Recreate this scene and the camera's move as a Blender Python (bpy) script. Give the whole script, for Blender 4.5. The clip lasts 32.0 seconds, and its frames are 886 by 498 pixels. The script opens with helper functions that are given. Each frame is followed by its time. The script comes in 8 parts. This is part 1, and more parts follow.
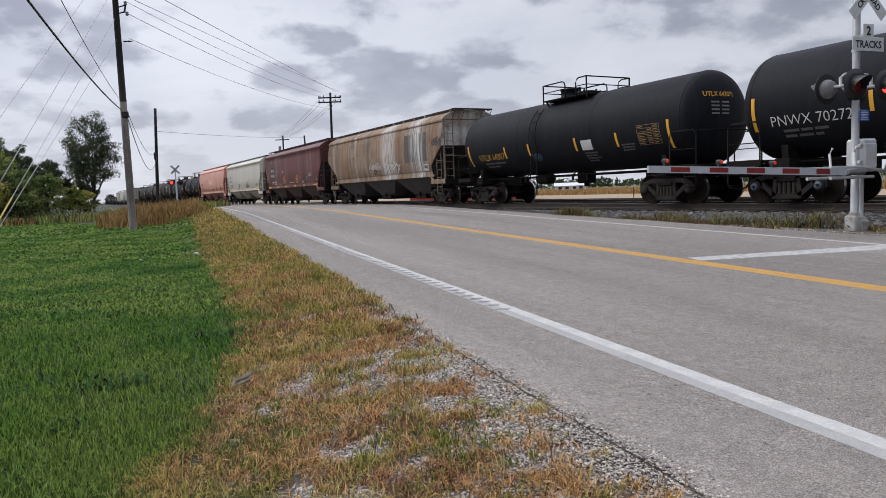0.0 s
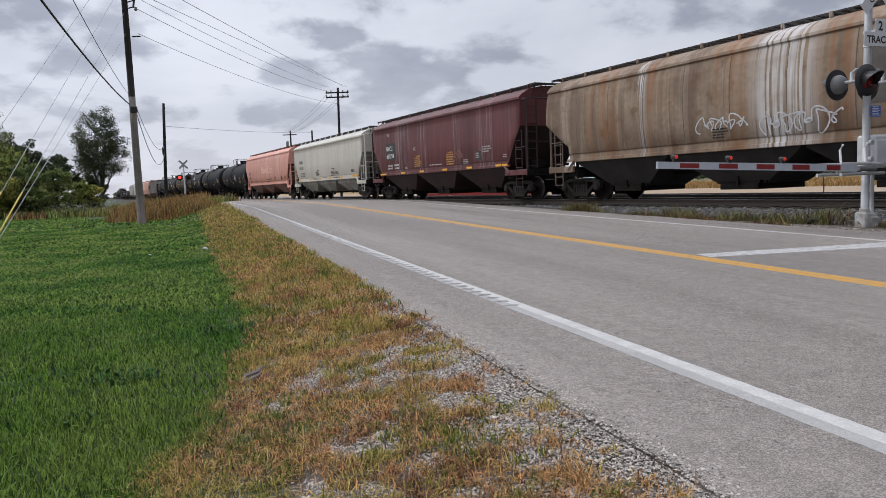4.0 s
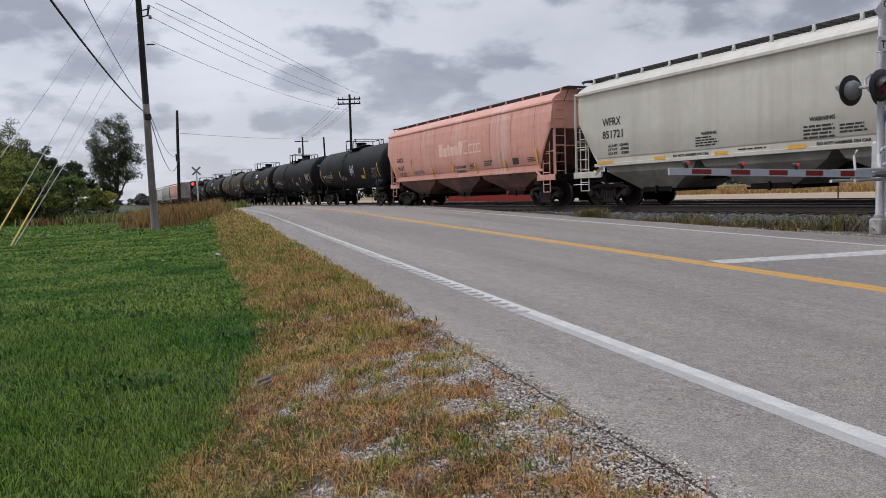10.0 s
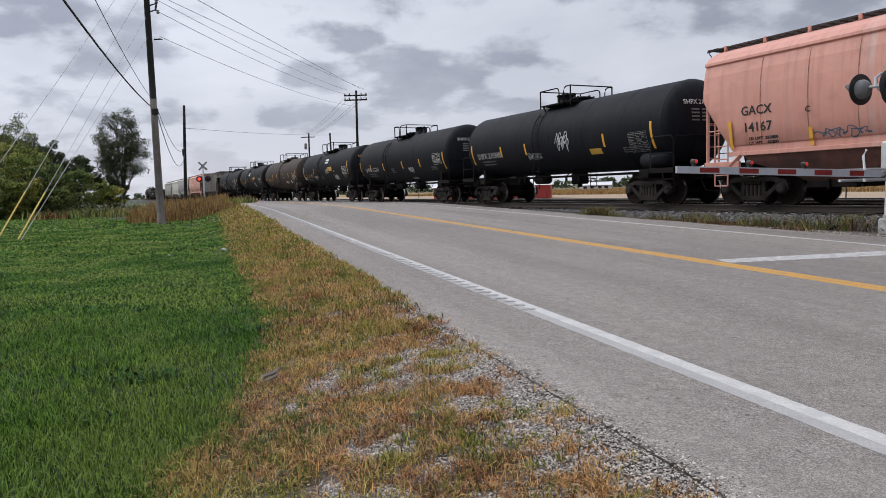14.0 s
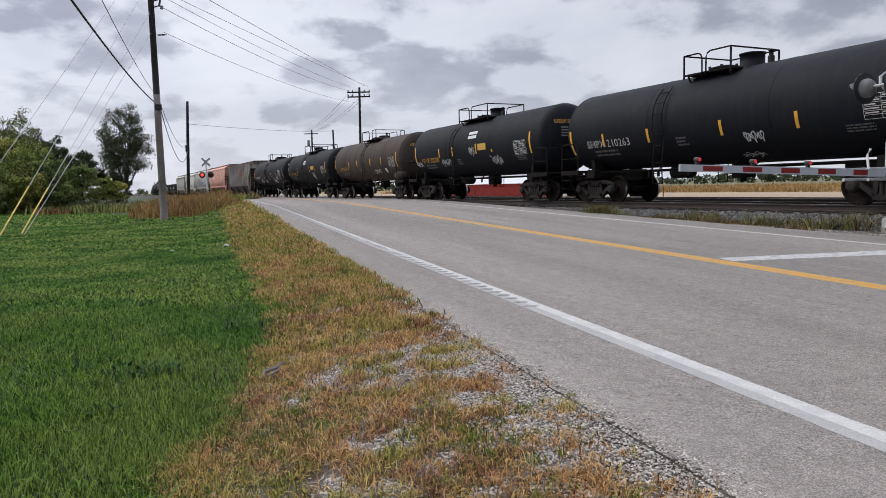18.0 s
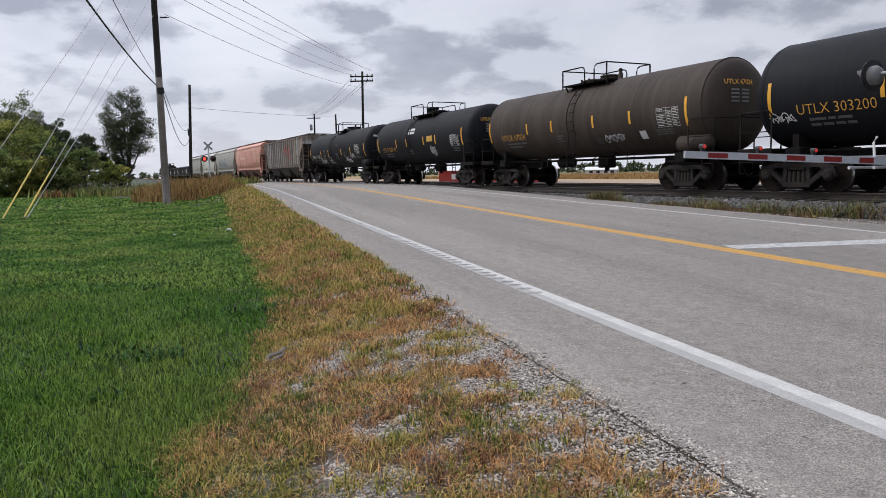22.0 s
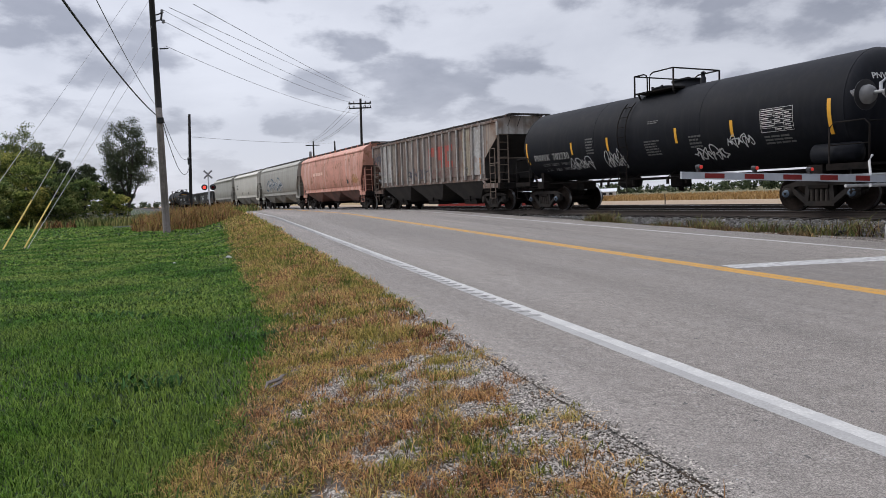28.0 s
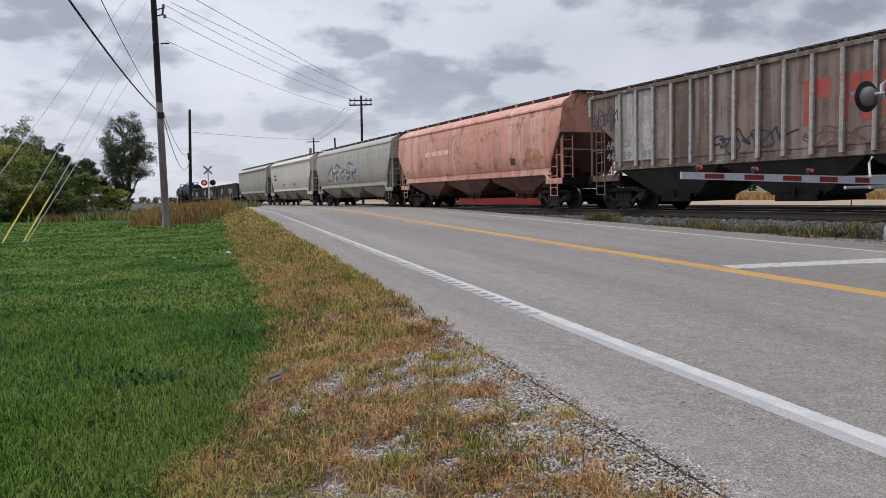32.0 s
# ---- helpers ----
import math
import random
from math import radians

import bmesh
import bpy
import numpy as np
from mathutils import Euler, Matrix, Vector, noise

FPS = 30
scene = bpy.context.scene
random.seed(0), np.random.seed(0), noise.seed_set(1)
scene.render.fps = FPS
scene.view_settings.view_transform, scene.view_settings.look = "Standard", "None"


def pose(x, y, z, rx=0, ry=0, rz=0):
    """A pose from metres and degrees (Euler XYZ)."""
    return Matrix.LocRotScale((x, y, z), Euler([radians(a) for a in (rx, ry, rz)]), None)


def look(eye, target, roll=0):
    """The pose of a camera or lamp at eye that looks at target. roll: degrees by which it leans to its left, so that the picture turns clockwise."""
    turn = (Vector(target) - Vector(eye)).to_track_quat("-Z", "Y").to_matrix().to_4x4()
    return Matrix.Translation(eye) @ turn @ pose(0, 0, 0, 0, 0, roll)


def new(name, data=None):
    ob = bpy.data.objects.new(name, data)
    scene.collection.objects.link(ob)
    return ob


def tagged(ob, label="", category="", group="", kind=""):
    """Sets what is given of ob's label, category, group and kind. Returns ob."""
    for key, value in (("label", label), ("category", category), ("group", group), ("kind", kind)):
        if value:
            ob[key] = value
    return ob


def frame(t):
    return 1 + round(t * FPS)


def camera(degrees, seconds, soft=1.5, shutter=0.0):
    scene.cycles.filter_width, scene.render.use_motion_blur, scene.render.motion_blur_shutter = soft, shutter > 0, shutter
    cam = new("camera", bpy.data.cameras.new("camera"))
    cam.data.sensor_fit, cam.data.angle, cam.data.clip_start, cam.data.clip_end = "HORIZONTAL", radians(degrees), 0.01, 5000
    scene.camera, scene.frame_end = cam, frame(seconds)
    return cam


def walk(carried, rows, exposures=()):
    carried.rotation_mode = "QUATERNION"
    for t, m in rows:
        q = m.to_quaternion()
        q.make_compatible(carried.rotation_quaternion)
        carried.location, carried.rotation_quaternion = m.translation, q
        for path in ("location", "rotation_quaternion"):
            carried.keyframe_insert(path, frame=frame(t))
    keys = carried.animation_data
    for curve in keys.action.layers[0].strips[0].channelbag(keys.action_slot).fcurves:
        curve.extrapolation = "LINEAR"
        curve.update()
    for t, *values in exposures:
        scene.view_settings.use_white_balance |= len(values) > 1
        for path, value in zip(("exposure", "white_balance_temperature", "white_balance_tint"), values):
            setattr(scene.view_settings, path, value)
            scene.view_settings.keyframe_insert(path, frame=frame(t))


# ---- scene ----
# Level crossing with a slow freight train. Eye of the viewer near the origin, z up, metres.
import itertools
R_ = random.Random(7)

# ---------------------------------------------------------------- camera
cam = camera(65.45, 32.0, soft=0.35)
walk(cam, [
    (0.0, pose(0.026, -0.003, 1.498, 85.076, 2.269, -1.478)),
    (0.5, pose(0.024, 0.002, 1.499, 84.861, 2.323, -1.454)),
    (1.0, pose(0.017, 0.003, 1.505, 84.881, 2.417, -1.339)),
    (1.5, pose(0.019, 0.007, 1.507, 84.862, 2.473, -1.283)),
    (2.0, pose(0.018, -0.002, 1.508, 84.825, 2.433, -1.243)),
    (2.5, pose(0.012, 0.002, 1.504, 84.760, 2.369, -1.183)),
    (3.0, pose(0.008, -0.000, 1.505, 84.721, 2.286, -1.070)),
    (3.5, pose(0.008, -0.013, 1.508, 84.705, 2.196, -0.965)),
    (5.5, pose(0.012, 0.006, 1.504, 84.695, 2.161, -0.707)),
    (6.0, pose(0.007, 0.005, 1.499, 84.668, 2.051, -0.667)),
    (6.5, pose(0.009, -0.003, 1.498, 84.634, 2.124, -0.574)),
    (7.0, pose(0.013, -0.015, 1.500, 84.599, 2.064, -0.513)),
    (7.5, pose(0.010, -0.013, 1.502, 84.697, 2.134, -0.458)),
    (8.0, pose(0.007, -0.012, 1.511, 84.792, 2.129, -0.363)),
    (8.5, pose(0.003, -0.013, 1.507, 84.858, 2.179, -0.287)),
    (9.0, pose(0.006, -0.023, 1.514, 84.968, 2.211, -0.172)),
    (9.5, pose(0.013, -0.021, 1.508, 85.105, 2.175, -0.019)),
    (10.0, pose(0.015, -0.019, 1.511, 85.238, 2.206, 0.045)),
    (10.5, pose(0.010, -0.009, 1.509, 85.272, 2.223, 0.097)),
    (11.0, pose(0.003, -0.011, 1.508, 85.232, 2.164, 0.126)),
    (11.5, pose(-0.002, -0.011, 1.508, 85.195, 2.056, 0.211)),
    (12.0, pose(-0.005, -0.012, 1.505, 85.091, 1.939, 0.269)),
    (12.5, pose(-0.005, -0.011, 1.505, 85.049, 1.856, 0.399)),
    (13.0, pose(-0.002, -0.011, 1.504, 84.995, 1.776, 0.476)),
    (13.5, pose(0.003, 0.004, 1.506, 85.011, 1.789, 0.535)),
    (14.0, pose(-0.000, -0.002, 1.508, 85.000, 1.781, 0.517)),
    (14.5, pose(-0.001, -0.002, 1.504, 85.077, 1.748, 0.548)),
    (16.5, pose(0.001, 0.001, 1.498, 84.970, 1.615, 0.620)),
    (17.0, pose(-0.001, 0.007, 1.500, 84.887, 1.518, 0.634)),
    (17.5, pose(-0.006, -0.002, 1.499, 84.893, 1.514, 0.706)),
    (18.0, pose(-0.002, -0.005, 1.497, 84.798, 1.454, 0.738)),
    (18.5, pose(-0.001, 0.007, 1.491, 84.639, 1.351, 0.734)),
    (19.0, pose(-0.004, 0.015, 1.483, 84.382, 1.306, 0.762)),
    (19.5, pose(-0.009, 0.009, 1.494, 84.157, 1.241, 0.754)),
    (20.0, pose(-0.003, 0.012, 1.489, 83.961, 1.232, 0.770)),
    (20.5, pose(-0.011, 0.013, 1.488, 83.779, 1.116, 0.767)),
    (21.0, pose(-0.016, 0.014, 1.489, 83.526, 1.055, 0.785)),
    (21.5, pose(-0.023, 0.031, 1.480, 83.453, 1.044, 0.837)),
    (22.0, pose(-0.019, 0.015, 1.499, 83.601, 1.114, 0.948)),
    (22.5, pose(-0.008, 0.007, 1.499, 83.920, 1.162, 1.035)),
    (23.0, pose(-0.005, 0.005, 1.503, 84.182, 1.319, 1.021)),
    (23.5, pose(-0.003, 0.002, 1.502, 84.441, 1.404, 1.017)),
    (24.0, pose(-0.000, -0.008, 1.503, 84.703, 1.513, 1.052)),
    (24.5, pose(0.002, 0.002, 1.503, 84.959, 1.583, 1.037)),
    (25.0, pose(0.002, -0.004, 1.501, 85.162, 1.697, 0.999)),
    (25.5, pose(0.009, -0.001, 1.502, 85.326, 1.782, 0.994)),
    (27.5, pose(-0.000, 0.006, 1.500, 85.623, 1.996, 0.910)),
    (28.0, pose(-0.001, 0.008, 1.495, 85.629, 2.017, 0.886)),
    (28.5, pose(0.001, 0.010, 1.494, 85.557, 1.875, 0.869)),
    (29.0, pose(-0.003, -0.003, 1.499, 85.528, 1.725, 0.905)),
    (29.5, pose(-0.003, 0.003, 1.494, 85.482, 1.648, 0.870)),
    (30.0, pose(-0.003, 0.003, 1.495, 85.467, 1.626, 0.869)),
    (30.5, pose(-0.002, 0.003, 1.498, 85.480, 1.627, 0.868)),
    (31.0, pose(-0.007, 0.010, 1.485, 85.447, 1.574, 0.814)),
    (31.5, pose(-0.011, 0.001, 1.491, 85.403, 1.469, 0.845)),
    (32.0, pose(-0.009, -0.010, 1.490, 85.459, 1.437, 0.861)),
], [(0.0, 0.08), (3.0, 0.08), (6.0, 0.01), (8.0, 0.01), (11.0, -0.09), (13.0, 0.0), (15.0, 0.04), (17.0, 0.10), (21.0, 0.14), (23.0, 0.05), (25.0, 0.02), (28.0, 0.05), (32.0, 0.04)])

# ---------------------------------------------------------------- world, sun
EYE_Z = 1.5
RAIL_Z = 0.787


def make_world():
    w = bpy.data.worlds.new("overcast_sky")
    scene.world = w
    w.use_nodes = True
    nt = w.node_tree
    nt.nodes.clear()
    N, L = nt.nodes.new, nt.links.new

    def math_(op, a, b=None, c=None):
        n = N("ShaderNodeMath")
        n.operation = op
        for i, v in enumerate((a, b, c)):
            if v is None:
                continue
            if isinstance(v, (int, float)):
                n.inputs[i].default_value = v
            else:
                L(v, n.inputs[i])
        return n.outputs[0]

    sky = N("ShaderNodeTexSky")
    sky.sky_type = "NISHITA"
    sky.sun_disc = False
    sky.sun_elevation = radians(42)
    sky.sun_rotation = radians(295)
    dim = N("ShaderNodeVectorMath")
    dim.operation = "SCALE"
    dim.inputs[3].default_value = 0.10
    L(sky.outputs[0], dim.inputs[0])
    tc = N("ShaderNodeTexCoord")
    sep = N("ShaderNodeSeparateXYZ")
    L(tc.outputs["Generated"], sep.inputs[0])
    z = math_("MAXIMUM", sep.outputs[2], 0.0)
    den = math_("ADD", z, 0.32)
    px, py = math_("DIVIDE", sep.outputs[0], den), math_("DIVIDE", sep.outputs[1], den)
    com = N("ShaderNodeCombineXYZ")
    L(px, com.inputs[0]), L(py, com.inputs[1])
    com.inputs[2].default_value = 3.7

    def noise_(scale, detail, rough, dist, off, mapper=None):
        m = N("ShaderNodeMapping")
        m.inputs["Location"].default_value = off
        L(com.outputs[0], m.inputs[0])
        n = N("ShaderNodeTexNoise")
        n.inputs["Scale"].default_value, n.inputs["Detail"].default_value = scale, detail
        n.inputs["Roughness"].default_value, n.inputs["Distortion"].default_value = rough, dist
        L(m.outputs[0], n.inputs["Vector"])
        return n.outputs["Fac"]

    big = noise_(0.75, 3.0, 0.5, 0.2, (1.9, 0.4, 0))
    mid = noise_(1.9, 8.0, 0.58, 0.25, (4.1, 7.7, 0))
    puff = noise_(2.9, 9.0, 0.58, 0.1, (2.0, 9.0, 1.3))
    # rounded lobes along the clouds' rims
    wob = N("ShaderNodeVectorMath")
    wob.operation = "MULTIPLY_ADD"
    fine = N("ShaderNodeTexNoise")
    fine.inputs["Scale"].default_value, fine.inputs["Detail"].default_value = 9.0, 5.0
    L(com.outputs[0], fine.inputs["Vector"])
    L(fine.outputs["Color"], wob.inputs[0])
    wob.inputs[1].default_value = (0.09, 0.09, 0.0)
    L(com.outputs[0], wob.inputs[2])
    vor = N("ShaderNodeTexVoronoi")
    vor.feature = "SMOOTH_F1"
    vor.inputs["Scale"].default_value = 5.0
    vor.inputs["Smoothness"].default_value = 0.35
    L(wob.outputs[0], vor.inputs["Vector"])
    lobe = math_("SUBTRACT", 0.75, vor.outputs["Distance"])

    def band(v, a, c, kind="SMOOTHSTEP"):
        r = N("ShaderNodeMapRange")
        r.interpolation_type = kind
        r.inputs["From Min"].default_value, r.inputs["From Max"].default_value = a, c
        L(v, r.inputs["Value"])
        return r.outputs["Result"]

    # a soft grey layer, and darker broken puffs under it
    veil = band(math_("ADD", math_("MULTIPLY", big, 0.6), math_("MULTIPLY", mid, 0.5)), 0.40, 0.66)
    low = band(math_("ADD", math_("ADD", math_("MULTIPLY", puff, 0.75), math_("MULTIPLY", big, 0.3)), math_("ADD", math_("MULTIPLY", lobe, 0.26), math_("ADD", math_("MULTIPLY", sep.outputs[0], 0.02), math_("MULTIPLY", math_("MINIMUM", z, 0.3), 0.2)))), 0.60, 0.715)

    def blend(fac, a, c):
        n = N("ShaderNodeMix")
        n.data_type = "RGBA"
        L(fac, n.inputs[0])
        for k, v in ((6, a), (7, c)):
            if isinstance(v, tuple):
                n.inputs[k].default_value = (*v, 1)
            else:
                L(v, n.inputs[k])
        return n.outputs[2]

    clouds = blend(math_("MULTIPLY", veil, 0.85), (0.715, 0.74, 0.83), (0.545, 0.57, 0.66))
    clouds = blend(math_("MULTIPLY", low, 0.85), clouds, blend(band(mid, 0.35, 0.65), (0.40, 0.42, 0.505), (0.275, 0.295, 0.37)))
    # brighter overhead, as an overcast sky is
    gain = math_("ADD", math_("MULTIPLY", math_("MAXIMUM", math_("SUBTRACT", z, 0.36), 0.0), 4.2), 1.0)
    # and toward the veiled sun
    side = math_("ADD", math_("MULTIPLY", sep.outputs[0], -0.7), math_("MULTIPLY", sep.outputs[1], 0.65))
    gain = math_("MULTIPLY", gain, math_("ADD", math_("MULTIPLY", side, 0.31), 0.835))
    cl = N("ShaderNodeVectorMath")
    cl.operation = "SCALE"
    L(clouds, cl.inputs[0]), L(gain, cl.inputs[3])
    # pale band low over the horizon
    hz = math_("POWER", math_("SUBTRACT", 1.0, math_("MINIMUM", math_("MULTIPLY", z, 5.0), 1.0)), 1.5)
    mh = N("ShaderNodeMix")
    mh.data_type = "RGBA"
    L(math_("MULTIPLY", hz, 0.6), mh.inputs[0])
    L(cl.outputs[0], mh.inputs[6])
    mh.inputs[7].default_value = (0.70, 0.715, 0.80, 1)
    mx = N("ShaderNodeMix")
    mx.data_type = "RGBA"
    mx.inputs[0].default_value = 0.93
    L(dim.outputs[0], mx.inputs[6]), L(mh.outputs[2], mx.inputs[7])
    bg = N("ShaderNodeBackground")
    bg.inputs[1].default_value = 1.0
    L(mx.outputs[2], bg.inputs[0])
    out = N("ShaderNodeOutputWorld")
    L(bg.outputs[0], out.inputs[0])


make_world()
sun = new("sun", bpy.data.lights.new("sun", "SUN"))
sun.data.energy, sun.data.angle, sun.data.color = 1.5, radians(25), (1.0, 0.96, 0.9)
sun.matrix_world = look((-17, 8, 17), (0, 0, 0))

# ---------------------------------------------------------------- materials


def material(name, color, rough=0.7, metal=0.0, grain=0.12, scale=18.0, color2=None, blotch=0.0, blotch_scale=0.8, bump=0.0,
             bump_scale=60.0, streak=0.0, streak_color=(0.5, 0.48, 0.45), streak_scale=(7.0, 7.0, 0.35), streak_turn=0.0, spec=0.5, crisp=0.2, rust=0.0,
             rust_color=(0.16, 0.07, 0.03), vary=0.0, island=0.0, emit=None, coat=0.0, lo=0.5, hi=0.62, runs=0.0, runs_color=(0.1, 0.07, 0.05), runs_scale=(7.0, 1.0, 0.15)):
    """A painted, mineral or woody surface: fine grain, large blotches, runs down the face, rust spots and bump."""
    m = bpy.data.materials.new(name)
    m.use_nodes = True
    nt = m.node_tree
    N, L = nt.nodes.new, nt.links.new
    b = nt.nodes["Principled BSDF"]
    b.inputs["Roughness"].default_value, b.inputs["Metallic"].default_value = rough, metal
    b.inputs["Specular IOR Level"].default_value = spec
    if coat:
        b.inputs["Coat Weight"].default_value = coat
    tc = N("ShaderNodeTexCoord")

    def tex(sc, detail=4.0, vec=None):
        n = N("ShaderNodeTexNoise")
        n.inputs["Scale"].default_value, n.inputs["Detail"].default_value = sc, detail
        L(vec or tc.outputs["Object"], n.inputs["Vector"])
        return n.outputs["Fac"]

    def ramp(fac, a, c):
        r = N("ShaderNodeMapRange")
        r.inputs["From Min"].default_value, r.inputs["From Max"].default_value = a, c
        L(fac, r.inputs["Value"])
        return r.outputs["Result"]

    def mix(fac, a, c, amount=1.0, mode="MIX"):
        n = N("ShaderNodeMix")
        n.data_type, n.blend_type = "RGBA", mode
        f = fac
        if amount != 1.0:
            k = N("ShaderNodeMath")
            k.operation = "MULTIPLY"
            L(fac, k.inputs[0])
            k.inputs[1].default_value = amount
            f = k.outputs[0]
        L(f, n.inputs[0])
        for i, v in ((6, a), (7, c)):
            if isinstance(v, tuple):
                n.inputs[i].default_value = (*v[:3], 1)
            else:
                L(v, n.inputs[i])
        return n.outputs[2]

    g = tex(scale, 6.0)
    c = mix(ramp(g, 0.5 - crisp, 0.5 + crisp), tuple(v * (1 - grain) for v in color), tuple(min(1, v * (1 + grain)) for v in color))
    if blotch:
        c = mix(ramp(tex(blotch_scale, 5.0), 0.42, 0.62), c, color2 or tuple(v * 0.6 for v in color), blotch)
    if streak:
        mp = N("ShaderNodeMapping")
        mp.inputs["Scale"].default_value = streak_scale
        mp.inputs["Rotation"].default_value = (0, 0, streak_turn)
        L(tc.outputs["Object"], mp.inputs[0])
        c = mix(ramp(tex(1.0, 5.0, mp.outputs[0]), lo, hi), c, streak_color, streak)
    if runs:
        mp = N("ShaderNodeMapping")
        mp.inputs["Scale"].default_value = runs_scale
        mp.inputs["Location"].default_value = (13.0, 5.0, 2.0)
        L(tc.outputs["Object"], mp.inputs[0])
        c = mix(ramp(tex(1.0, 6.0, mp.outputs[0]), 0.52, 0.6), c, runs_color, runs)
    if rust:
        c = mix(ramp(tex(2.2, 9.0), 0.58, 0.68), c, rust_color, rust)
    if vary or island:
        src = N("ShaderNodeObjectInfo").outputs["Random"] if vary else N("ShaderNodeNewGeometry").outputs["Random Per Island"]
        hv = N("ShaderNodeHueSaturation")
        r = N("ShaderNodeMapRange")
        r.inputs["To Min"].default_value, r.inputs["To Max"].default_value = 1 - (vary or island), 1 + (vary or island)
        L(src, r.inputs["Value"]), L(r.outputs[0], hv.inputs["Value"]), L(c, hv.inputs["Color"])
        c = hv.outputs[0]
    L(c, b.inputs["Base Color"])
    rr = N("ShaderNodeMapRange")
    rr.inputs["To Min"].default_value, rr.inputs["To Max"].default_value = max(0.02, rough - 0.1), min(1, rough + 0.1)
    L(g, rr.inputs["Value"]), L(rr.outputs[0], b.inputs["Roughness"])
    if bump:
        bp = N("ShaderNodeBump")
        bp.inputs["Strength"].default_value, bp.inputs["Distance"].default_value = min(1, bump), 0.02
        L(tex(bump_scale, 3.0), bp.inputs["Height"]), L(bp.outputs[0], b.inputs["Normal"])
    if emit:
        b.inputs["Emission Color"].default_value, b.inputs["Emission Strength"].default_value = (*emit[:3], 1), emit[3]
    return m


M = {}
M["white_line"] = material("road_paint_white", (0.51, 0.50, 0.475), 0.75, grain=0.16, scale=60, color2=(0.40, 0.395, 0.385), blotch=0.6, blotch_scale=7, bump=0.3, bump_scale=120)
M["white_faint"] = material("road_paint_old", (0.365, 0.355, 0.338), 0.8, grain=0.2, scale=70, color2=(0.30, 0.295, 0.285), blotch=0.6, blotch_scale=5)
M["yellow_line"] = material("road_paint_yellow", (0.54, 0.275, 0.032), 0.7, grain=0.2, scale=60, color2=(0.38, 0.25, 0.11), blotch=0.65, blotch_scale=9, bump=0.3, bump_scale=120)
M["white_worn"] = material("road_paint_worn", (0.48, 0.475, 0.46), 0.8, grain=0.2, scale=50, color2=(0.27, 0.262, 0.255), blotch=0.8, blotch_scale=11, bump=0.3, bump_scale=120)
M["cut"] = material("cut_asphalt", (0.17, 0.162, 0.155), 0.95, grain=0.3, scale=40, color2=(0.33, 0.325, 0.315), blotch=0.8, blotch_scale=14)
M["crack"] = material("crack_seam", (0.12, 0.115, 0.11), 0.95, grain=0.3, scale=40)
M["rail_rust"] = material("rail_rust", (0.036, 0.026, 0.021), 0.8, grain=0.3, scale=20)
M["rail_top"] = material("rail_steel", (0.5, 0.5, 0.51), 0.3, 1.0, grain=0.1)
M["tie"] = material("tie_wood", (0.04, 0.033, 0.028), 0.9, grain=0.35, scale=14, vary=0.3)
M["ballast"] = material("ballast_stone", (0.165, 0.16, 0.156), 0.9, grain=0.25, scale=30, island=0.65)
M["ballast_bed"] = material("ballast_bed", (0.055, 0.05, 0.046), 0.95, grain=0.4, scale=30, bump=1.0, bump_scale=18)
M["black_tank"] = material("tank_black_paint", (0.0092, 0.0104, 0.0142), 0.66, grain=0.2, scale=3, color2=(0.0145, 0.0148, 0.017), blotch=0.5, blotch_scale=0.6, streak=0.35, streak_color=(0.018, 0.0186, 0.021), spec=0.13)
M["underframe"] = material("underframe_dirty_black", (0.012, 0.011, 0.0105), 0.9, spec=0.1, grain=0.35, scale=8, color2=(0.026, 0.019, 0.016), blotch=0.5, blotch_scale=2)
M["truck_steel"] = material("dusty_cast_steel", (0.020, 0.0175, 0.016), 0.85, spec=0.25, grain=0.35, scale=9, color2=(0.034, 0.026, 0.021), blotch=0.5, blotch_scale=3)
M["wheel"] = material("wheel_steel", (0.017, 0.0125, 0.0105), 0.9, 0.0, spec=0.08, grain=0.3, scale=12)
M["tread"] = material("wheel_tread", (0.4, 0.4, 0.4), 0.3, 1.0, grain=0.1)


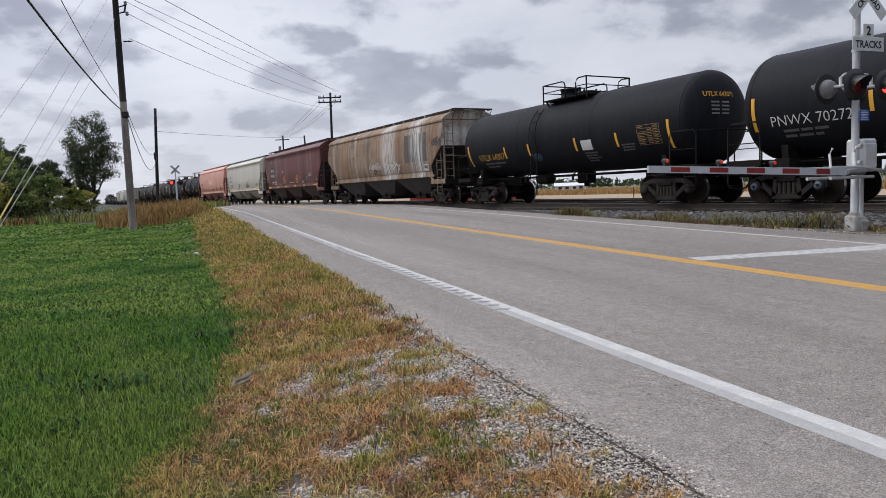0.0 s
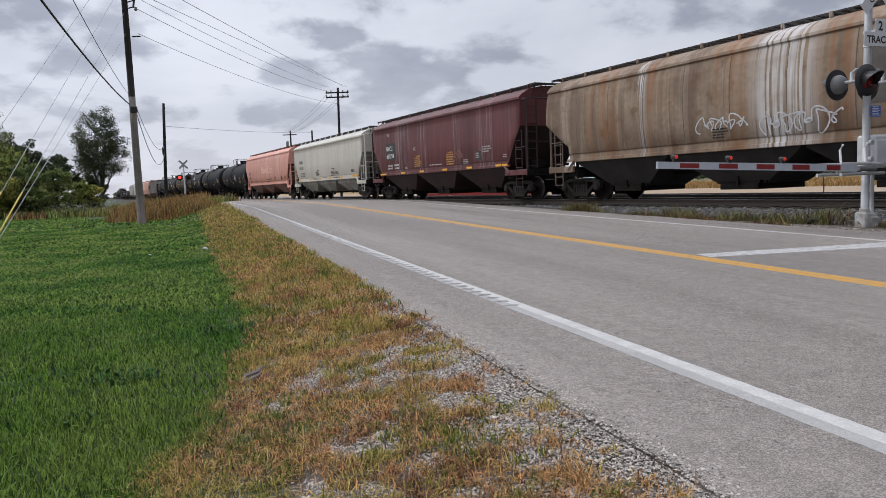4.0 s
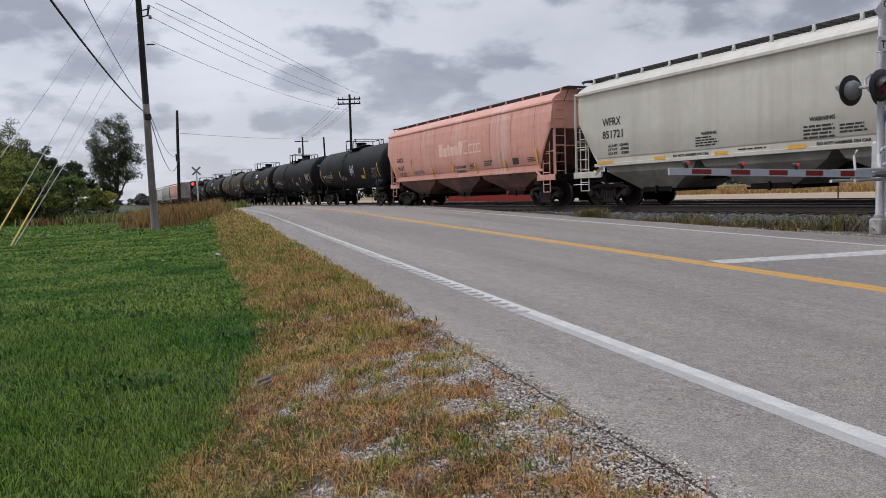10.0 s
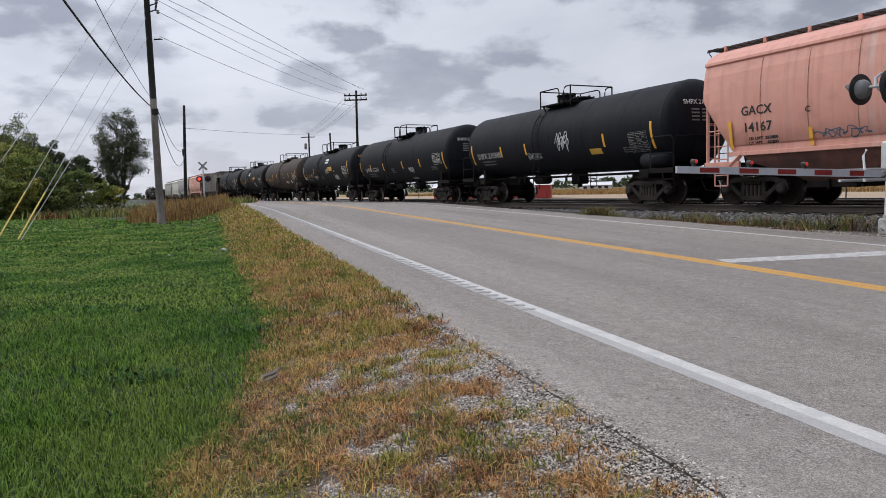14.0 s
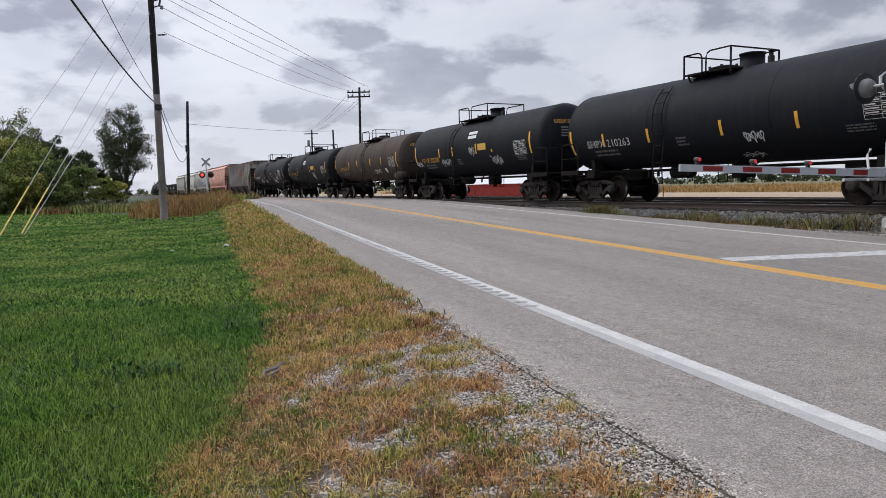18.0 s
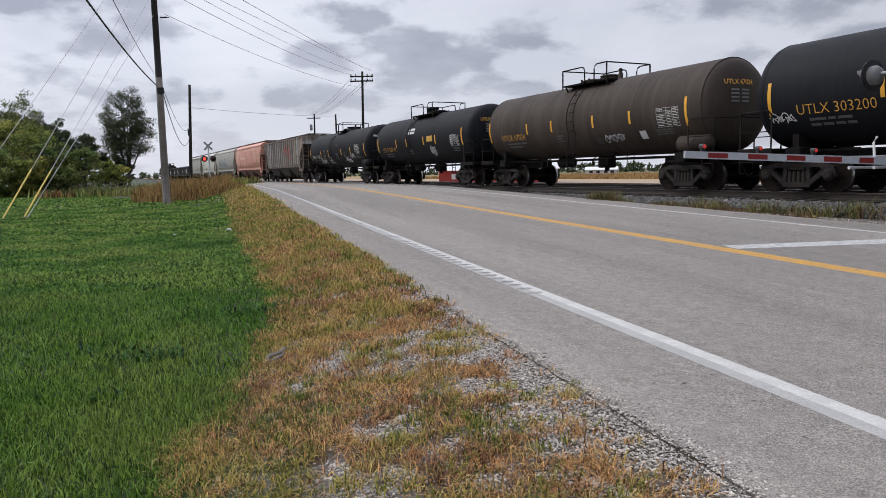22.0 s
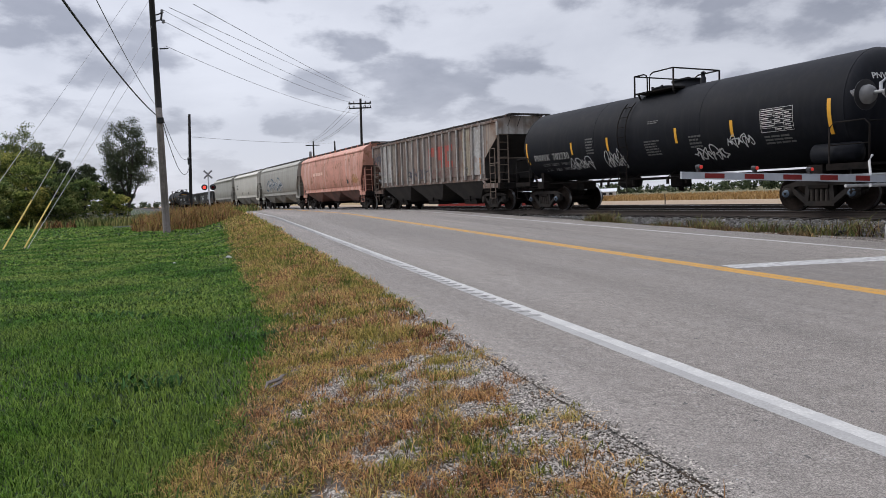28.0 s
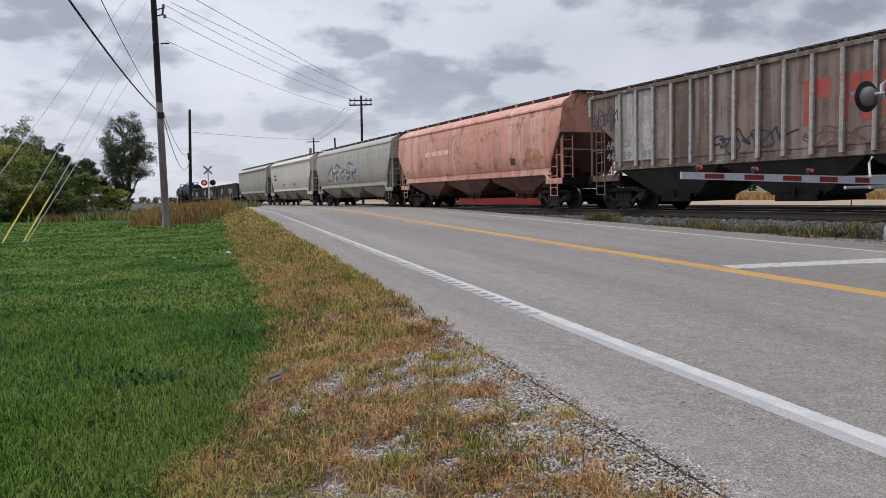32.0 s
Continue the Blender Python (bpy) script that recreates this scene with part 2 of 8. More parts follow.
def asphalt_material():
    """Worn chip-sealed asphalt: pale stones in dark binder, mottling at every scale, wheel paths along the road."""
    m = bpy.data.materials.new("asphalt")
    m.use_nodes = True
    nt = m.node_tree
    N, L = nt.nodes.new, nt.links.new
    b = nt.nodes["Principled BSDF"]
    b.inputs["Roughness"].default_value, b.inputs["Specular IOR Level"].default_value = 0.78, 0.4
    tc = N("ShaderNodeTexCoord")

    def tex(sc, detail, rough=0.5, vec=None):
        n = N("ShaderNodeTexNoise")
        n.inputs["Scale"].default_value, n.inputs["Detail"].default_value, n.inputs["Roughness"].default_value = sc, detail, rough
        L(vec or tc.outputs["Object"], n.inputs["Vector"])
        return n.outputs["Fac"]

    def span(v, a, c, lo, hi):
        r = N("ShaderNodeMapRange")
        for k, x in (("From Min", a), ("From Max", c), ("To Min", lo), ("To Max", hi)):
            r.inputs[k].default_value = x
        L(v, r.inputs["Value"])
        return r.outputs[0]

    def times(a, c):
        n = N("ShaderNodeMath")
        n.operation = "MULTIPLY"
        L(a, n.inputs[0]), L(c, n.inputs[1])
        return n.outputs[0]

    # the road's own axes: across it and along it
    mp = N("ShaderNodeMapping")
    mp.vector_type = "POINT"
    mp.inputs["Rotation"].default_value = (0, 0, radians(-19.24))
    L(tc.outputs["Object"], mp.inputs[0])
    st = N("ShaderNodeMapping")
    st.inputs["Scale"].default_value = (0.9, 0.05, 1)
    L(mp.outputs[0], st.inputs[0])
    sc = N("ShaderNodeMapping")
    sc.inputs["Scale"].default_value = (5.0, 0.45, 1)
    L(mp.outputs[0], sc.inputs[0])
    chips = span(tex(125, 2.0), 0.42, 0.58, 0.70, 1.32)
    grit = span(tex(42, 4.0, 0.7), 0.36, 0.64, 0.78, 1.22)
    mott = span(tex(9, 8.0, 0.72), 0.34, 0.66, 0.84, 1.15)
    path = span(tex(1.0, 4.0, 0.55, st.outputs[0]), 0.36, 0.64, 0.84, 1.14)
    fine = span(tex(1.0, 5.0, 0.6, sc.outputs[0]), 0.36, 0.66, 0.95, 1.05)
    v = times(times(times(chips, grit), mott), times(path, fine))
    tone = N("ShaderNodeMix")
    tone.data_type = "RGBA"
    L(tex(0.35, 3.0), tone.inputs[0])
    tone.inputs[6].default_value, tone.inputs[7].default_value = (0.252, 0.222, 0.194, 1), (0.232, 0.211, 0.192, 1)
    mul = N("ShaderNodeVectorMath")
    mul.operation = "SCALE"
    L(tone.outputs[2], mul.inputs[0]), L(v, mul.inputs[3]), L(mul.outputs[0], b.inputs["Base Color"])
    bp = N("ShaderNodeBump")
    bp.inputs["Strength"].default_value, bp.inputs["Distance"].default_value = 0.6, 0.008
    L(times(chips, grit), bp.inputs["Height"]), L(bp.outputs[0], b.inputs["Normal"])
    return m


M["asphalt"] = asphalt_material()


def ground_material():
    """Soil under the lawn, gravel verge, dirt by the track, then bare strip, stubble and far fields."""
    m = bpy.data.materials.new("ground_cover")
    m.use_nodes = True
    nt = m.node_tree
    N, L = nt.nodes.new, nt.links.new
    b = nt.nodes["Principled BSDF"]
    b.inputs["Roughness"].default_value = 0.95
    tc = N("ShaderNodeTexCoord")

    def tex(sc, detail=5.0):
        n = N("ShaderNodeTexNoise")
        n.inputs["Scale"].default_value, n.inputs["Detail"].default_value = sc, detail
        L(tc.outputs["Object"], n.inputs["Vector"])
        return n.outputs["Fac"]

    def dot(v):
        n = N("ShaderNodeVectorMath")
        n.operation = "DOT_PRODUCT"
        L(tc.outputs["Object"], n.inputs[0])
        n.inputs[1].default_value = v
        return n.outputs["Value"]

    def rng(fac, a, c):
        r = N("ShaderNodeMapRange")
        r.inputs["From Min"].default_value, r.inputs["From Max"].default_value = a, c
        L(fac, r.inputs["Value"])
        return r.outputs["Result"]

    def add(a, c, k):
        n = N("ShaderNodeMath")
        n.operation = "MULTIPLY_ADD"
        L(c, n.inputs[0])
        n.inputs[1].default_value = k
        L(a, n.inputs[2])
        return n.outputs[0]

    def mix(fac, a, c):
        n = N("ShaderNodeMix")
        n.data_type = "RGBA"
        L(fac, n.inputs[0])
        for i, v in ((6, a), (7, c)):
            if isinstance(v, tuple):
                n.inputs[i].default_value = (*v, 1)
            else:
                L(v, n.inputs[i])
        return n.outputs[2]

    fine, mid, big = tex(45, 3), tex(5.0), tex(0.25)
    l = add(dot((0.9442, 0.3295, 0)), mid, 0.5)
    a = add(dot((0.8902, 0.4557, 0)), mid, 2.0)
    lawn = mix(rng(mid, 0.35, 0.65), (0.017, 0.034, 0.008), (0.036, 0.056, 0.015))
    gravel = mix(rng(fine, 0.38, 0.62), (0.075, 0.066, 0.057), (0.27, 0.255, 0.238))
    dirt = mix(rng(mid, 0.36, 0.72), (0.062, 0.042, 0.026), gravel)
    c = mix(rng(l, 0.15, 0.55), lawn, dirt)
    c = mix(rng(a, 26.0, 28.0), c, (0.085, 0.085, 0.04))
    c = mix(rng(a, 32.0, 35.0), c, mix(rng(mid, 0.3, 0.7), (0.30, 0.22, 0.145), (0.40, 0.30, 0.20)))
    c = mix(rng(a, 74.0, 78.0), c, mix(rng(mid, 0.35, 0.65), (0.22, 0.145, 0.06), (0.32, 0.23, 0.10)))
    c = mix(rng(a, 156.0, 162.0), c, mix(rng(big, 0.4, 0.6), (0.10, 0.105, 0.05), (0.19, 0.16, 0.08)))
    L(c, b.inputs["Base Color"])
    bp = N("ShaderNodeBump")
    bp.inputs["Strength"].default_value, bp.inputs["Distance"].default_value = 0.9, 0.02
    L(fine, bp.inputs["Height"]), L(bp.outputs[0], b.inputs["Normal"])
    return m


M["lawn"] = ground_material()


# ---------------------------------------------------------------- mesh helpers


def mesh_from(name, verts, faces, mat, smooth=False):
    me = bpy.data.meshes.new(name)
    me.from_pydata(verts, [], faces)
    for m in (mat if isinstance(mat, (list, tuple)) else [mat]):
        me.materials.append(M[m])
    if smooth:
        me.polygons.foreach_set("use_smooth", [True] * len(me.polygons))
    return me


def part(name, bm, mat, parent=None, label="", smooth=False, loc=None):
    """Links a bmesh as one mesh object under a thing or a part."""
    me = bpy.data.meshes.new(name)
    bm.to_mesh(me)
    bm.free()
    for m in (mat if isinstance(mat, (list, tuple)) else [mat]):
        me.materials.append(M[m])
    if smooth:
        me.polygons.foreach_set("use_smooth", [True] * len(me.polygons))
    ob = new(name, me)
    if parent:
        ob.parent = parent
    if loc:
        ob.location = loc
    if label:
        tagged(ob, label)
    return ob


def share(name, me, parent=None, loc=(0, 0, 0), rot=(0, 0, 0)):
    ob = new(name, me)
    ob.parent, ob.location, ob.rotation_euler = parent, loc, rot
    return ob


def thing(name, m, label, category, group=""):
    ob = new(name)
    ob.empty_display_size = 0.2
    ob.matrix_world = m
    return tagged(ob, label, category, group)


def box(bm, x0, x1, y0, y1, z0, z1, bevel=0.0, mi=0):
    vs = [bm.verts.new(c) for c in itertools.product((x0, x1), (y0, y1), (z0, z1))]
    fs = [bm.faces.new([vs[i] for i in f]) for f in ((0, 1, 3, 2), (4, 6, 7, 5), (0, 4, 5, 1), (2, 3, 7, 6), (0, 2, 6, 4), (1, 5, 7, 3))]
    for f in fs:
        f.material_index = mi
    if bevel:
        es = list({e for f in fs for e in f.edges})
        bmesh.ops.bevel(bm, geom=es, offset=bevel, segments=1, affect="EDGES")


def tube(bm, pts, r, n=6, mi=0, caps=True):
    """A round bar along a line of points; r one radius, or one for each point."""
    pts = [Vector(p) for p in pts]
    rs = r if isinstance(r, (list, tuple)) else [r] * len(pts)
    rings = []
    for i, p in enumerate(pts):
        a = pts[max(i - 1, 0)]
        b = pts[min(i + 1, len(pts) - 1)]
        d = (b - a).normalized()
        up = Vector((0, 0, 1)) if abs(d.z) < 0.95 else Vector((1, 0, 0))
        e1 = d.cross(up).normalized()
        e2 = d.cross(e1)
        rings.append([bm.verts.new(p + (e1 * math.cos(2 * math.pi * k / n) + e2 * math.sin(2 * math.pi * k / n)) * rs[i]) for k in range(n)])
    for a, b in zip(rings, rings[1:]):
        for k in range(n):
            f = bm.faces.new((a[k], a[(k + 1) % n], b[(k + 1) % n], b[k]))
            f.material_index, f.smooth = mi, n > 5
    if caps:
        for ring in (rings[0], rings[-1]):
            bm.faces.new(ring).material_index = mi


def lathe(bm, prof, axis="z", n=16, at=(0, 0, 0), mi=0, smooth=True, caps=True):
    """A turned form: prof is (radius, height) pairs along the axis."""
    rings = []
    for r, h in prof:
        ring = []
        for k in range(n):
            a = 2 * math.pi * k / n
            c, s = r * math.cos(a), r * math.sin(a)
            v = {"z": (c, s, h), "x": (h, c, s), "y": (c, h, s)}[axis]
            ring.append(bm.verts.new((at[0] + v[0], at[1] + v[1], at[2] + v[2])))
        rings.append(ring)
    for a, b in zip(rings, rings[1:]):
        for k in range(n):
            f = bm.faces.new((a[k], a[(k + 1) % n], b[(k + 1) % n], b[k]))
            f.material_index, f.smooth = mi, smooth
    for ring in (rings[0], rings[-1]) if caps else ():
        bm.faces.new(ring).material_index = mi


# ---------------------------------------------------------------- plan: road and track
PHI, ALPHA = radians(-27.11), radians(-19.24)
TU = Vector((math.sin(PHI), math.cos(PHI), 0))      # along the track, away
TN = Vector((math.cos(PHI), -math.sin(PHI), 0))     # across the track, to its far side
RU = Vector((math.sin(ALPHA), math.cos(ALPHA), 0))  # along the road, away
RN = Vector((math.cos(ALPHA), -math.sin(ALPHA), 0))  # across the road, to its right
TRACK_C, TRACK_2 = 17.26, 21.6
ROAD_L, LANE = 2.90, 3.70
EDGE_L, EDGE_R = ROAD_L - 1.035, 11.5


def road_z(s):
    z = 0.25 + 0.0146 * s
    top = RAIL_Z - 0.012
    k = 0.05
    return min(z, top) if abs(z - top) > k else top - (top - z + k) ** 2 / (4 * k)


def smooth_(a, b, x):
    t = min(1, max(0, (x - a) / (b - a)))
    return t * t * (3 - 2 * t)


def ground_z(x, y):
    """Height of the bare ground: road bank, lawn, track bed, far fields."""
    s, l = x * RU.x + y * RU.y, x * RN.x + y * RN.y
    a = x * TN.x + y * TN.y
    base = 0.14
    zr = road_z(max(s, -40))
    reach = 1.9 + 1.5 * smooth_(20, 40, s)
    z = base + (zr - 0.014 - base) * smooth_(EDGE_L - reach, EDGE_L - 0.05, l)
    if l > EDGE_R - 0.5:
        z = zr - 0.07 + 0.03 * smooth_(EDGE_R, EDGE_R + 1.0, l)
    # track bed and the lower fields behind it
    if a > 13.5:
        z = min(z, RAIL_Z - 0.4) if l < EDGE_R else z + (RAIL_Z - 0.5 - z) * smooth_(13.5, 15.2, a)
        z = z + (0.0 - z) * smooth_(25.0, 40.0, a)
    z -= 0.35 * smooth_(45, 90, a)
    return z


# ---------------------------------------------------------------- ground, road, track


def make_ground():
    # one sheet, finer near the viewer
    def axis(lo, hi, mid, fine):
        out = [v for v in np.arange(lo, hi, fine)]
        step, v = fine, hi
        while v < 2600:
            v += step
            step *= 1.28
            out.append(v)
        step, v = fine, lo
        left = []
        while v > -2600:
            v -= step
            step *= 1.28
            left.append(v)
        return left[::-1] + out

    xs, ys = axis(-30, 34, 0, 0.5), axis(-6, 70, 0, 0.5)
    verts = [(x, y, ground_z(x, y)) for y in ys for x in xs]
    nx = len(xs)
    faces = [(j * nx + i, j * nx + i + 1, (j + 1) * nx + i + 1, (j + 1) * nx + i) for j in range(len(ys) - 1) for i in range(nx - 1)]
    ob = new("ground", mesh_from("ground", verts, faces, "lawn", True))
    tagged(ob, "grassy roadside ground reaching to flat farm fields", "ground", kind="structure")


def strip(name, l0, l1, s0, s1, lift, mat, label, category="road marking", ds=1.0, kind="structure"):
    """A flat sheet on the road between two lines across and two along."""
    ss = [s0 + ds * i for i in range(int((1 - s0) / ds))] + [1 + 0.035 * i for i in range(int(min(24, s1 - 1) / 0.035))]
    ss += [ss[-1] + ds * (i + 1) for i in range(int((s1 - ss[-1]) / ds))]
    n = len(ss)
    verts, faces = [], []
    for s in ss:
        for k, l in enumerate((l0, l1)):
            # worn, uneven rims
            p = RU * s + RN * (l + 0.007 * noise.noise((s * 22, l0 * 5, k)) + 0.006 * noise.noise((s * 4, l0 * 7, k)))
            verts.append((p.x, p.y, road_z(s) + lift * (0.35 if s < 20 else 1.0)))
    for i in range(n - 1):
        faces.append((2 * i, 2 * i + 1, 2 * i + 3, 2 * i + 2))
    ob = new(name, mesh_from(name, verts, faces, mat))
    tagged(ob, label, category, kind=kind)
    return ob


def rumble_cuts():
    """Short ground-out scallops across the painted line, from six metres on."""
    vs, fs = [], []
    s = 5.9
    while s < 40:
        b = len(vs)
        w = R_.uniform(0.05, 0.065)
        for k in range(8):
            t = 2 * math.pi * k / 8
            p = RU * (s + w * math.cos(t)) + RN * (ROAD_L - 0.07 + 0.082 * math.sin(t) + R_.uniform(-0.018, 0.018))
            vs.append((p.x, p.y, road_z(s + w * math.cos(t)) + (0.0022 if s < 20 else 0.0065)))
        fs.append(tuple(range(b, b + 8)))
        s += R_.choice((0.2, 0.21, 0.22, 0.23))
    return vs, fs


def crack(k, s0, l0, s1, l1):
    """A thin sealed crack wandering over the road."""
    vs, fs = [], []
    n = 60
    for i in range(n + 1):
        t = i / n
        s = s0 + (s1 - s0) * t
        l = l0 + (l1 - l0) * t + 0.22 * noise.noise((s * 0.8, k * 7.3, 0)) + 0.05 * noise.noise((s * 5, k * 3.3, 1))
        w = 0.006 + 0.006 * noise.noise((s * 3, k, 4))
        for q in (-1, 1):
            p = RU * s + RN * (l + q * w)
            vs.append((p.x, p.y, road_z(s) + 0.0025))
    for i in range(n):
        fs.append((2 * i, 2 * i + 1, 2 * i + 3, 2 * i + 2))
    tagged(new("road_crack", mesh_from("road_crack", vs, fs, "crack")), "fine dark crack in the asphalt", "road crack", kind="structure")


def make_road():
    verts, faces = [], []
    ss = [-40 + i * 1.0 for i in range(41)] + [1 + i * 0.12 for i in range(160)] + [21 + i * 2 for i in range(70)]
    for s in ss:
        z = road_z(s)
        flare = 0.07 * noise.noise((s * 0.7, 9, 0)) + 0.04 * noise.noise((s * 2.9, 3, 0))
        wob = 0.06 * noise.noise((s * 0.9, 0, 0)) + 0.035 * noise.noise((s * 3.1, 5, 0)) + 0.03 * noise.noise((s * 9.1, 2, 0))
        for l, dz in ((EDGE_L + wob, -0.25), (EDGE_L + wob, -0.008), (EDGE_L + wob + 0.03, 0.0), (EDGE_R + flare, 0.0), (EDGE_R + flare + 0.05, -0.3)):
            p = RU * s + RN * l
            verts.append((p.x, p.y, z + dz))
    for i in range(len(ss) - 1):
        for k in range(4):
            a = i * 5 + k
            faces.append((a, a + 1, a + 6, a + 5))
    ob = new("road", mesh_from("road", verts, faces, "asphalt"))
    tagged(ob, "worn grey asphalt two-lane road rising to the rails", "road", kind="structure")
    strip("edge_line", ROAD_L - 0.055, ROAD_L + 0.06, -30, 100, 0.004, "white_line", "white painted edge line, worn", ds=1.0)
    strip("old_edge_line", ROAD_L - 0.155, ROAD_L - 0.048, -30, 40, 0.0035, "white_faint", "faded older edge line beside the new one")
    for q in (-1, 1):
        strip("centre_line", *sorted((ROAD_L + LANE + q * 0.006, ROAD_L + LANE + q * 0.14)), -30, 90, 0.004, "yellow_line", "yellow painted stripe of the double centre line")
    strip("far_edge_line", ROAD_L + 2 * LANE - 0.06, ROAD_L + 2 * LANE + 0.06, -30, 60, 0.004, "white_line", "white painted edge line by the track side")
    quad_mark("stop_line", [(7.72, 6.78), (7.12, 10.2), (7.62, 10.3), (8.1, 6.85)], 0.0022, "white_worn", "wide white stop line, worn through in strips")
    # rumble strip pressed into the edge line
    rumble = new("rumble_strip", mesh_from("rumble_strip", *rumble_cuts(), "cut"))
    tagged(rumble, "milled rumble cuts along the edge line", "rumble strip", kind="structure")
    for k, (s0, l0, s1, l1) in enumerate(((9.0, 7.0, 11.5, 9.9), (10.2, 7.2, 12.6, 9.6), (13.2, 7.4, 14.4, 9.9))):
        crack(k, s0, l0, s1, l1)


def quad_mark(name, corners, lift, mat, label):
    """A painted patch on the road with four corners given along and across it."""
    vs = []
    for s, l in corners:
        p = RU * s + RN * l
        vs.append((p.x, p.y, road_z(s) + lift))
    ob = new(name, mesh_from(name, vs, [(0, 1, 2, 3)], mat))
    tagged(ob, label, "road marking", kind="structure")


def rail_profile():
    return [(-0.07, -0.171), (0.07, -0.171), (0.07, -0.155), (0.012, -0.13), (0.012, -0.045), (0.036, -0.035), (0.036, -0.008), (0.028, 0.0), (-0.028, 0.0), (-0.036, -0.008), (-0.036, -0.035), (-0.012, -0.045), (-0.012, -0.13), (-0.07, -0.155)]


def make_tracks():
    prof = rail_profile()
    s0, s1 = -60, 700
    for c in (TRACK_C, TRACK_2):
        for side in (-0.753, 0.753):
            verts, faces = [], []
            for s in (s0, s1):
                for a, z in prof:
                    p = TU * s + TN * (c + side + a)
                    verts.append((p.x, p.y, RAIL_Z + z))
            k = len(prof)
            for i in range(k):
                faces.append((i, (i + 1) % k, k + (i + 1) % k, k + i))
            me = mesh_from("rail", verts, faces, ["rail_rust", "rail_top"])
            me.polygons[7].material_index = 1
            tagged(new("rail", me), "rusty steel rail with a bright worn top", "rail", "rails of the two tracks", "structure")
    # sleepers, the nearest as single pieces
    bm = bmesh.new()
    box(bm, -0.11, 0.11, -1.3, 1.3, -0.17, 0.0, 0.012)
    me = bpy.data.meshes.new("sleeper")
    bm.to_mesh(me), bm.free()
    me.materials.append(M["tie"])
    bed = new("track_bed", make_bed())
    tagged(bed, "grey crushed-stone bed under two tracks", "track bed", kind="structure")
    rz = math.atan2(-TU.x, TU.y) + math.pi / 2
    for c in (TRACK_C, TRACK_2):
        for i in range(-18, 120):
            p = TU * (i * 0.53 + R_.uniform(-0.03, 0.03)) + TN * (c + R_.uniform(-0.04, 0.04))
            ob = share("sleeper", me, bed, (p.x, p.y, RAIL_Z - 0.172), (0, 0, rz + R_.uniform(-0.02, 0.02)))


def make_bed():
    verts, faces = [], []
    prof = [(13.9, -0.62), (14.9, -0.36), (15.8, -0.24), (TRACK_C, -0.22), (19.4, -0.26), (TRACK_2, -0.22), (23.2, -0.25), (24.6, -0.6)]
    ss = [-60, -30, -10] + list(range(-8, 60, 2)) + [80, 120, 200, 400, 700]
    for s in ss:
        for a, z in prof:
            p = TU * s + TN * a
            # under the road the bed stays below the paving
            verts.append((p.x, p.y, RAIL_Z + z))
    k = len(prof)
    for i in range(len(ss) - 1):
        for j in range(k - 1):
            faces.append((i * k + j, i * k + j + 1, (i + 1) * k + j + 1, (i + 1) * k + j))
    return mesh_from("track_bed", verts, faces, "ballast_bed", True)


make_ground()
make_road()
make_tracks()


# ---------------------------------------------------------------- train
# In a car's own space: x ahead, -y the side facing the viewer, z up from the rail's top.
M["text_white"] = material("stencil_white", (0.62, 0.62, 0.60), 0.7, grain=0.1, scale=12, color2=(0.4, 0.4, 0.4), blotch=0.4, blotch_scale=5)
M["text_yellow"] = material("stencil_yellow", (0.62, 0.33, 0.05), 0.7, grain=0.1, scale=12)
M["text_black"] = material("stencil_black", (0.02, 0.02, 0.02), 0.7, grain=0.1)
M["reflector"] = material("reflector_yellow", (0.75, 0.38, 0.03), 0.5, grain=0.08, scale=6)
M["hub_blue"] = material("bearing_cap", (0.06, 0.09, 0.13), 0.6, 0.0)
M["spring"] = material("spring_steel", (0.035, 0.027, 0.022), 0.85, 0.0, grain=0.3)
CAP = {}


def cached(key, fn):
    if key not in CAP:
        CAP[key] = fn()
    return CAP[key]


def to_mesh(name, bm, mats, smooth=False):
    me = bpy.data.meshes.new(name)
    bm.to_mesh(me)
    bm.free()
    for m in (mats if isinstance(mats, (list, tuple)) else [mats]):
        me.materials.append(M[m])
    if smooth:
        me.polygons.foreach_set("use_smooth", [True] * len(me.polygons))
    return me


def wheelset_mesh():
    bm = bmesh.new()
    for sd in (-1, 1):
        g = 0.7 * sd
        lathe(bm, [(0.10, g + 0.09 * sd), (0.11, g + 0.08 * sd), (0.30, g + 0.03 * sd), (0.385, g + 0.06 * sd), (0.40, g + 0.105 * sd), (0.452, g + 0.105 * sd)], "y", 28, caps=False)
        lathe(bm, [(0.452, g + 0.105 * sd), (0.457, g + 0.09 * sd), (0.46, g + 0.02 * sd)], "y", 28, mi=1, caps=False)
        lathe(bm, [(0.46, g + 0.02 * sd), (0.482, g + 0.005 * sd), (0.482, g - 0.02 * sd), (0.40, g - 0.02 * sd), (0.30, g - 0.01 * sd), (0.10, g - 0.03 * sd)], "y", 28, caps=False)
    lathe(bm, [(0.085, -1.08), (0.085, 1.08)], "y", 12)
    # bolt heads on the wheel plate show that it turns
    for sd in (-1, 1):
        for k in range(3):
            a = 2 * math.pi * k / 3
            lathe(bm, [(0.03, 1.08 * sd), (0.025, 1.13 * sd)], "y", 6, (0.05 * math.cos(a), 0, 0.05 * math.sin(a)))
    return to_mesh("wheelset", bm, ["wheel", "tread"])


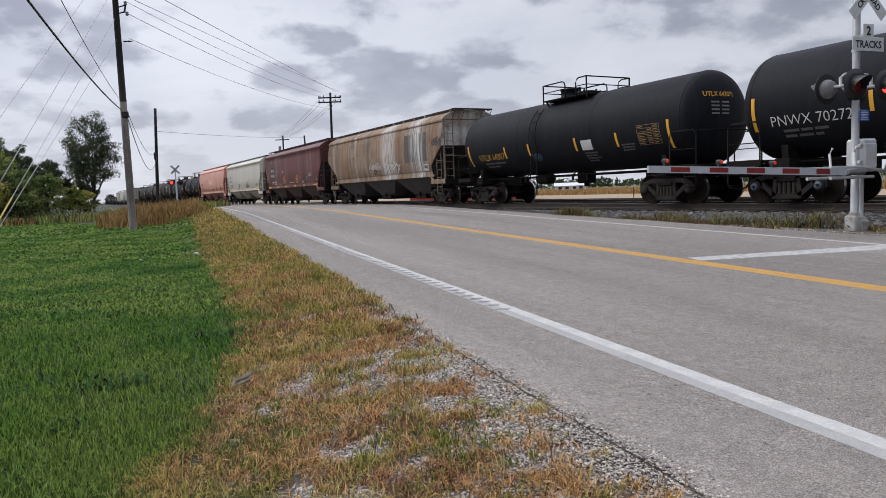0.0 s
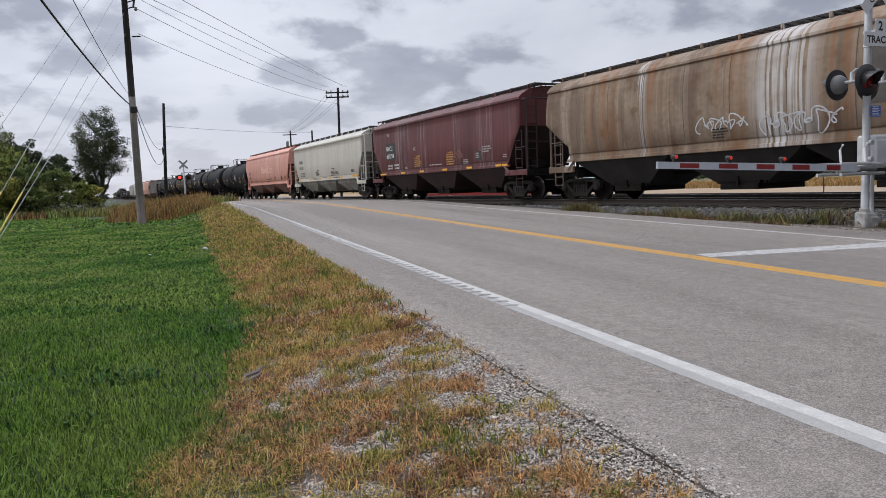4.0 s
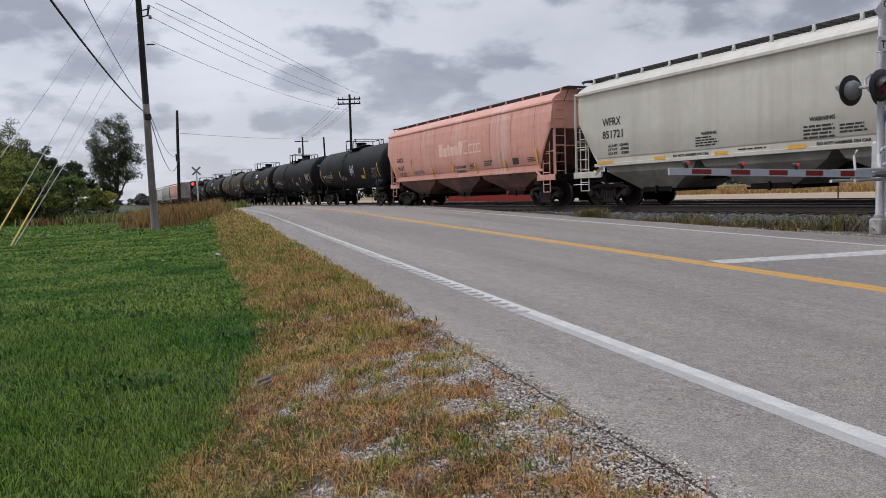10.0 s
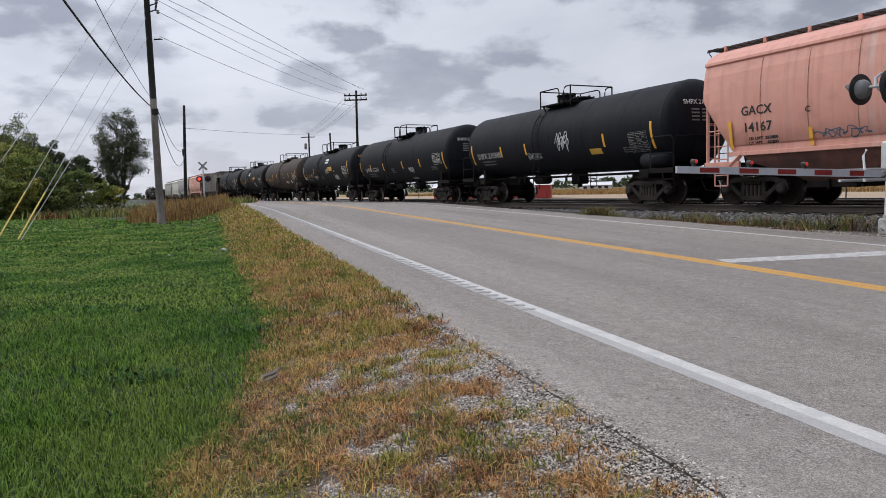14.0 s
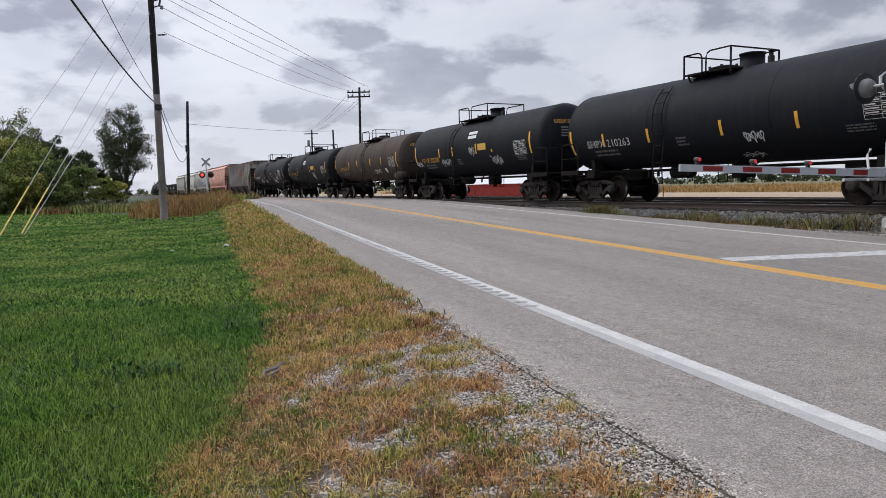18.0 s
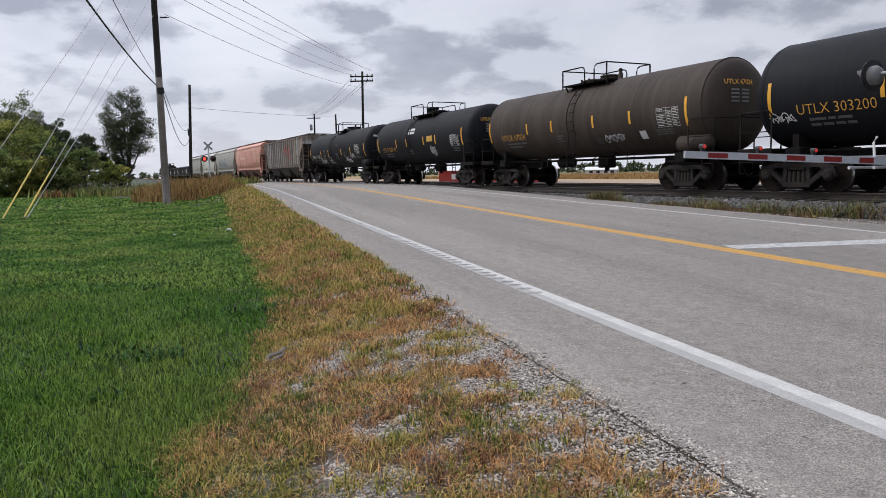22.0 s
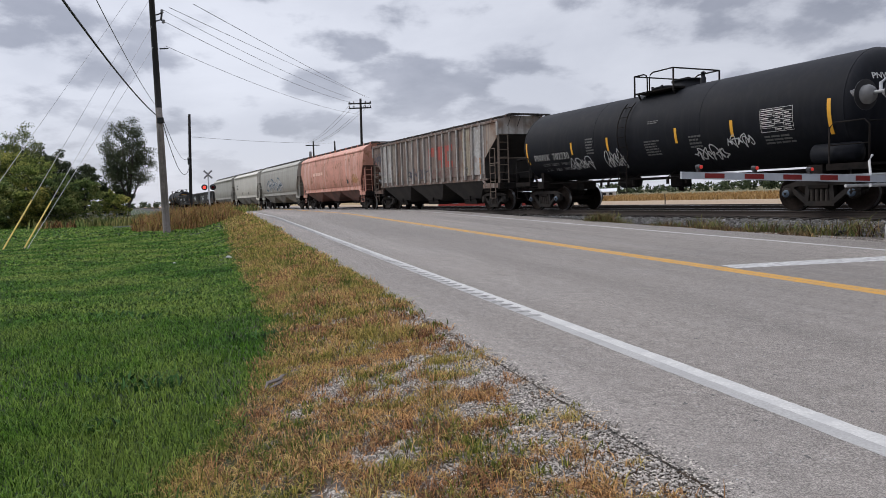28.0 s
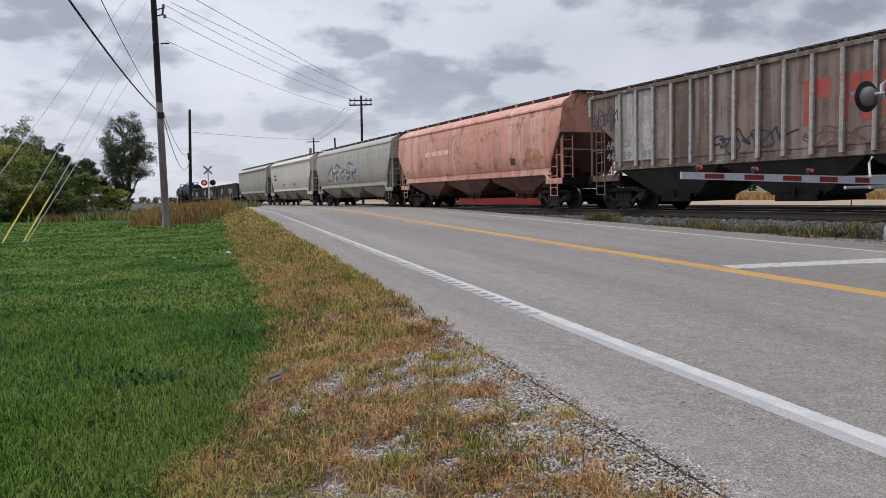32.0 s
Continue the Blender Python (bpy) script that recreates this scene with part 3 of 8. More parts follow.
def side_frame_mesh(sd):
    bm = bmesh.new()
    y0, y1 = sd * 0.93, sd * 1.07
    y0, y1 = min(y0, y1), max(y0, y1)

    def bar(ax, az, bx, bz, h):
        d = Vector((bx - ax, 0, bz - az))
        nrm = Vector((-d.z, 0, d.x)).normalized() * h / 2
        vs = []
        for y in (y0, y1):
            for p in (Vector((ax, y, az)) + nrm, Vector((bx, y, bz)) + nrm, Vector((bx, y, bz)) - nrm, Vector((ax, y, az)) - nrm):
                vs.append(bm.verts.new(p))
        for f in ((0, 1, 2, 3), (7, 6, 5, 4), (0, 4, 5, 1), (1, 5, 6, 2), (2, 6, 7, 3), (3, 7, 4, 0)):
            bm.faces.new([vs[i] for i in f])

    bar(-0.62, 0.71, 0.62, 0.71, 0.13)
    for q in (-1, 1):
        bar(q * 1.02, 0.60, q * 0.60, 0.71, 0.12)
        bar(q * 0.88, 0.64, q * 0.34, 0.22, 0.12)
        bar(q * 0.30, 0.70, q * 0.36, 0.22, 0.12)
        bar(q * 1.02, 0.60, q * 1.03, 0.40, 0.09)
        bar(q * 0.74, 0.62, q * 0.76, 0.40, 0.08)
        lathe(bm, [(0.15, sd * 0.96), (0.16, sd * 1.06), (0.13, sd * 1.12), (0.07, sd * 1.14)], "y", 14, (q * 0.89, 0, 0.457))
    bar(-0.40, 0.20, 0.40, 0.20, 0.13)
    return to_mesh("side_frame", bm, "truck_steel")


def spring_mesh():
    bm = bmesh.new()
    prof = []
    for i in range(7):
        prof += [(0.045, 0.265 + i * 0.045), (0.064, 0.285 + i * 0.045)]
    lathe(bm, prof, "z", 8)
    return to_mesh("coil_spring", bm, "spring")


def bolster_mesh():
    bm = bmesh.new()
    box(bm, -0.2, 0.2, -1.05, 1.05, 0.58, 0.78, 0.02)
    box(bm, -0.27, 0.27, -1.12, 1.12, 0.57, 0.66, 0.01)
    box(bm, -0.31, 0.31, -0.92, 0.92, 0.26, 0.6, 0.01)
    lathe(bm, [(0.24, 0.74), (0.24, 0.84)], "z", 14)
    for q in (-1, 1):
        box(bm, q * 0.42 - 0.06, q * 0.42 + 0.06, -0.85, 0.85, 0.30, 0.44, 0.01)
        for sd in (-1, 1):
            box(bm, q * 0.40 - 0.05, q * 0.40 + 0.05, sd * 0.72 - 0.08, sd * 0.72 + 0.08, 0.26, 0.62, 0.01)
    return to_mesh("truck", bm, "underframe")


def add_truck(car, x, caps=False):
    t = share("truck", cached("bolster", bolster_mesh), car, (x, 0, 0))
    tagged(t, "four-wheel cast steel bogie, dark with brake dust")
    for sd in (-1, 1):
        share("side_frame", cached("sf%d" % sd, lambda: side_frame_mesh(sd)), t)
        for k in range(4):
            share("coil_spring", cached("spring", spring_mesh), t, (-0.20 + k * 0.133, sd * 1.03, 0))
    for q in (-1, 1):
        w = share("wheelset", cached("wheelset", wheelset_mesh), t, (q * 0.89, 0, 0.457))
        WHEELS.append(w)
    if caps:
        for q in (-1, 1):
            bm = bmesh.new()
            lathe(bm, [(0.10, -1.135), (0.09, -1.16), (0.03, -1.165)], "y", 12, (q * 0.89, 0, 0.457))
            cap = part("bearing_cap", bm, "hub_blue", t, "blue bearing end cap with a dark triangle")
            tri = [(q * 0.89 + 0.06 * math.sin(a), -1.168, 0.457 - 0.06 * math.cos(a)) for a in (0, 2 * math.pi / 3, 4 * math.pi / 3)]
            share("triangle", mesh_from("triangle", tri, [(0, 1, 2)], "underframe"), cap)


WHEELS, CARS = [], []


def coupler_parts(car, half, zc=0.88):
    """Stub sill, coupler and air hose at each end; half is the distance to the coupling face."""
    for q in (-1, 1):
        bm = bmesh.new()
        box(bm, min(q * (half - 0.75), q * half), max(q * (half - 0.75), q * half), -0.09, 0.09, zc - 0.09, zc + 0.09, 0.02)
        box(bm, q * half - 0.16, q * half + 0.16, -0.16, 0.16, zc - 0.16, zc + 0.15, 0.04)
        tube(bm, [(q * (half - 0.5), -0.3, zc - 0.1), (q * (half - 0.25), -0.34, zc - 0.45), (q * half, -0.3, zc - 0.5)], 0.025, 6)
        tube(bm, [(q * (half - 0.6), -0.25, zc + 0.05), (q * (half - 0.55), -1.35, zc + 0.12)], 0.018, 5)
        part("coupler", bm, "underframe", car, "knuckle coupler with air hose")


TEXTS = {}


def text_mesh(s, size, bold=0.0, width=0.9):
    key = (s, size, bold)
    if key not in TEXTS:
        cu = bpy.data.curves.new("text", "FONT")
        cu.body, cu.size, cu.offset = s, size, bold
        cu.resolution_u = 2
        ob = bpy.data.objects.new("text", cu)
        me = bpy.data.meshes.new_from_object(ob)
        v = np.array([tuple(q.co) for q in me.vertices])
        f = [tuple(p.vertices) for p in me.polygons]
        bpy.data.objects.remove(ob)
        bpy.data.curves.remove(cu)
        bpy.data.meshes.remove(me)
        TEXTS[key] = (v, f)
    return TEXTS[key]


def letters(car, s, x, z, size, mat, surf, name="lettering", squeeze=0.95, bold=0.012, label="", lift=0.012, x1=None):
    """Writing on the near side; surf(x, z) gives the outward y there. x, z: lower left corner."""
    v, f = text_mesh(s, size, bold)
    if x1 is not None:
        squeeze = (x1 - x) / max(a for a, _, _ in v)
    vs = []
    for a, b, _ in v:
        px, pz = x + a * squeeze, z + b
        vs.append((px, -(surf(px, pz) + lift), pz))
    ob = new(name, mesh_from(name, vs, f, mat))
    ob.parent = car
    if label:
        tagged(ob, label)
    return ob


def bars(car, rows, mat, surf, name="small_print", lift=0.010):
    """Unreadable small print as plain bars: rows of (x0, x1, z0, z1)."""
    vs, fs = [], []
    for x0, x1, z0, z1 in rows:
        k = max(1, int(abs(z1 - z0) / 0.12))
        n = max(1, int(abs(x1 - x0) / 0.5))
        b = len(vs)
        for j in range(k + 1):
            for i in range(n + 1):
                px, pz = x0 + (x1 - x0) * i / n, z0 + (z1 - z0) * j / k
                vs.append((px, -(surf(px, pz) + lift), pz))
        for j in range(k):
            for i in range(n):
                a = b + j * (n + 1) + i
                fs.append((a, a + 1, a + n + 2, a + n + 1))
    ob = new(name, mesh_from(name, vs, fs, mat))
    ob.parent = car
    return ob


def print_block(x, z, w, h, n, seed=0, ragged=0.35, fill=0.55):
    """Rows of bars that stand for a block of small print, broken into words."""
    r = random.Random(seed)
    out = []
    dz = h / n
    for i in range(n):
        a, end = x, x + w * (1 - ragged * r.random())
        while a < end:
            b = min(end, a + r.uniform(0.12, 0.3) * w)
            out.append((a, b, z + h - (i + fill) * dz, z + h - i * dz))
            a = b + 0.035 * w
    return out


def scrawl(car, x, z, w, h, seed, mat, surf, thick=0.02, loops=7, name="graffiti"):
    """A spray-can tag as a looping band on the near side."""
    r = random.Random(seed)
    pts = []
    thick *= 0.62
    ph = [r.uniform(0, 6.28) for _ in range(4)]
    for i in range(loops * 20 + 1):
        t = i / 20
        a = 2 * math.pi * t
        # rolling loops whose size and slant drift along the tag
        size = 0.62 + 0.38 * math.sin(0.37 * a + ph[0])
        px = x + w * (t / loops) + w / loops * (0.75 * size * math.sin(a + ph[1]) + 0.25 * math.sin(2.3 * a + ph[2]))
        pz = z + h * (0.5 + 0.36 * size * math.cos(a + ph[1]) + 0.14 * math.sin(1.61 * a + ph[3]))
        pts.append((px, pz))
    vs, fs = [], []
    for i, (px, pz) in enumerate(pts):
        a, b = pts[max(0, i - 1)], pts[min(len(pts) - 1, i + 1)]
        d = Vector((b[0] - a[0], b[1] - a[1]))
        nn = Vector((-d.y, d.x)).normalized() * thick if d.length > 1e-6 else Vector((0, thick))
        for q in (1, -1):
            qx, qz = px + nn.x * q, pz + nn.y * q
            vs.append((qx, -(surf(qx, qz) + 0.009), qz))
    for i in range(len(pts) - 1):
        fs.append((2 * i, 2 * i + 1, 2 * i + 3, 2 * i + 2))
    ob = new(name, mesh_from(name, vs, fs, mat))
    ob.parent = car
    return ob


def ladder(bm, a, b, w, n, r=0.018, axis="x"):
    """Two stiles and n rungs from foot a to head b."""
    a, b = Vector(a), Vector(b)
    o = Vector((w / 2, 0, 0)) if axis == "x" else Vector((0, w / 2, 0))
    for q in (-1, 1):
        tube(bm, [a + o * q, b + o * q], r, 5)
    for i in range(n):
        p = a.lerp(b, (i + 0.5) / n)
        tube(bm, [p - o, p + o], r * 0.8, 5)


# ---- tank car


def tank_car(spec):
    """A cylindrical tank car. spec: centre place, truck spacing, radius, look and lettering."""
    car = thing("tank_car", pose(0, 0, 0), spec["label"], "tank car", "cars of the freight train")
    R, zc, hl, tc = spec.get("r", 1.40), spec.get("zc", 2.55), spec["hl"], spec["tc"]
    half = spec["half"]
    paint = spec["paint"]
    bm = bmesh.new()
    prof = []
    head = 0.55
    for i in range(9):
        a = math.pi / 2 * i / 8
        prof.append((max(0.01, R * math.sin(a) ** 0.8), -hl + head * (1 - math.cos(a))))
    n = 6
    mids = [-hl + head + (2 * hl - 2 * head) * i / n for i in range(1, n)]
    prof += [(R, m) for m in mids]
    prof += [(r, -h) for r, h in prof[:9][::-1]]
    lathe(bm, prof, "x", 56, (0, 0, zc))
    part("shell", bm, paint, car, spec.get("shell_label", ""), smooth=True)
    # weld bands round the shell
    for x in spec.get("bands", (-hl + head, hl - head, -hl * 0.33, hl * 0.33)):
        bm = bmesh.new()
        lathe(bm, [(R + 0.001, x - 0.02), (R + 0.006, x - 0.012), (R + 0.006, x + 0.012), (R + 0.001, x + 0.02)], "x", 56, (0, 0, zc))
        part("weld_band", bm, paint, car)

    def surf(x, z):
        return math.sqrt(max(0.01, R * R - (z - zc) ** 2))

    # sills, saddles, end platforms
    for q in (-1, 1):
        bm = bmesh.new()
        x0, x1 = sorted((q * (tc / 2 - 1.6), q * (half - 0.45)))
        box(bm, x0, x1, -0.3, 0.3, 0.78, 1.08, 0.015)
        box(bm, q * tc / 2 - 0.22, q * tc / 2 + 0.22, -1.25, 1.25, 0.86, 1.16, 0.02)
        for sd in (-1, 1):
            vs = [bm.verts.new((q * tc / 2 + dx, sd * y, z)) for dx in (-0.09, 0.09) for y, z in ((0.5, 1.05), (1.12, 1.1), (1.14, 1.5), (0.9, 1.45))]
            for f in ((0, 1, 2, 3), (7, 6, 5, 4), (0, 4, 5, 1), (1, 5, 6, 2), (2, 6, 7, 3), (3, 7, 4, 0)):
                bm.faces.new([vs[i] for i in f])
        part("sill", bm, "underframe", car)
        bm = bmesh.new()
        x0, x1 = sorted((q * (half - 1.55), q * (half - 0.5)))
        box(bm, x0, x1, -1.45, 1.45, 1.09, 1.15, 0.01)
        box(bm, x0, x1, -1.46, -1.43, 1.0, 1.16)
        part("end_platform", bm, "underframe", car, "grated end walkway")
        bm = bmesh.new()
        xe = q * (half - 0.52)
        xi = q * (half - 1.5)
        for sd in (-1, 1):
            tube(bm, [(xi, sd * 1.42, 1.15), (xi, sd * 1.42, 2.02), (xi + q * 0.12, sd * 1.42, 2.14), (xe - q * 0.12, sd * 1.42, 2.14), (xe, sd * 1.42, 2.02), (xe, sd * 1.42, 0.55), (xe - q * 0.02, sd * 1.42, 0.5), (xe - q * 0.42, sd * 1.42, 0.5), (xe - q * 0.44, sd * 1.42, 1.1)], 0.022, 6)
            tube(bm, [(xe, sd * 1.42, 0.8), (xe - q * 0.44, sd * 1.42, 0.8)], 0.018, 5)
            tube(bm, [(xi, sd * 1.42, 1.6), (xe, sd * 1.42, 1.6)], 0.015, 5)
        tube(bm, [(xe, -1.42, 2.1), (xe + q * 0.02, -0.5, 2.14), (xe + q * 0.02, 0.5, 2.14), (xe, 1.42, 2.1)], 0.02, 6)
        part("handrail", bm, "underframe", car)
        add_truck(car, q * tc / 2, spec.get("caps", False))
    # running pipe and brake gear under the shell
    bm = bmesh.new()
    for y in (-0.95, 0.95):
        tube(bm, [(-tc / 2 + 0.3, y, 1.06), (tc / 2 - 0.3, y, 1.06)], 0.03, 6)
    for x in (-2.6, -2.2, -0.9, 0.7, 1.5):
        tube(bm, [(x, -0.95, 1.06), (x + 0.1, -0.6, 1.3)], 0.02, 5)
        box(bm, x - 0.03, x + 0.03, -0.97, -0.9, 0.85, 1.08)
    part("side_pipe", bm, "underframe", car)
    bm = bmesh.new()
    lathe(bm, [(0.05, -0.45), (0.2, -0.40), (0.2, 0.40), (0.05, 0.45)], "x", 12, (-1.7, -0.35, 0.98))
    part("brake_cylinder", bm, "underframe", car)
    bm = bmesh.new()
    box(bm, 0.1, 0.6, -0.25, 0.25, 0.74, 1.18, 0.04)
    tube(bm, [(0.35, 0, 0.9), (0.35, 0, 0.62)], 0.09, 8)
    part("bottom_outlet", bm, "underframe", car)
    if spec.get("side_tank"):
        bm = bmesh.new()
        lathe(bm, [(0.05, -0.62), (0.25, -0.55), (0.25, 0.55), (0.05, 0.62)], "x", 16, (tc / 2 + 0.5, -1.1, 1.42))
        part("air_reservoir", bm, paint, car)
    # manway, valve housing, top platform
    top = zc + R
    mx = spec.get("mx", 0.0)
    dome_x = spec.get("dome_x", mx + 0.25)
    hatch_x = dome_x + (1.05 if dome_x < 0 else -1.0)
    bm = bmesh.new()
    pl, pr = spec.get("gates", (-1.1, 0.25, 0.8, 1.45))[::3]
    for sd in (-1, 1):
        box(bm, pl, pr, min(sd * 0.5, sd * 0.98), max(sd * 0.5, sd * 0.98), top - 0.10, top - 0.05)
        for x in (pl + 0.1, pr - 0.1):
            tube(bm, [(x, sd * 0.95, top - 0.07), (x, sd * 0.8, top - 0.3)], 0.03, 5)
    part("top_platform", bm, "underframe", car, "grated platform round the manway")
    bm = bmesh.new()
    ra, rb, fa, fb = spec.get("gates", (-1.1, 0.25, 0.8, 1.45))
    zt, zl, yr = top + 0.51, top - 0.2, 1.0
    for c, e in ((ra, rb), (fb, fa)):
        q = 1 if e > c else -1
        for sd in (-1, 1):
            y = sd * yr
            tube(bm, [(c, y, zl), (c, y, zt)], 0.03, 6)
            tube(bm, [(c, y, zt), (e - q * 0.16, y, zt), (e - q * 0.05, y, zt - 0.05), (e, y, zt - 0.16), (e, y, zl)], 0.024, 7)
            if spec.get("midrail"):
                tube(bm, [(c, y, zt - 0.28), (e, y, zt - 0.28)], 0.018, 6)
        tube(bm, [(c, -yr, zt), (c, yr, zt)], 0.024, 6)
        if spec.get("midrail"):
            tube(bm, [(c, -yr, zt - 0.28), (c, yr, zt - 0.28)], 0.018, 6)
    part("safety_railing", bm, "underframe", car, "black tubular safety railing on top")
    bm = bmesh.new()
    big = spec.get("dome", 0.34)
    lathe(bm, [(big + 0.06, top - 0.12), (big + 0.06, top + 0.02), (big, top + 0.03), (big, top + spec.get("dome_h", 0.32)), (big + 0.03, top + spec.get("dome_h", 0.32) + 0.01), (big + 0.03, top + spec.get("dome_h", 0.32) + 0.05), (big * 0.7, top + spec.get("dome_h", 0.32) + 0.08)], "z", 20, (dome_x, 0, 0))
    part("valve_housing", bm, spec.get("dome_paint", paint), car)
    bm = bmesh.new()
    lathe(bm, [(0.42, top - 0.1), (0.42, top + 0.06), (0.46, top + 0.07), (0.46, top + 0.12), (0.2, top + 0.18)], "z", 18, (hatch_x, 0, 0))
    for k in range(6):
        a = k * math.pi / 3
        box(bm, hatch_x + 0.44 * math.cos(a) - 0.03, hatch_x + 0.44 * math.cos(a) + 0.03, 0.44 * math.sin(a) - 0.03, 0.44 * math.sin(a) + 0.03, top + 0.04, top + 0.17)
    part("manway", bm, paint, car)
    bm = bmesh.new()
    lathe(bm, [(0.09, top - 0.05), (0.09, top + 0.16), (0.06, top + 0.18), (0.06, top + 0.3), (0.09, top + 0.31), (0.03, top + 0.36)], "z", 10, (dome_x + 0.75, -0.15, 0))
    part("relief_valve", bm, paint, car)
    # side ladder down to a stirrup
    lx = spec.get("ladder", mx - 1.0)
    for sd in (-1, 1):
        bm = bmesh.new()
        for q in (-0.2, 0.2):
            pts = [(lx + q, sd * (surf(0, z) + 0.09), z) for z in np.linspace(zc - 0.55, top - 0.35, 10)]
            tube(bm, [(lx + q, sd * 1.44, 0.62), (lx + q, sd * 1.46, 1.3)] + [tuple(p) for p in pts], 0.018, 5)
        zs = [0.62, 0.95, 1.28] + list(np.arange(zc - 0.75, top - 0.3, 0.33))
        for z in zs:
            y = max(surf(0, z), 1.32 if z < zc else 0) + 0.09
            tube(bm, [(lx - 0.2, sd * y, z), (lx + 0.2, sd * y, z)], 0.014, 5)
        part("ladder", bm, "underframe", car)
    coupler_parts(car, half)
    # reflective strips and lettering
    for i, (x, z0, z1) in enumerate(spec.get("marks", ())):
        me = mesh_from("reflector", *curved_strip(x - 0.05, x + 0.05, z0, z1, surf, 0.008), "reflector")
        share("reflector", me, car)
    if spec.get("mark"):
        s, x, x1, z, size, mat = spec["mark"]
        letters(car, s, x, z, size, mat, surf, x1=x1, bold=-0.003)
        if spec.get("lines"):
            for i, line in enumerate(spec["lines"]):
                letters(car, line, x + 0.42, z - 0.22 - 0.2 * i, 0.15, "text_dim", surf, x1=x1 - 0.05, bold=-0.001)
        else:
            bars(car, print_block(x + 0.3, z - 0.36, 1.5, 0.26, 2, spec["seed"], fill=0.5), "text_faint", surf)
    if spec.get("endmark"):
        s, mat = spec["endmark"]
        end_letters(car, s, hl, zc, R, head, mat)
    if spec.get("panel"):
        x, z, w, h = spec["panel"]
        data_panel(car, x, z, w, h, surf, spec.get("panel_mat", "text_white"))
    for x, z, w, h, n in spec.get("prints", ()):
        bars(car, print_block(x, z, w, h, n, int(x * 17 + z * 31)), "text_faint", surf)
    for x, z, w, h, mat in spec.get("plates", ()):
        ob = share("placard", mesh_from("placard", *curved_strip(x, x + w, z, z + h, surf, 0.007), mat), car)
    for x, z, w, h, sd_, th in spec.get("tags", ()):
        scrawl(car, x, z, w, h, sd_, spec.get("tag_mat", "graffiti_white"), surf, th)
    finish_car(car, spec["s"])
    return car


M["text_faint"] = material("stencil_faint", (0.10, 0.10, 0.10), 0.7, grain=0.3, scale=30)
M["text_dim"] = material("stencil_faded", (0.20, 0.20, 0.20), 0.7, grain=0.3, scale=30)
M["graffiti_white"] = material("spray_white", (0.55, 0.56, 0.57), 0.6, grain=0.2, scale=9)
M["graffiti_blue"] = material("spray_blue_grey", (0.05, 0.10, 0.15), 0.6, grain=0.2, scale=9)
M["graffiti_dark"] = material("spray_dark", (0.03, 0.03, 0.05), 0.6, grain=0.2, scale=9)
M["graffiti_red"] = material("spray_maroon", (0.13, 0.05, 0.05), 0.6, grain=0.2, scale=9)


def curved_strip(x0, x1, z0, z1, surf, lift):
    n = 8
    vs, fs = [], []
    for i in range(n + 1):
        z = z0 + (z1 - z0) * i / n
        for x in (x0, x1):
            vs.append((x, -(surf(x, z) + lift), z))
    for i in range(n):
        fs.append((2 * i, 2 * i + 1, 2 * i + 3, 2 * i + 2))
    return vs, fs


def data_panel(car, x, z, w, h, surf, mat):
    """A stencilled table of dates: a frame of thin lines with broken bars in it."""
    rows = []
    n = 6
    for i in range(n + 1):
        zz = z + h * i / n
        rows.append((x, x + w, zz - 0.005, zz + 0.005))
    for i in (0, 0.45, 0.72, 1):
        rows.append((x + w * i - 0.005, x + w * i + 0.005, z, z + h))
    r = random.Random(int(x * 100))
    for i in range(n):
        for a, b in ((0.03, 0.42), (0.48, 0.70), (0.75, 0.97)):
            if r.random() < 0.85:
                rows.append((x + w * a, x + w * (a + (b - a) * r.uniform(0.6, 1)), z + h * (i + 0.36) / n, z + h * (i + 0.64) / n))
    bars(car, rows, mat, surf, "data_panel", 0.009)


def end_letters(car, s, hl, zc, R, head, mat):
    """The car's mark on its leading head."""
    v, f = text_mesh(s, 0.2, 0.004)
    w = max(a for a, _, _ in v)
    vs = []
    for a, b, _ in v:
        y, z = -(-0.35 + a - w / 2) - 0.1, 0.55 + b
        y = a - w / 2 - 0.3
        rr = min(0.999, math.hypot(y, z) / R)
        x = hl - head + head * math.sqrt(1 - rr ** (2 / 0.8)) + 0.025
        vs.append((x, y, zc + z))
    ob = share("end_lettering", mesh_from("end_lettering", vs, f, mat), car)
    rows, fs = [], []
    for i in range(4):
        for k in range(2):
            y0, z0 = -0.62 + 0.4 * k, 0.36 - 0.11 * i
            b = len(rows)
            for y, z in ((y0, z0), (y0 + 0.3, z0), (y0 + 0.3, z0 + 0.05), (y0, z0 + 0.05)):
                rr = min(0.999, math.hypot(y, z) / R)
                rows.append((hl - head + head * math.sqrt(1 - rr ** (2 / 0.8)) + 0.02, y, zc + z))
            fs.append((b, b + 1, b + 2, b + 3))
    share("end_small_print", mesh_from("end_small_print", rows, fs, "text_dim"), car)


def car_pose(s):
    p = TU * s + TN * TRACK_C
    return pose(p.x, p.y, RAIL_Z, 0, 0, math.degrees(math.atan2(-TU.y, -TU.x)))


def run(t):
    """How far the train has gone after t seconds."""
    return 5.9 * t - 0.0066 * t * t


def finish_car(car, s):
    car.matrix_world = car_pose(s)
    CARS.append((car, s))


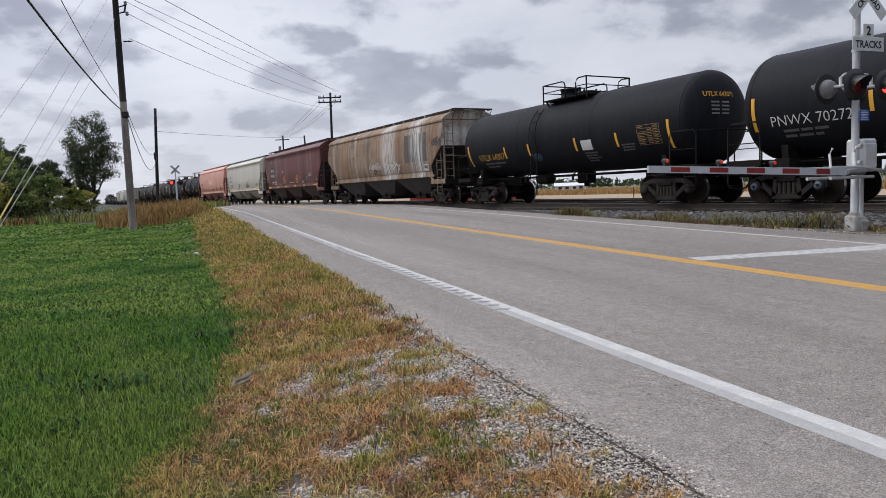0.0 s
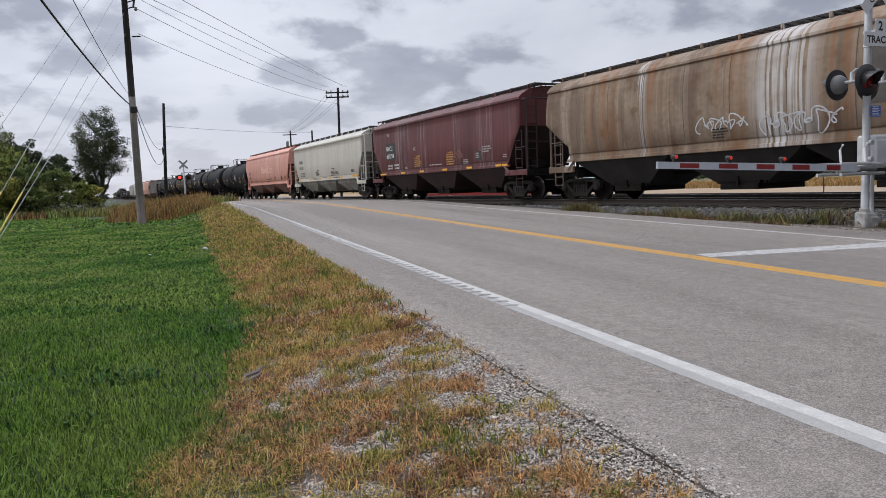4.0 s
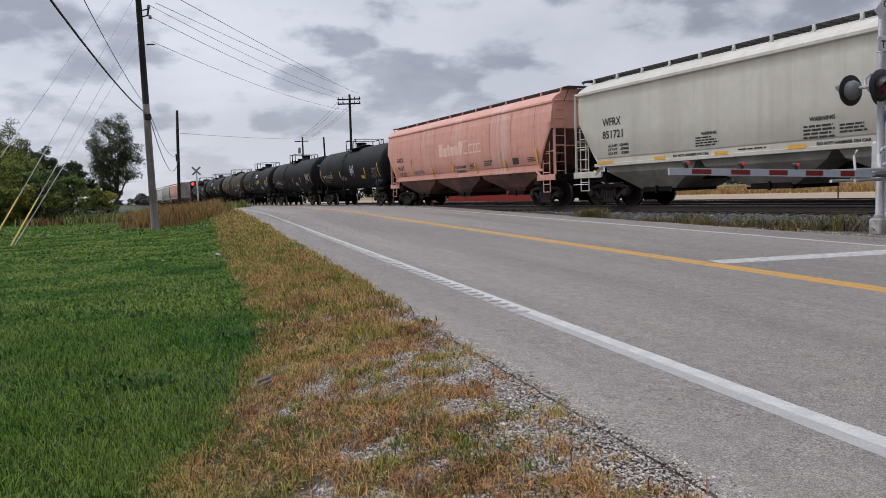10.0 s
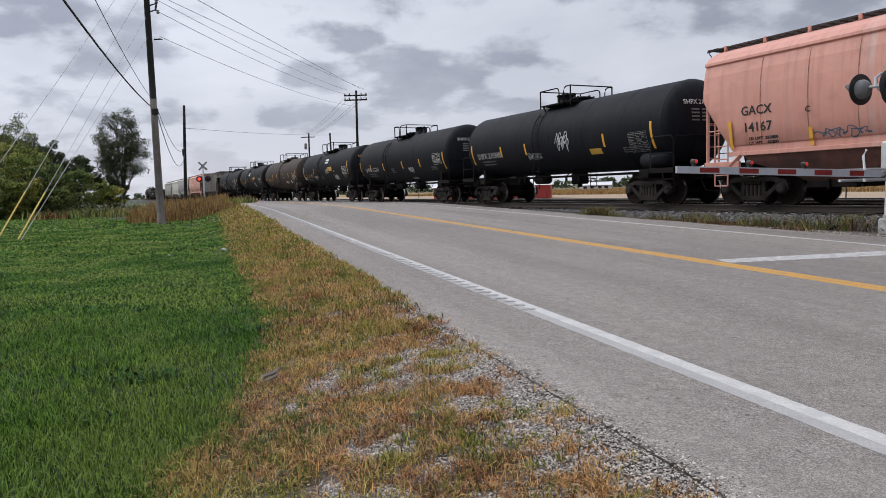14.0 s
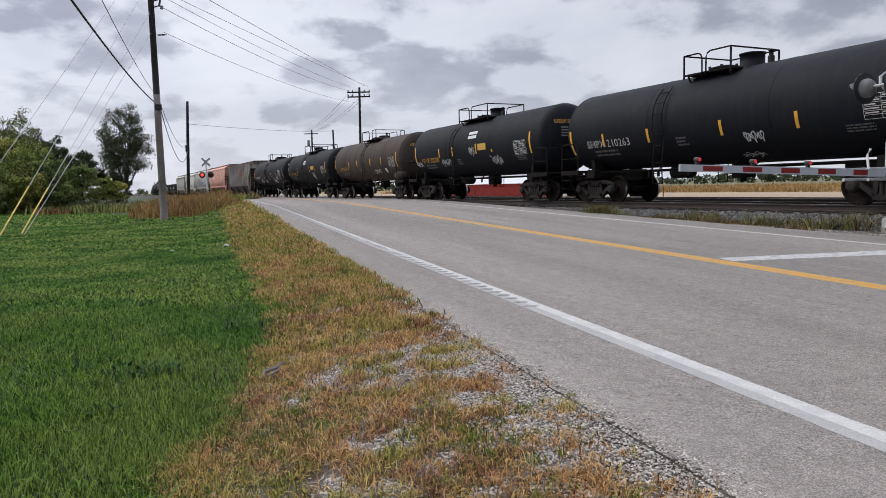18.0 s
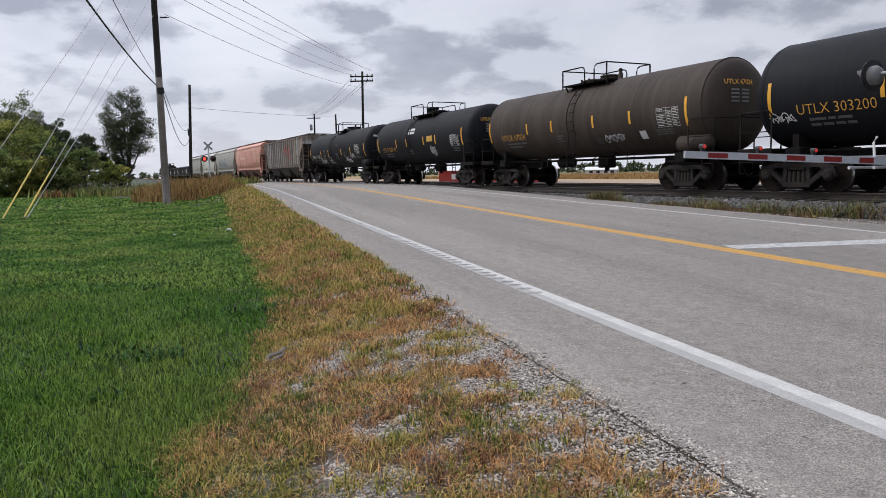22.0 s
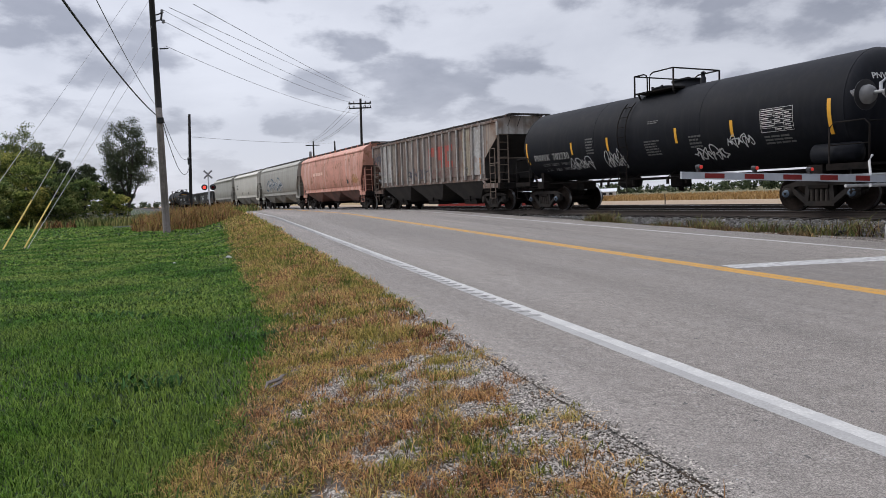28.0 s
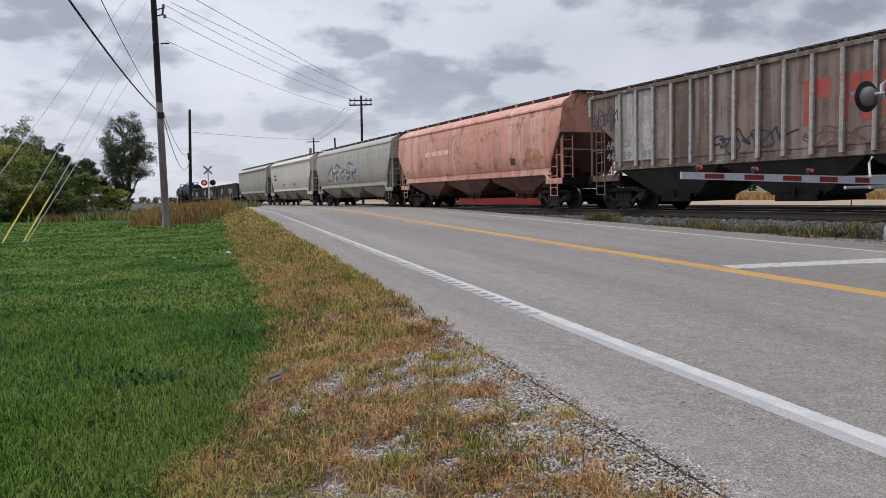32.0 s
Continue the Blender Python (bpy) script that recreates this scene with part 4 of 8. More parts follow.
# ---- covered hopper car
HOP = {
    # outline of one side, from the sill up over the eave to the roof's ridge: (y, z)
    "flat": [(1.50, 1.45), (1.50, 1.62), (1.525, 1.66), (1.53, 2.6), (1.525, 3.55), (1.50, 3.86), (1.56, 3.90), (1.56, 3.98), (1.42, 4.10), (1.12, 4.27), (0.75, 4.38), (0.4, 4.43), (0.0, 4.45)],
    "round": [(1.48, 1.45), (1.48, 1.62), (1.52, 1.66), (1.60, 2.2), (1.625, 2.7), (1.615, 3.2), (1.57, 3.6), (1.50, 3.90), (1.55, 3.93), (1.54, 4.0), (1.38, 4.16), (1.08, 4.32), (0.72, 4.42), (0.4, 4.45), (0.0, 4.46)],
    "rib": [(1.44, 1.45), (1.44, 1.60), (1.46, 1.63), (1.46, 2.6), (1.46, 3.88), (1.53, 3.90), (1.53, 4.0), (1.42, 4.03), (1.1, 4.09), (0.75, 4.14), (0.4, 4.17), (0.0, 4.18)],
}


def hopper_car(spec):
    car = thing("hopper_car", pose(0, 0, 0), spec["label"], "hopper car", "cars of the freight train")
    kind, paint, half, tc = spec["kind"], spec["paint"], spec["half"], spec["tc"]
    ez = spec.get("ez", 0.0)
    prof = [(y, z + ez * min(1, max(0, (z - 1.7) / 2.2))) for y, z in HOP[kind]]
    eave = next(z for y, z in prof if z > 3.9) + spec.get("dz", 0.0)
    bt, bb, zk = spec.get("bt", 7.35), spec.get("bb", 6.3), spec.get("zk", 2.95)
    dz = spec.get("dz", 0.0)

    def surf(x, z):
        z = z - dz
        for (y0, z0), (y1, z1) in zip(prof, prof[1:]):
            if z0 <= z <= z1 and z1 > z0:
                return y0 + (y1 - y0) * (z - z0) / (z1 - z0)
        return prof[0][0]

    def low(x):
        a = abs(x)
        zj = spec.get("zj", 1.45)
        return 1.45 if a <= bb else zj + (zk - zj) * min(1, (a - bb) / (bt - bb))

    # body: sides, slope sheets and roof
    sides = [z for _, z in prof]
    xs = [-bt, -bb - (bt - bb) * 0.66, -bb - (bt - bb) * 0.33, -bb - 0.001] + list(np.linspace(-bb, bb, 15)) + [bb + 0.001, bb + (bt - bb) * 0.33, bb + (bt - bb) * 0.66, bt]
    bm = bmesh.new()
    cols = []
    for x in xs:
        col = []
        zl = low(x)
        for sd in (-1, 1):
            side = []
            for y, z in prof:
                if z < zl:
                    y, z = surf(0, zl + dz), zl
                side.append(bm.verts.new((x, sd * y, z + dz)))
            col.append(side)
        cols.append(col)
    n = len(prof)
    for a, b in zip(cols, cols[1:]):
        for k in (0, 1):
            for i in range(n - 1):
                q = (a[k][i], b[k][i], b[k][i + 1], a[k][i + 1])
                f = bm.faces.new(q if k == 0 else q[::-1])
                f.smooth = kind != "rib" and 2 <= i <= 4
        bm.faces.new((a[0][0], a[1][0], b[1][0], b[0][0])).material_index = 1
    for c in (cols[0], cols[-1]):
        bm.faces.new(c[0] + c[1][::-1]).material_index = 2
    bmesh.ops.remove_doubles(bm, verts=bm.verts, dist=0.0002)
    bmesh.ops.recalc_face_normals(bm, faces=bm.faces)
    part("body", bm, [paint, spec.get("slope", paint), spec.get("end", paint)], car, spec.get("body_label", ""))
    # side sill with its lower flange
    for sd in (-1, 1):
        bm = bmesh.new()
        y = prof[0][0]
        y0, y1 = sorted((sd * (y - 0.06), sd * (y + 0.035)))
        box(bm, -bb - 0.15, bb + 0.15, y0, y1, 1.36 + dz, 1.47 + dz, 0.01)
        box(bm, -half + 0.7, -bb + 0.2, y0, y1, 1.0, 1.22, 0.01)
        box(bm, bb - 0.2, half - 0.7, y0, y1, 1.0, 1.22, 0.01)
        for q in (-1, 1):
            tube(bm, [(q * (bb + 0.1), sd * y, 1.1), (q * (bb - 0.25), sd * y, 1.4 + dz)], 0.07, 4)
        part("side_sill", bm, paint, car)
    # joints of the side sheets
    if kind == "rib":
        for sd in (-1, 1):
            for x in [-bt + 0.06] + list(np.linspace(-5.92, 6.56, spec.get("ribs", 17)) - 0.3) + [bt - 0.06]:
                zl = low(x) + dz
                bm = bmesh.new()
                y0, y1 = sorted((sd * 1.455, sd * 1.545))
                box(bm, x - 0.055, x + 0.055, y0, y1, zl, 3.90 + dz + ez, 0.012)
                part("side_post", bm, spec.get("post_paint", paint), car)
    else:
        for x in np.linspace(-bb * 0.86, bb * 0.86, spec.get("seams", 7)):
            pts = [(y, z) for y, z in prof if 1.66 <= z <= 3.9 + ez]
            for sd in (-1, 1):
                bm = bmesh.new()
                for (y0, z0), (y1, z1) in zip(pts, pts[1:]):
                    vs = [bm.verts.new((x + dx, sd * (y + dy), z + dz)) for (y, z) in ((y0, z0), (y1, z1)) for dx, dy in ((-0.035, 0.0), (-0.02, 0.008), (0.02, 0.008), (0.035, 0.0))]
                    for i in range(3):
                        bm.faces.new((vs[i], vs[i + 1], vs[i + 5], vs[i + 4]))
                bmesh.ops.remove_doubles(bm, verts=bm.verts, dist=0.0005)
                part("sheet_joint", bm, paint, car)
    # hopper bays, in the shade-darkened underside paint
    nb = spec.get("bays", 3)
    cw = 2 * (bb - 0.2) / nb
    for i in range(nb):
        xc = -(bb - 0.2) + cw * (i + 0.5)
        bm = bmesh.new()
        w0, w1 = cw / 2 * 0.99, 0.62
        zt, zb = 1.44 + dz, 0.62
        if spec.get("deep"):
            lv = [(w0, 1.42, zt), (w0 * 0.97, 1.38, 1.30), (w0 * 0.36, 0.85, 0.45)]
            zb = 0.45
        elif kind == "round":
            lv = [(w0, 1.44, zt), (w0 * 0.93, 1.36, 1.2), (w1 * 1.5, 1.12, 0.8), (w1, 0.95, zb)]
        else:
            lv = [(w0, 1.42, zt), (w0 * 0.9, 1.38, 1.15), (0.72, 0.95, zb - 0.06)]
        rings = [[bm.verts.new((xc + a * w, b * y, z)) for a, b in ((-1, -1), (1, -1), (1, 1), (-1, 1))] for w, y, z in lv]
        for r0, r1 in zip(rings, rings[1:]):
            for k in range(4):
                bm.faces.new((r0[k], r0[(k + 1) % 4], r1[(k + 1) % 4], r1[k]))
        bm.faces.new(rings[-1])
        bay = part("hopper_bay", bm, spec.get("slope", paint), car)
        bm = bmesh.new()
        box(bm, xc - 0.62, xc + 0.62, -1.0, 1.0, zb - 0.16, zb, 0.01)
        box(bm, xc - 0.75, xc + 0.85, -0.98, -0.90, 0.46, 0.53)
        lathe(bm, [(0.05, -1.12), (0.05, -0.95)], "y", 8, (xc + 0.72, 0, 0.5))
        box(bm, xc - 0.03, xc + 0.03, -1.06, -1.0, 0.42, 0.66)
        part("outlet_gate", bm, "underframe", bay)
    # centre sill, bolsters, end sills, brake gear
    bm = bmesh.new()
    box(bm, -half + 0.5, half - 0.5, -0.32, 0.32, 0.80, 1.1, 0.01)
    for q in (-1, 1):
        box(bm, q * tc / 2 - 0.25, q * tc / 2 + 0.25, -1.4, 1.4, 0.84, 1.12, 0.02)
        x0, x1 = sorted((q * (half - 0.82), q * (half - 0.66)))
        box(bm, x0, x1, -1.5, 1.5, 0.95, 1.22, 0.01)
        # slope-sheet bracing on the bolster
        for sd in (-1, 1):
            tube(bm, [(q * (tc / 2 + 0.4), sd * 0.8, 1.1), (q * (bt - 0.5), sd * 0.8, 2.3)], 0.06, 4)
    part("centre_sill", bm, "underframe", car)
    bm = bmesh.new()
    q = 1
    lathe(bm, [(0.05, -0.42), (0.2, -0.36), (0.2, 0.36), (0.05, 0.42)], "y", 12, (half - 2.1, 0, 1.45))
    part("air_reservoir", bm, "underframe", car)
    bm = bmesh.new()
    box(bm, half - 1.5, half - 1.1, -0.75, -0.35, 1.25, 1.6, 0.03)
    part("brake_valve", bm, "underframe", car)
    bm = bmesh.new()
    box(bm, half - 0.82, half - 0.72, 0.3, 0.55, 1.5, 1.8, 0.02)
    part("brake_chain_box", bm, "underframe", car)
    # corner posts, end frames, ladders
    for q in (-1, 1):
        bm = bmesh.new()
        xe = q * (half - 0.74)
        for sd in (-1, 1):
            y = sd * 1.44
            for w in (-1, 1):
                tube(bm, [(xe + w * 0.0, sd * (1.44 - 0.0) if w < 0 else sd * 0.98, 1.15), (xe, sd * 1.44 if w < 0 else sd * 0.98, 4.0 + dz)], 0.03, 5)
            for z in np.arange(1.35, 4.0 + dz, 0.33):
                tube(bm, [(xe, sd * 1.44, z), (xe, sd * 0.98, z)], 0.016, 5)
        tube(bm, [(xe, -1.44, 4.0 + dz), (xe, 1.44, 4.0 + dz)], 0.03, 5)
        tube(bm, [(xe, -1.44, 2.3), (xe, 1.44, 2.3)], 0.022, 5)
        part("end_ladder", bm, spec.get("ladder_paint", paint), car)
        for sd in (-1, 1):
            bm = bmesh.new()
            xa = q * (half - 1.28)
            y = sd * 1.48
            top = (2.75 if q < 0 or kind != "rib" else 2.75) + dz
            for x in (xa - 0.22, xa + 0.22):
                tube(bm, [(x, y, 0.55), (x, y, top)], 0.022, 5)
            for z in (0.55, 0.85, 1.3, 1.66, 2.02, 2.38, top):
                tube(bm, [(xa - 0.22, y, z), (xa + 0.22, y, z)], 0.016, 5)
            # corner post from sill to eave
            xp = q * (half - 0.8)
            tube(bm, [(xp, sd * 1.46, 1.15), (xp, sd * 1.46, 3.95 + dz)], 0.045, 4)
            tube(bm, [(xp, sd * 1.46, 3.95 + dz), (q * (bt - 0.02), sd * 1.46, 3.95 + dz)], 0.04, 4)
            tube(bm, [(q * (half - 1.52), sd * 1.47, 2.1), (xp, sd * 1.47, 2.1)], 0.02, 5)
            part("corner_ladder", bm, spec.get("ladder_paint", paint), car)
    # roof: hatch trough, running boards on brackets
    zr = prof[-1][1] + dz
    for i in range(spec.get("hatches", 4)):
        w = 2 * (bt - 0.6) / spec.get("hatches", 4)
        xa = -(bt - 0.6) + w * i
        bm = bmesh.new()
        box(bm, xa + 0.06, xa + w - 0.06, -0.30, 0.30, zr - 0.02, zr + 0.05, 0.02)
        part("roof_hatch", bm, spec.get("roof", paint), car)
    for sd in (-1, 1):
        bm = bmesh.new()
        ya, yb = sorted((sd * 0.42, sd * 0.92))
        zw = (4.47 if kind != "rib" else 4.20) + dz + ez
        L_ = bt + 0.1
        # open grating: long bars and cross bars
        for y in np.linspace(ya, yb, 5):
            box(bm, -L_, L_, y - 0.02, y + 0.02, zw, zw + 0.035)
        for x in np.arange(-L_, L_, 0.3):
            box(bm, x, x + 0.08, ya, yb, zw + 0.005, zw + 0.03)
        part("running_board", bm, "grating", car, "steel grating walkway along the roof")
        for x in np.linspace(-bt + 0.2, bt - 0.2, spec.get("brackets", 13)):
            bm = bmesh.new()
            y = sd * 0.92
            zb = (4.22 if kind != "rib" else 4.02) + dz + ez
            box(bm, x - 0.04, x + 0.04, min(y, y + sd * 0.06), max(y, y + sd * 0.06), zb, zw + 0.04)
            tube(bm, [(x, y, zw), (x, sd * 1.15, zb - 0.02)], 0.016, 4)
            part("board_bracket", bm, spec.get("roof", paint), car)
    dz_, dz = dz, dz + ez + (-0.14 if kind != "rib" else -0.40)
    for q in (-1, 1):
        bm = bmesh.new()
        for k in range(4):
            a = q * (bt + 0.02 + k * 0.1)
            box(bm, min(a, a + q * 0.05), max(a, a + q * 0.05), -1.05, 1.05, 4.60 + dz, 4.635 + dz)
        for y in (-1.0, -0.5, 0.5, 1.0):
            tube(bm, [(q * bt, y, 4.58 + dz), (q * (bt + 0.42), y, 4.58 + dz)], 0.02, 4)
            tube(bm, [(q * (bt + 0.38), y, 4.58 + dz), (q * (bt + 0.02), y, 4.1 + dz)], 0.016, 4)
        part("end_running_board", bm, "grating", car)
        add_truck(car, q * tc / 2, spec.get("caps", False))
    dz = dz_
    coupler_parts(car, half)
    # lettering and marks
    for s, x, x1, z, size, mat in spec.get("texts", ()):
        letters(car, s, x, z, size, mat, surf, x1=x1, bold=0.005)
    for x, z, w, h, k, mat in spec.get("prints", ()):
        bars(car, print_block(x, z, w, h, k, int(x * 17 + z * 31 + 400)), mat, surf)
    for x, z, w, h, mat in spec.get("plates", ()):
        share("reflector" if mat == "reflector" else "painted_patch", mesh_from("plate", *curved_strip(x, x + w, z, z + h, surf, 0.006 if mat != "reflector" else 0.045), mat), car)
    for x, z, w, h, sd_, th, mat in spec.get("tags", ()):
        scrawl(car, x, z, w, h, sd_, mat, surf, th)
    if spec.get("extra"):
        spec["extra"](car, surf)
    finish_car(car, spec["s"])
    return car


def stained(m, spots, color, scale=(13.0, 1.0, 0.2), lo=0.42, hi=0.56, amount=0.85):
    """Lays dried runs over a paint: spots are (place along the car, half width)."""
    nt = m.node_tree
    N, L = nt.nodes.new, nt.links.new
    b = nt.nodes["Principled BSDF"]
    old = b.inputs["Base Color"].links[0].from_socket
    tc, sep, mp, tx = N("ShaderNodeTexCoord"), N("ShaderNodeSeparateXYZ"), N("ShaderNodeMapping"), N("ShaderNodeTexNoise")
    L(tc.outputs["Object"], sep.inputs[0]), L(tc.outputs["Object"], mp.inputs[0]), L(mp.outputs[0], tx.inputs["Vector"])
    mp.inputs["Scale"].default_value = scale
    tx.inputs["Scale"].default_value, tx.inputs["Detail"].default_value = 1.0, 6.0
    wide = N("ShaderNodeTexNoise")
    wide.inputs["Scale"].default_value, wide.inputs["Detail"].default_value = 1.1, 3.0
    L(tc.outputs["Object"], wide.inputs["Vector"])
    total = None
    for x, w in spots:
        d, a, r = N("ShaderNodeMath"), N("ShaderNodeMath"), N("ShaderNodeMapRange")
        d.operation, a.operation = "SUBTRACT", "ABSOLUTE"
        L(sep.outputs[0], d.inputs[0])
        d.inputs[1].default_value = x
        L(d.outputs[0], a.inputs[0]), L(a.outputs[0], r.inputs["Value"])
        r.interpolation_type = "SMOOTHSTEP"
        r.inputs["From Min"].default_value, r.inputs["From Max"].default_value = w, w * 0.35
        if total is None:
            total = r.outputs[0]
        else:
            k = N("ShaderNodeMath")
            k.operation = "MAXIMUM"
            L(total, k.inputs[0]), L(r.outputs[0], k.inputs[1])
            total = k.outputs[0]
    run_, k, k2, k3 = N("ShaderNodeMapRange"), N("ShaderNodeMath"), N("ShaderNodeMath"), N("ShaderNodeMapRange")
    run_.inputs["From Min"].default_value, run_.inputs["From Max"].default_value = lo, hi
    L(tx.outputs["Fac"], run_.inputs["Value"])
    k3.inputs["From Min"].default_value, k3.inputs["From Max"].default_value = 0.3, 0.6
    k3.inputs["To Min"].default_value = 0.35
    L(wide.outputs["Fac"], k3.inputs["Value"])
    k.operation = k2.operation = "MULTIPLY"
    L(total, k.inputs[0]), L(run_.outputs[0], k.inputs[1]), L(k.outputs[0], k2.inputs[0]), L(k3.outputs[0], k2.inputs[1])
    f = N("ShaderNodeMath")
    f.operation = "MULTIPLY"
    L(k2.outputs[0], f.inputs[0])
    f.inputs[1].default_value = amount
    mx = N("ShaderNodeMix")
    mx.data_type = "RGBA"
    L(f.outputs[0], mx.inputs[0]), L(old, mx.inputs[6])
    mx.inputs[7].default_value = (*color, 1)
    L(mx.outputs[2], b.inputs["Base Color"])
    return m


M["grating"] = material("grating_steel", (0.05, 0.045, 0.042), 0.7, 0.3, grain=0.3, scale=10)
M["tan_hopper"] = material("weathered_tan_paint", (0.27, 0.20, 0.14), 0.8, grain=0.2, scale=7, color2=(0.15, 0.095, 0.06), blotch=0.75, blotch_scale=0.55, streak=0.4, streak_color=(0.36, 0.30, 0.24), streak_scale=(3.4, 1.0, 0.1), lo=0.5, hi=0.62, rust=0.55, rust_color=(0.13, 0.065, 0.03), runs=0.6, runs_color=(0.11, 0.065, 0.04), runs_scale=(2.2, 1.0, 0.1))
stained(M["tan_hopper"], [(-5.0, 1.2), (-2.6, 0.7), (0.2, 1.0), (3.3, 0.9), (7.0, 0.8)], (0.24, 0.105, 0.04), (5.0, 1.0, 0.15), 0.46, 0.6, 0.75)
stained(M["tan_hopper"], [(1.75, 1.1), (5.25, 0.95), (-3.1, 0.22)], (0.62, 0.61, 0.60), (11.0, 1.0, 0.18), 0.40, 0.54, 0.92)
M["maroon"] = material("maroon_paint", (0.112, 0.023, 0.024), 0.55, grain=0.14, scale=5, color2=(0.066, 0.016, 0.017), blotch=0.6, blotch_scale=0.5, streak=0.28, streak_color=(0.24, 0.14, 0.14), streak_scale=(11.0, 1.0, 0.16), lo=0.54, hi=0.7, runs=0.5, runs_color=(0.05, 0.014, 0.015), runs_scale=(4.5, 1.0, 0.12))
stained(M["maroon"], [(-3.6, 1.3), (-1.2, 0.7), (2.4, 0.5), (4.9, 0.9)], (0.36, 0.30, 0.31), (16.0, 1.0, 0.35), 0.5, 0.62, 0.48)
M["light_grey"] = material("light_grey_paint", (0.57, 0.545, 0.48), 0.5, grain=0.05, scale=4, color2=(0.44, 0.42, 0.36), blotch=0.5, blotch_scale=0.35, streak=0.3, streak_color=(0.40, 0.37, 0.30), streak_scale=(3, 1, 0.15))
M["light_grey_roof"] = material("pale_roof_paint", (0.62, 0.62, 0.60), 0.5, grain=0.05, scale=4)
M["salmon"] = material("salmon_paint", (0.64, 0.312, 0.243), 0.6, grain=0.06, scale=4, color2=(0.56, 0.255, 0.195), blotch=0.5, blotch_scale=0.5, streak=0.3, streak_color=(0.60, 0.37, 0.31), streak_scale=(4, 1, 0.12), lo=0.54, hi=0.68, rust=0.15, runs=0.18, runs_color=(0.36, 0.15, 0.11), runs_scale=(7, 1, 0.25))
stained(M["salmon"], [(4.2, 0.9), (-3.0, 0.5), (0.6, 0.4)], (0.62, 0.52, 0.49), (6.0, 1.0, 0.3), 0.42, 0.6, 0.6)
M["salmon_old"] = material("salmon_paint_rusted", (0.60, 0.285, 0.215), 0.65, grain=0.1, scale=4, color2=(0.40, 0.19, 0.13), blotch=0.5, blotch_scale=0.6, streak=0.5, streak_color=(0.27, 0.13, 0.08), streak_scale=(6, 1, 0.2), lo=0.58, hi=0.68, rust=0.8, rust_color=(0.25, 0.115, 0.05), runs=0.5, runs_color=(0.66, 0.45, 0.38), runs_scale=(2.5, 1, 0.1))
M["brown_tank"] = material("sooty_brown_tank", (0.058, 0.045, 0.037), 0.7, spec=0.15, grain=0.12, scale=6, color2=(0.038, 0.029, 0.025), blotch=0.6, blotch_scale=0.5, streak=0.4, streak_color=(0.085, 0.068, 0.056), streak_scale=(4, 1, 0.2))
M["rib_grey"] = material("rusted_grey_paint", (0.155, 0.108, 0.087), 0.8, grain=0.3, scale=9, color2=(0.09, 0.06, 0.048), blotch=0.75, blotch_scale=1.3, streak=0.5, streak_color=(0.31, 0.28, 0.255), streak_scale=(4.5, 1, 0.22), rust=0.5, runs=0.55, runs_color=(0.065, 0.042, 0.034), runs_scale=(5, 1, 0.2))
M["post_grey"] = material("pale_post_paint", (0.36, 0.345, 0.32), 0.7, grain=0.25, scale=9, rust=0.45, streak=0.6, streak_color=(0.17, 0.135, 0.115), streak_scale=(8, 1, 0.16))
M["grey_hopper"] = material("warm_grey_paint", (0.36, 0.35, 0.31), 0.6, grain=0.08, scale=4, color2=(0.28, 0.265, 0.23), blotch=0.5, blotch_scale=0.4, streak=0.35, streak_color=(0.22, 0.20, 0.17), streak_scale=(4, 1, 0.15))
for key, tone, stain in (("panel_pale", (0.42, 0.415, 0.40), (0.25, 0.215, 0.19)), ("panel_warm", (0.24, 0.205, 0.175), (0.14, 0.10, 0.075)), ("panel_dark", (0.13, 0.09, 0.073), (0.24, 0.18, 0.15)), ("panel_cream", (0.38, 0.34, 0.26), (0.22, 0.17, 0.12)), ("panel_rust", (0.20, 0.12, 0.08), (0.33, 0.29, 0.25))):
    M[key] = material("weathered_" + key, tone, 0.8, grain=0.22, scale=9, color2=stain, blotch=0.6, blotch_scale=1.4, streak=0.6, streak_color=stain, streak_scale=(7, 1, 0.2), rust=0.45, runs=0.35, runs_color=(0.08, 0.05, 0.04), runs_scale=(6, 1, 0.25))
M["rust_orange"] = material("bare_rust", (0.30, 0.12, 0.035), 0.85, grain=0.25, scale=14)
# underside paints: blotchy body tones with the shade under the car mixed in
M["dark_slope"] = material("shaded_slope_sheet", (0.022, 0.019, 0.018), 0.85, grain=0.3, scale=5, color2=(0.045, 0.038, 0.032), blotch=0.5, blotch_scale=1.5)
M["maroon_slope"] = material("shaded_maroon", (0.028, 0.013, 0.013), 0.8, grain=0.25, scale=5, color2=(0.05, 0.02, 0.019), blotch=0.6, blotch_scale=1.0)
M["salmon_slope"] = material("shaded_salmon", (0.16, 0.07, 0.052), 0.75, grain=0.2, scale=5, color2=(0.05, 0.03, 0.026), blotch=0.8, blotch_scale=0.8)
M["grey_slope"] = material("shaded_grey_slope", (0.25, 0.24, 0.21), 0.75, grain=0.15, scale=5, color2=(0.12, 0.112, 0.10), blotch=0.7, blotch_scale=0.8)
M["gondola"] = material("gondola_black", (0.03, 0.029, 0.028), 0.7, grain=0.2, scale=5, color2=(0.055, 0.045, 0.038), blotch=0.5, blotch_scale=0.8)
M["end_grey"] = material("dusty_end_sheet", (0.46, 0.445, 0.42), 0.75, grain=0.15, scale=7, color2=(0.20, 0.15, 0.115), blotch=0.7, blotch_scale=1.1, rust=0.5, runs=0.4, runs_scale=(1.0, 4.0, 0.2))
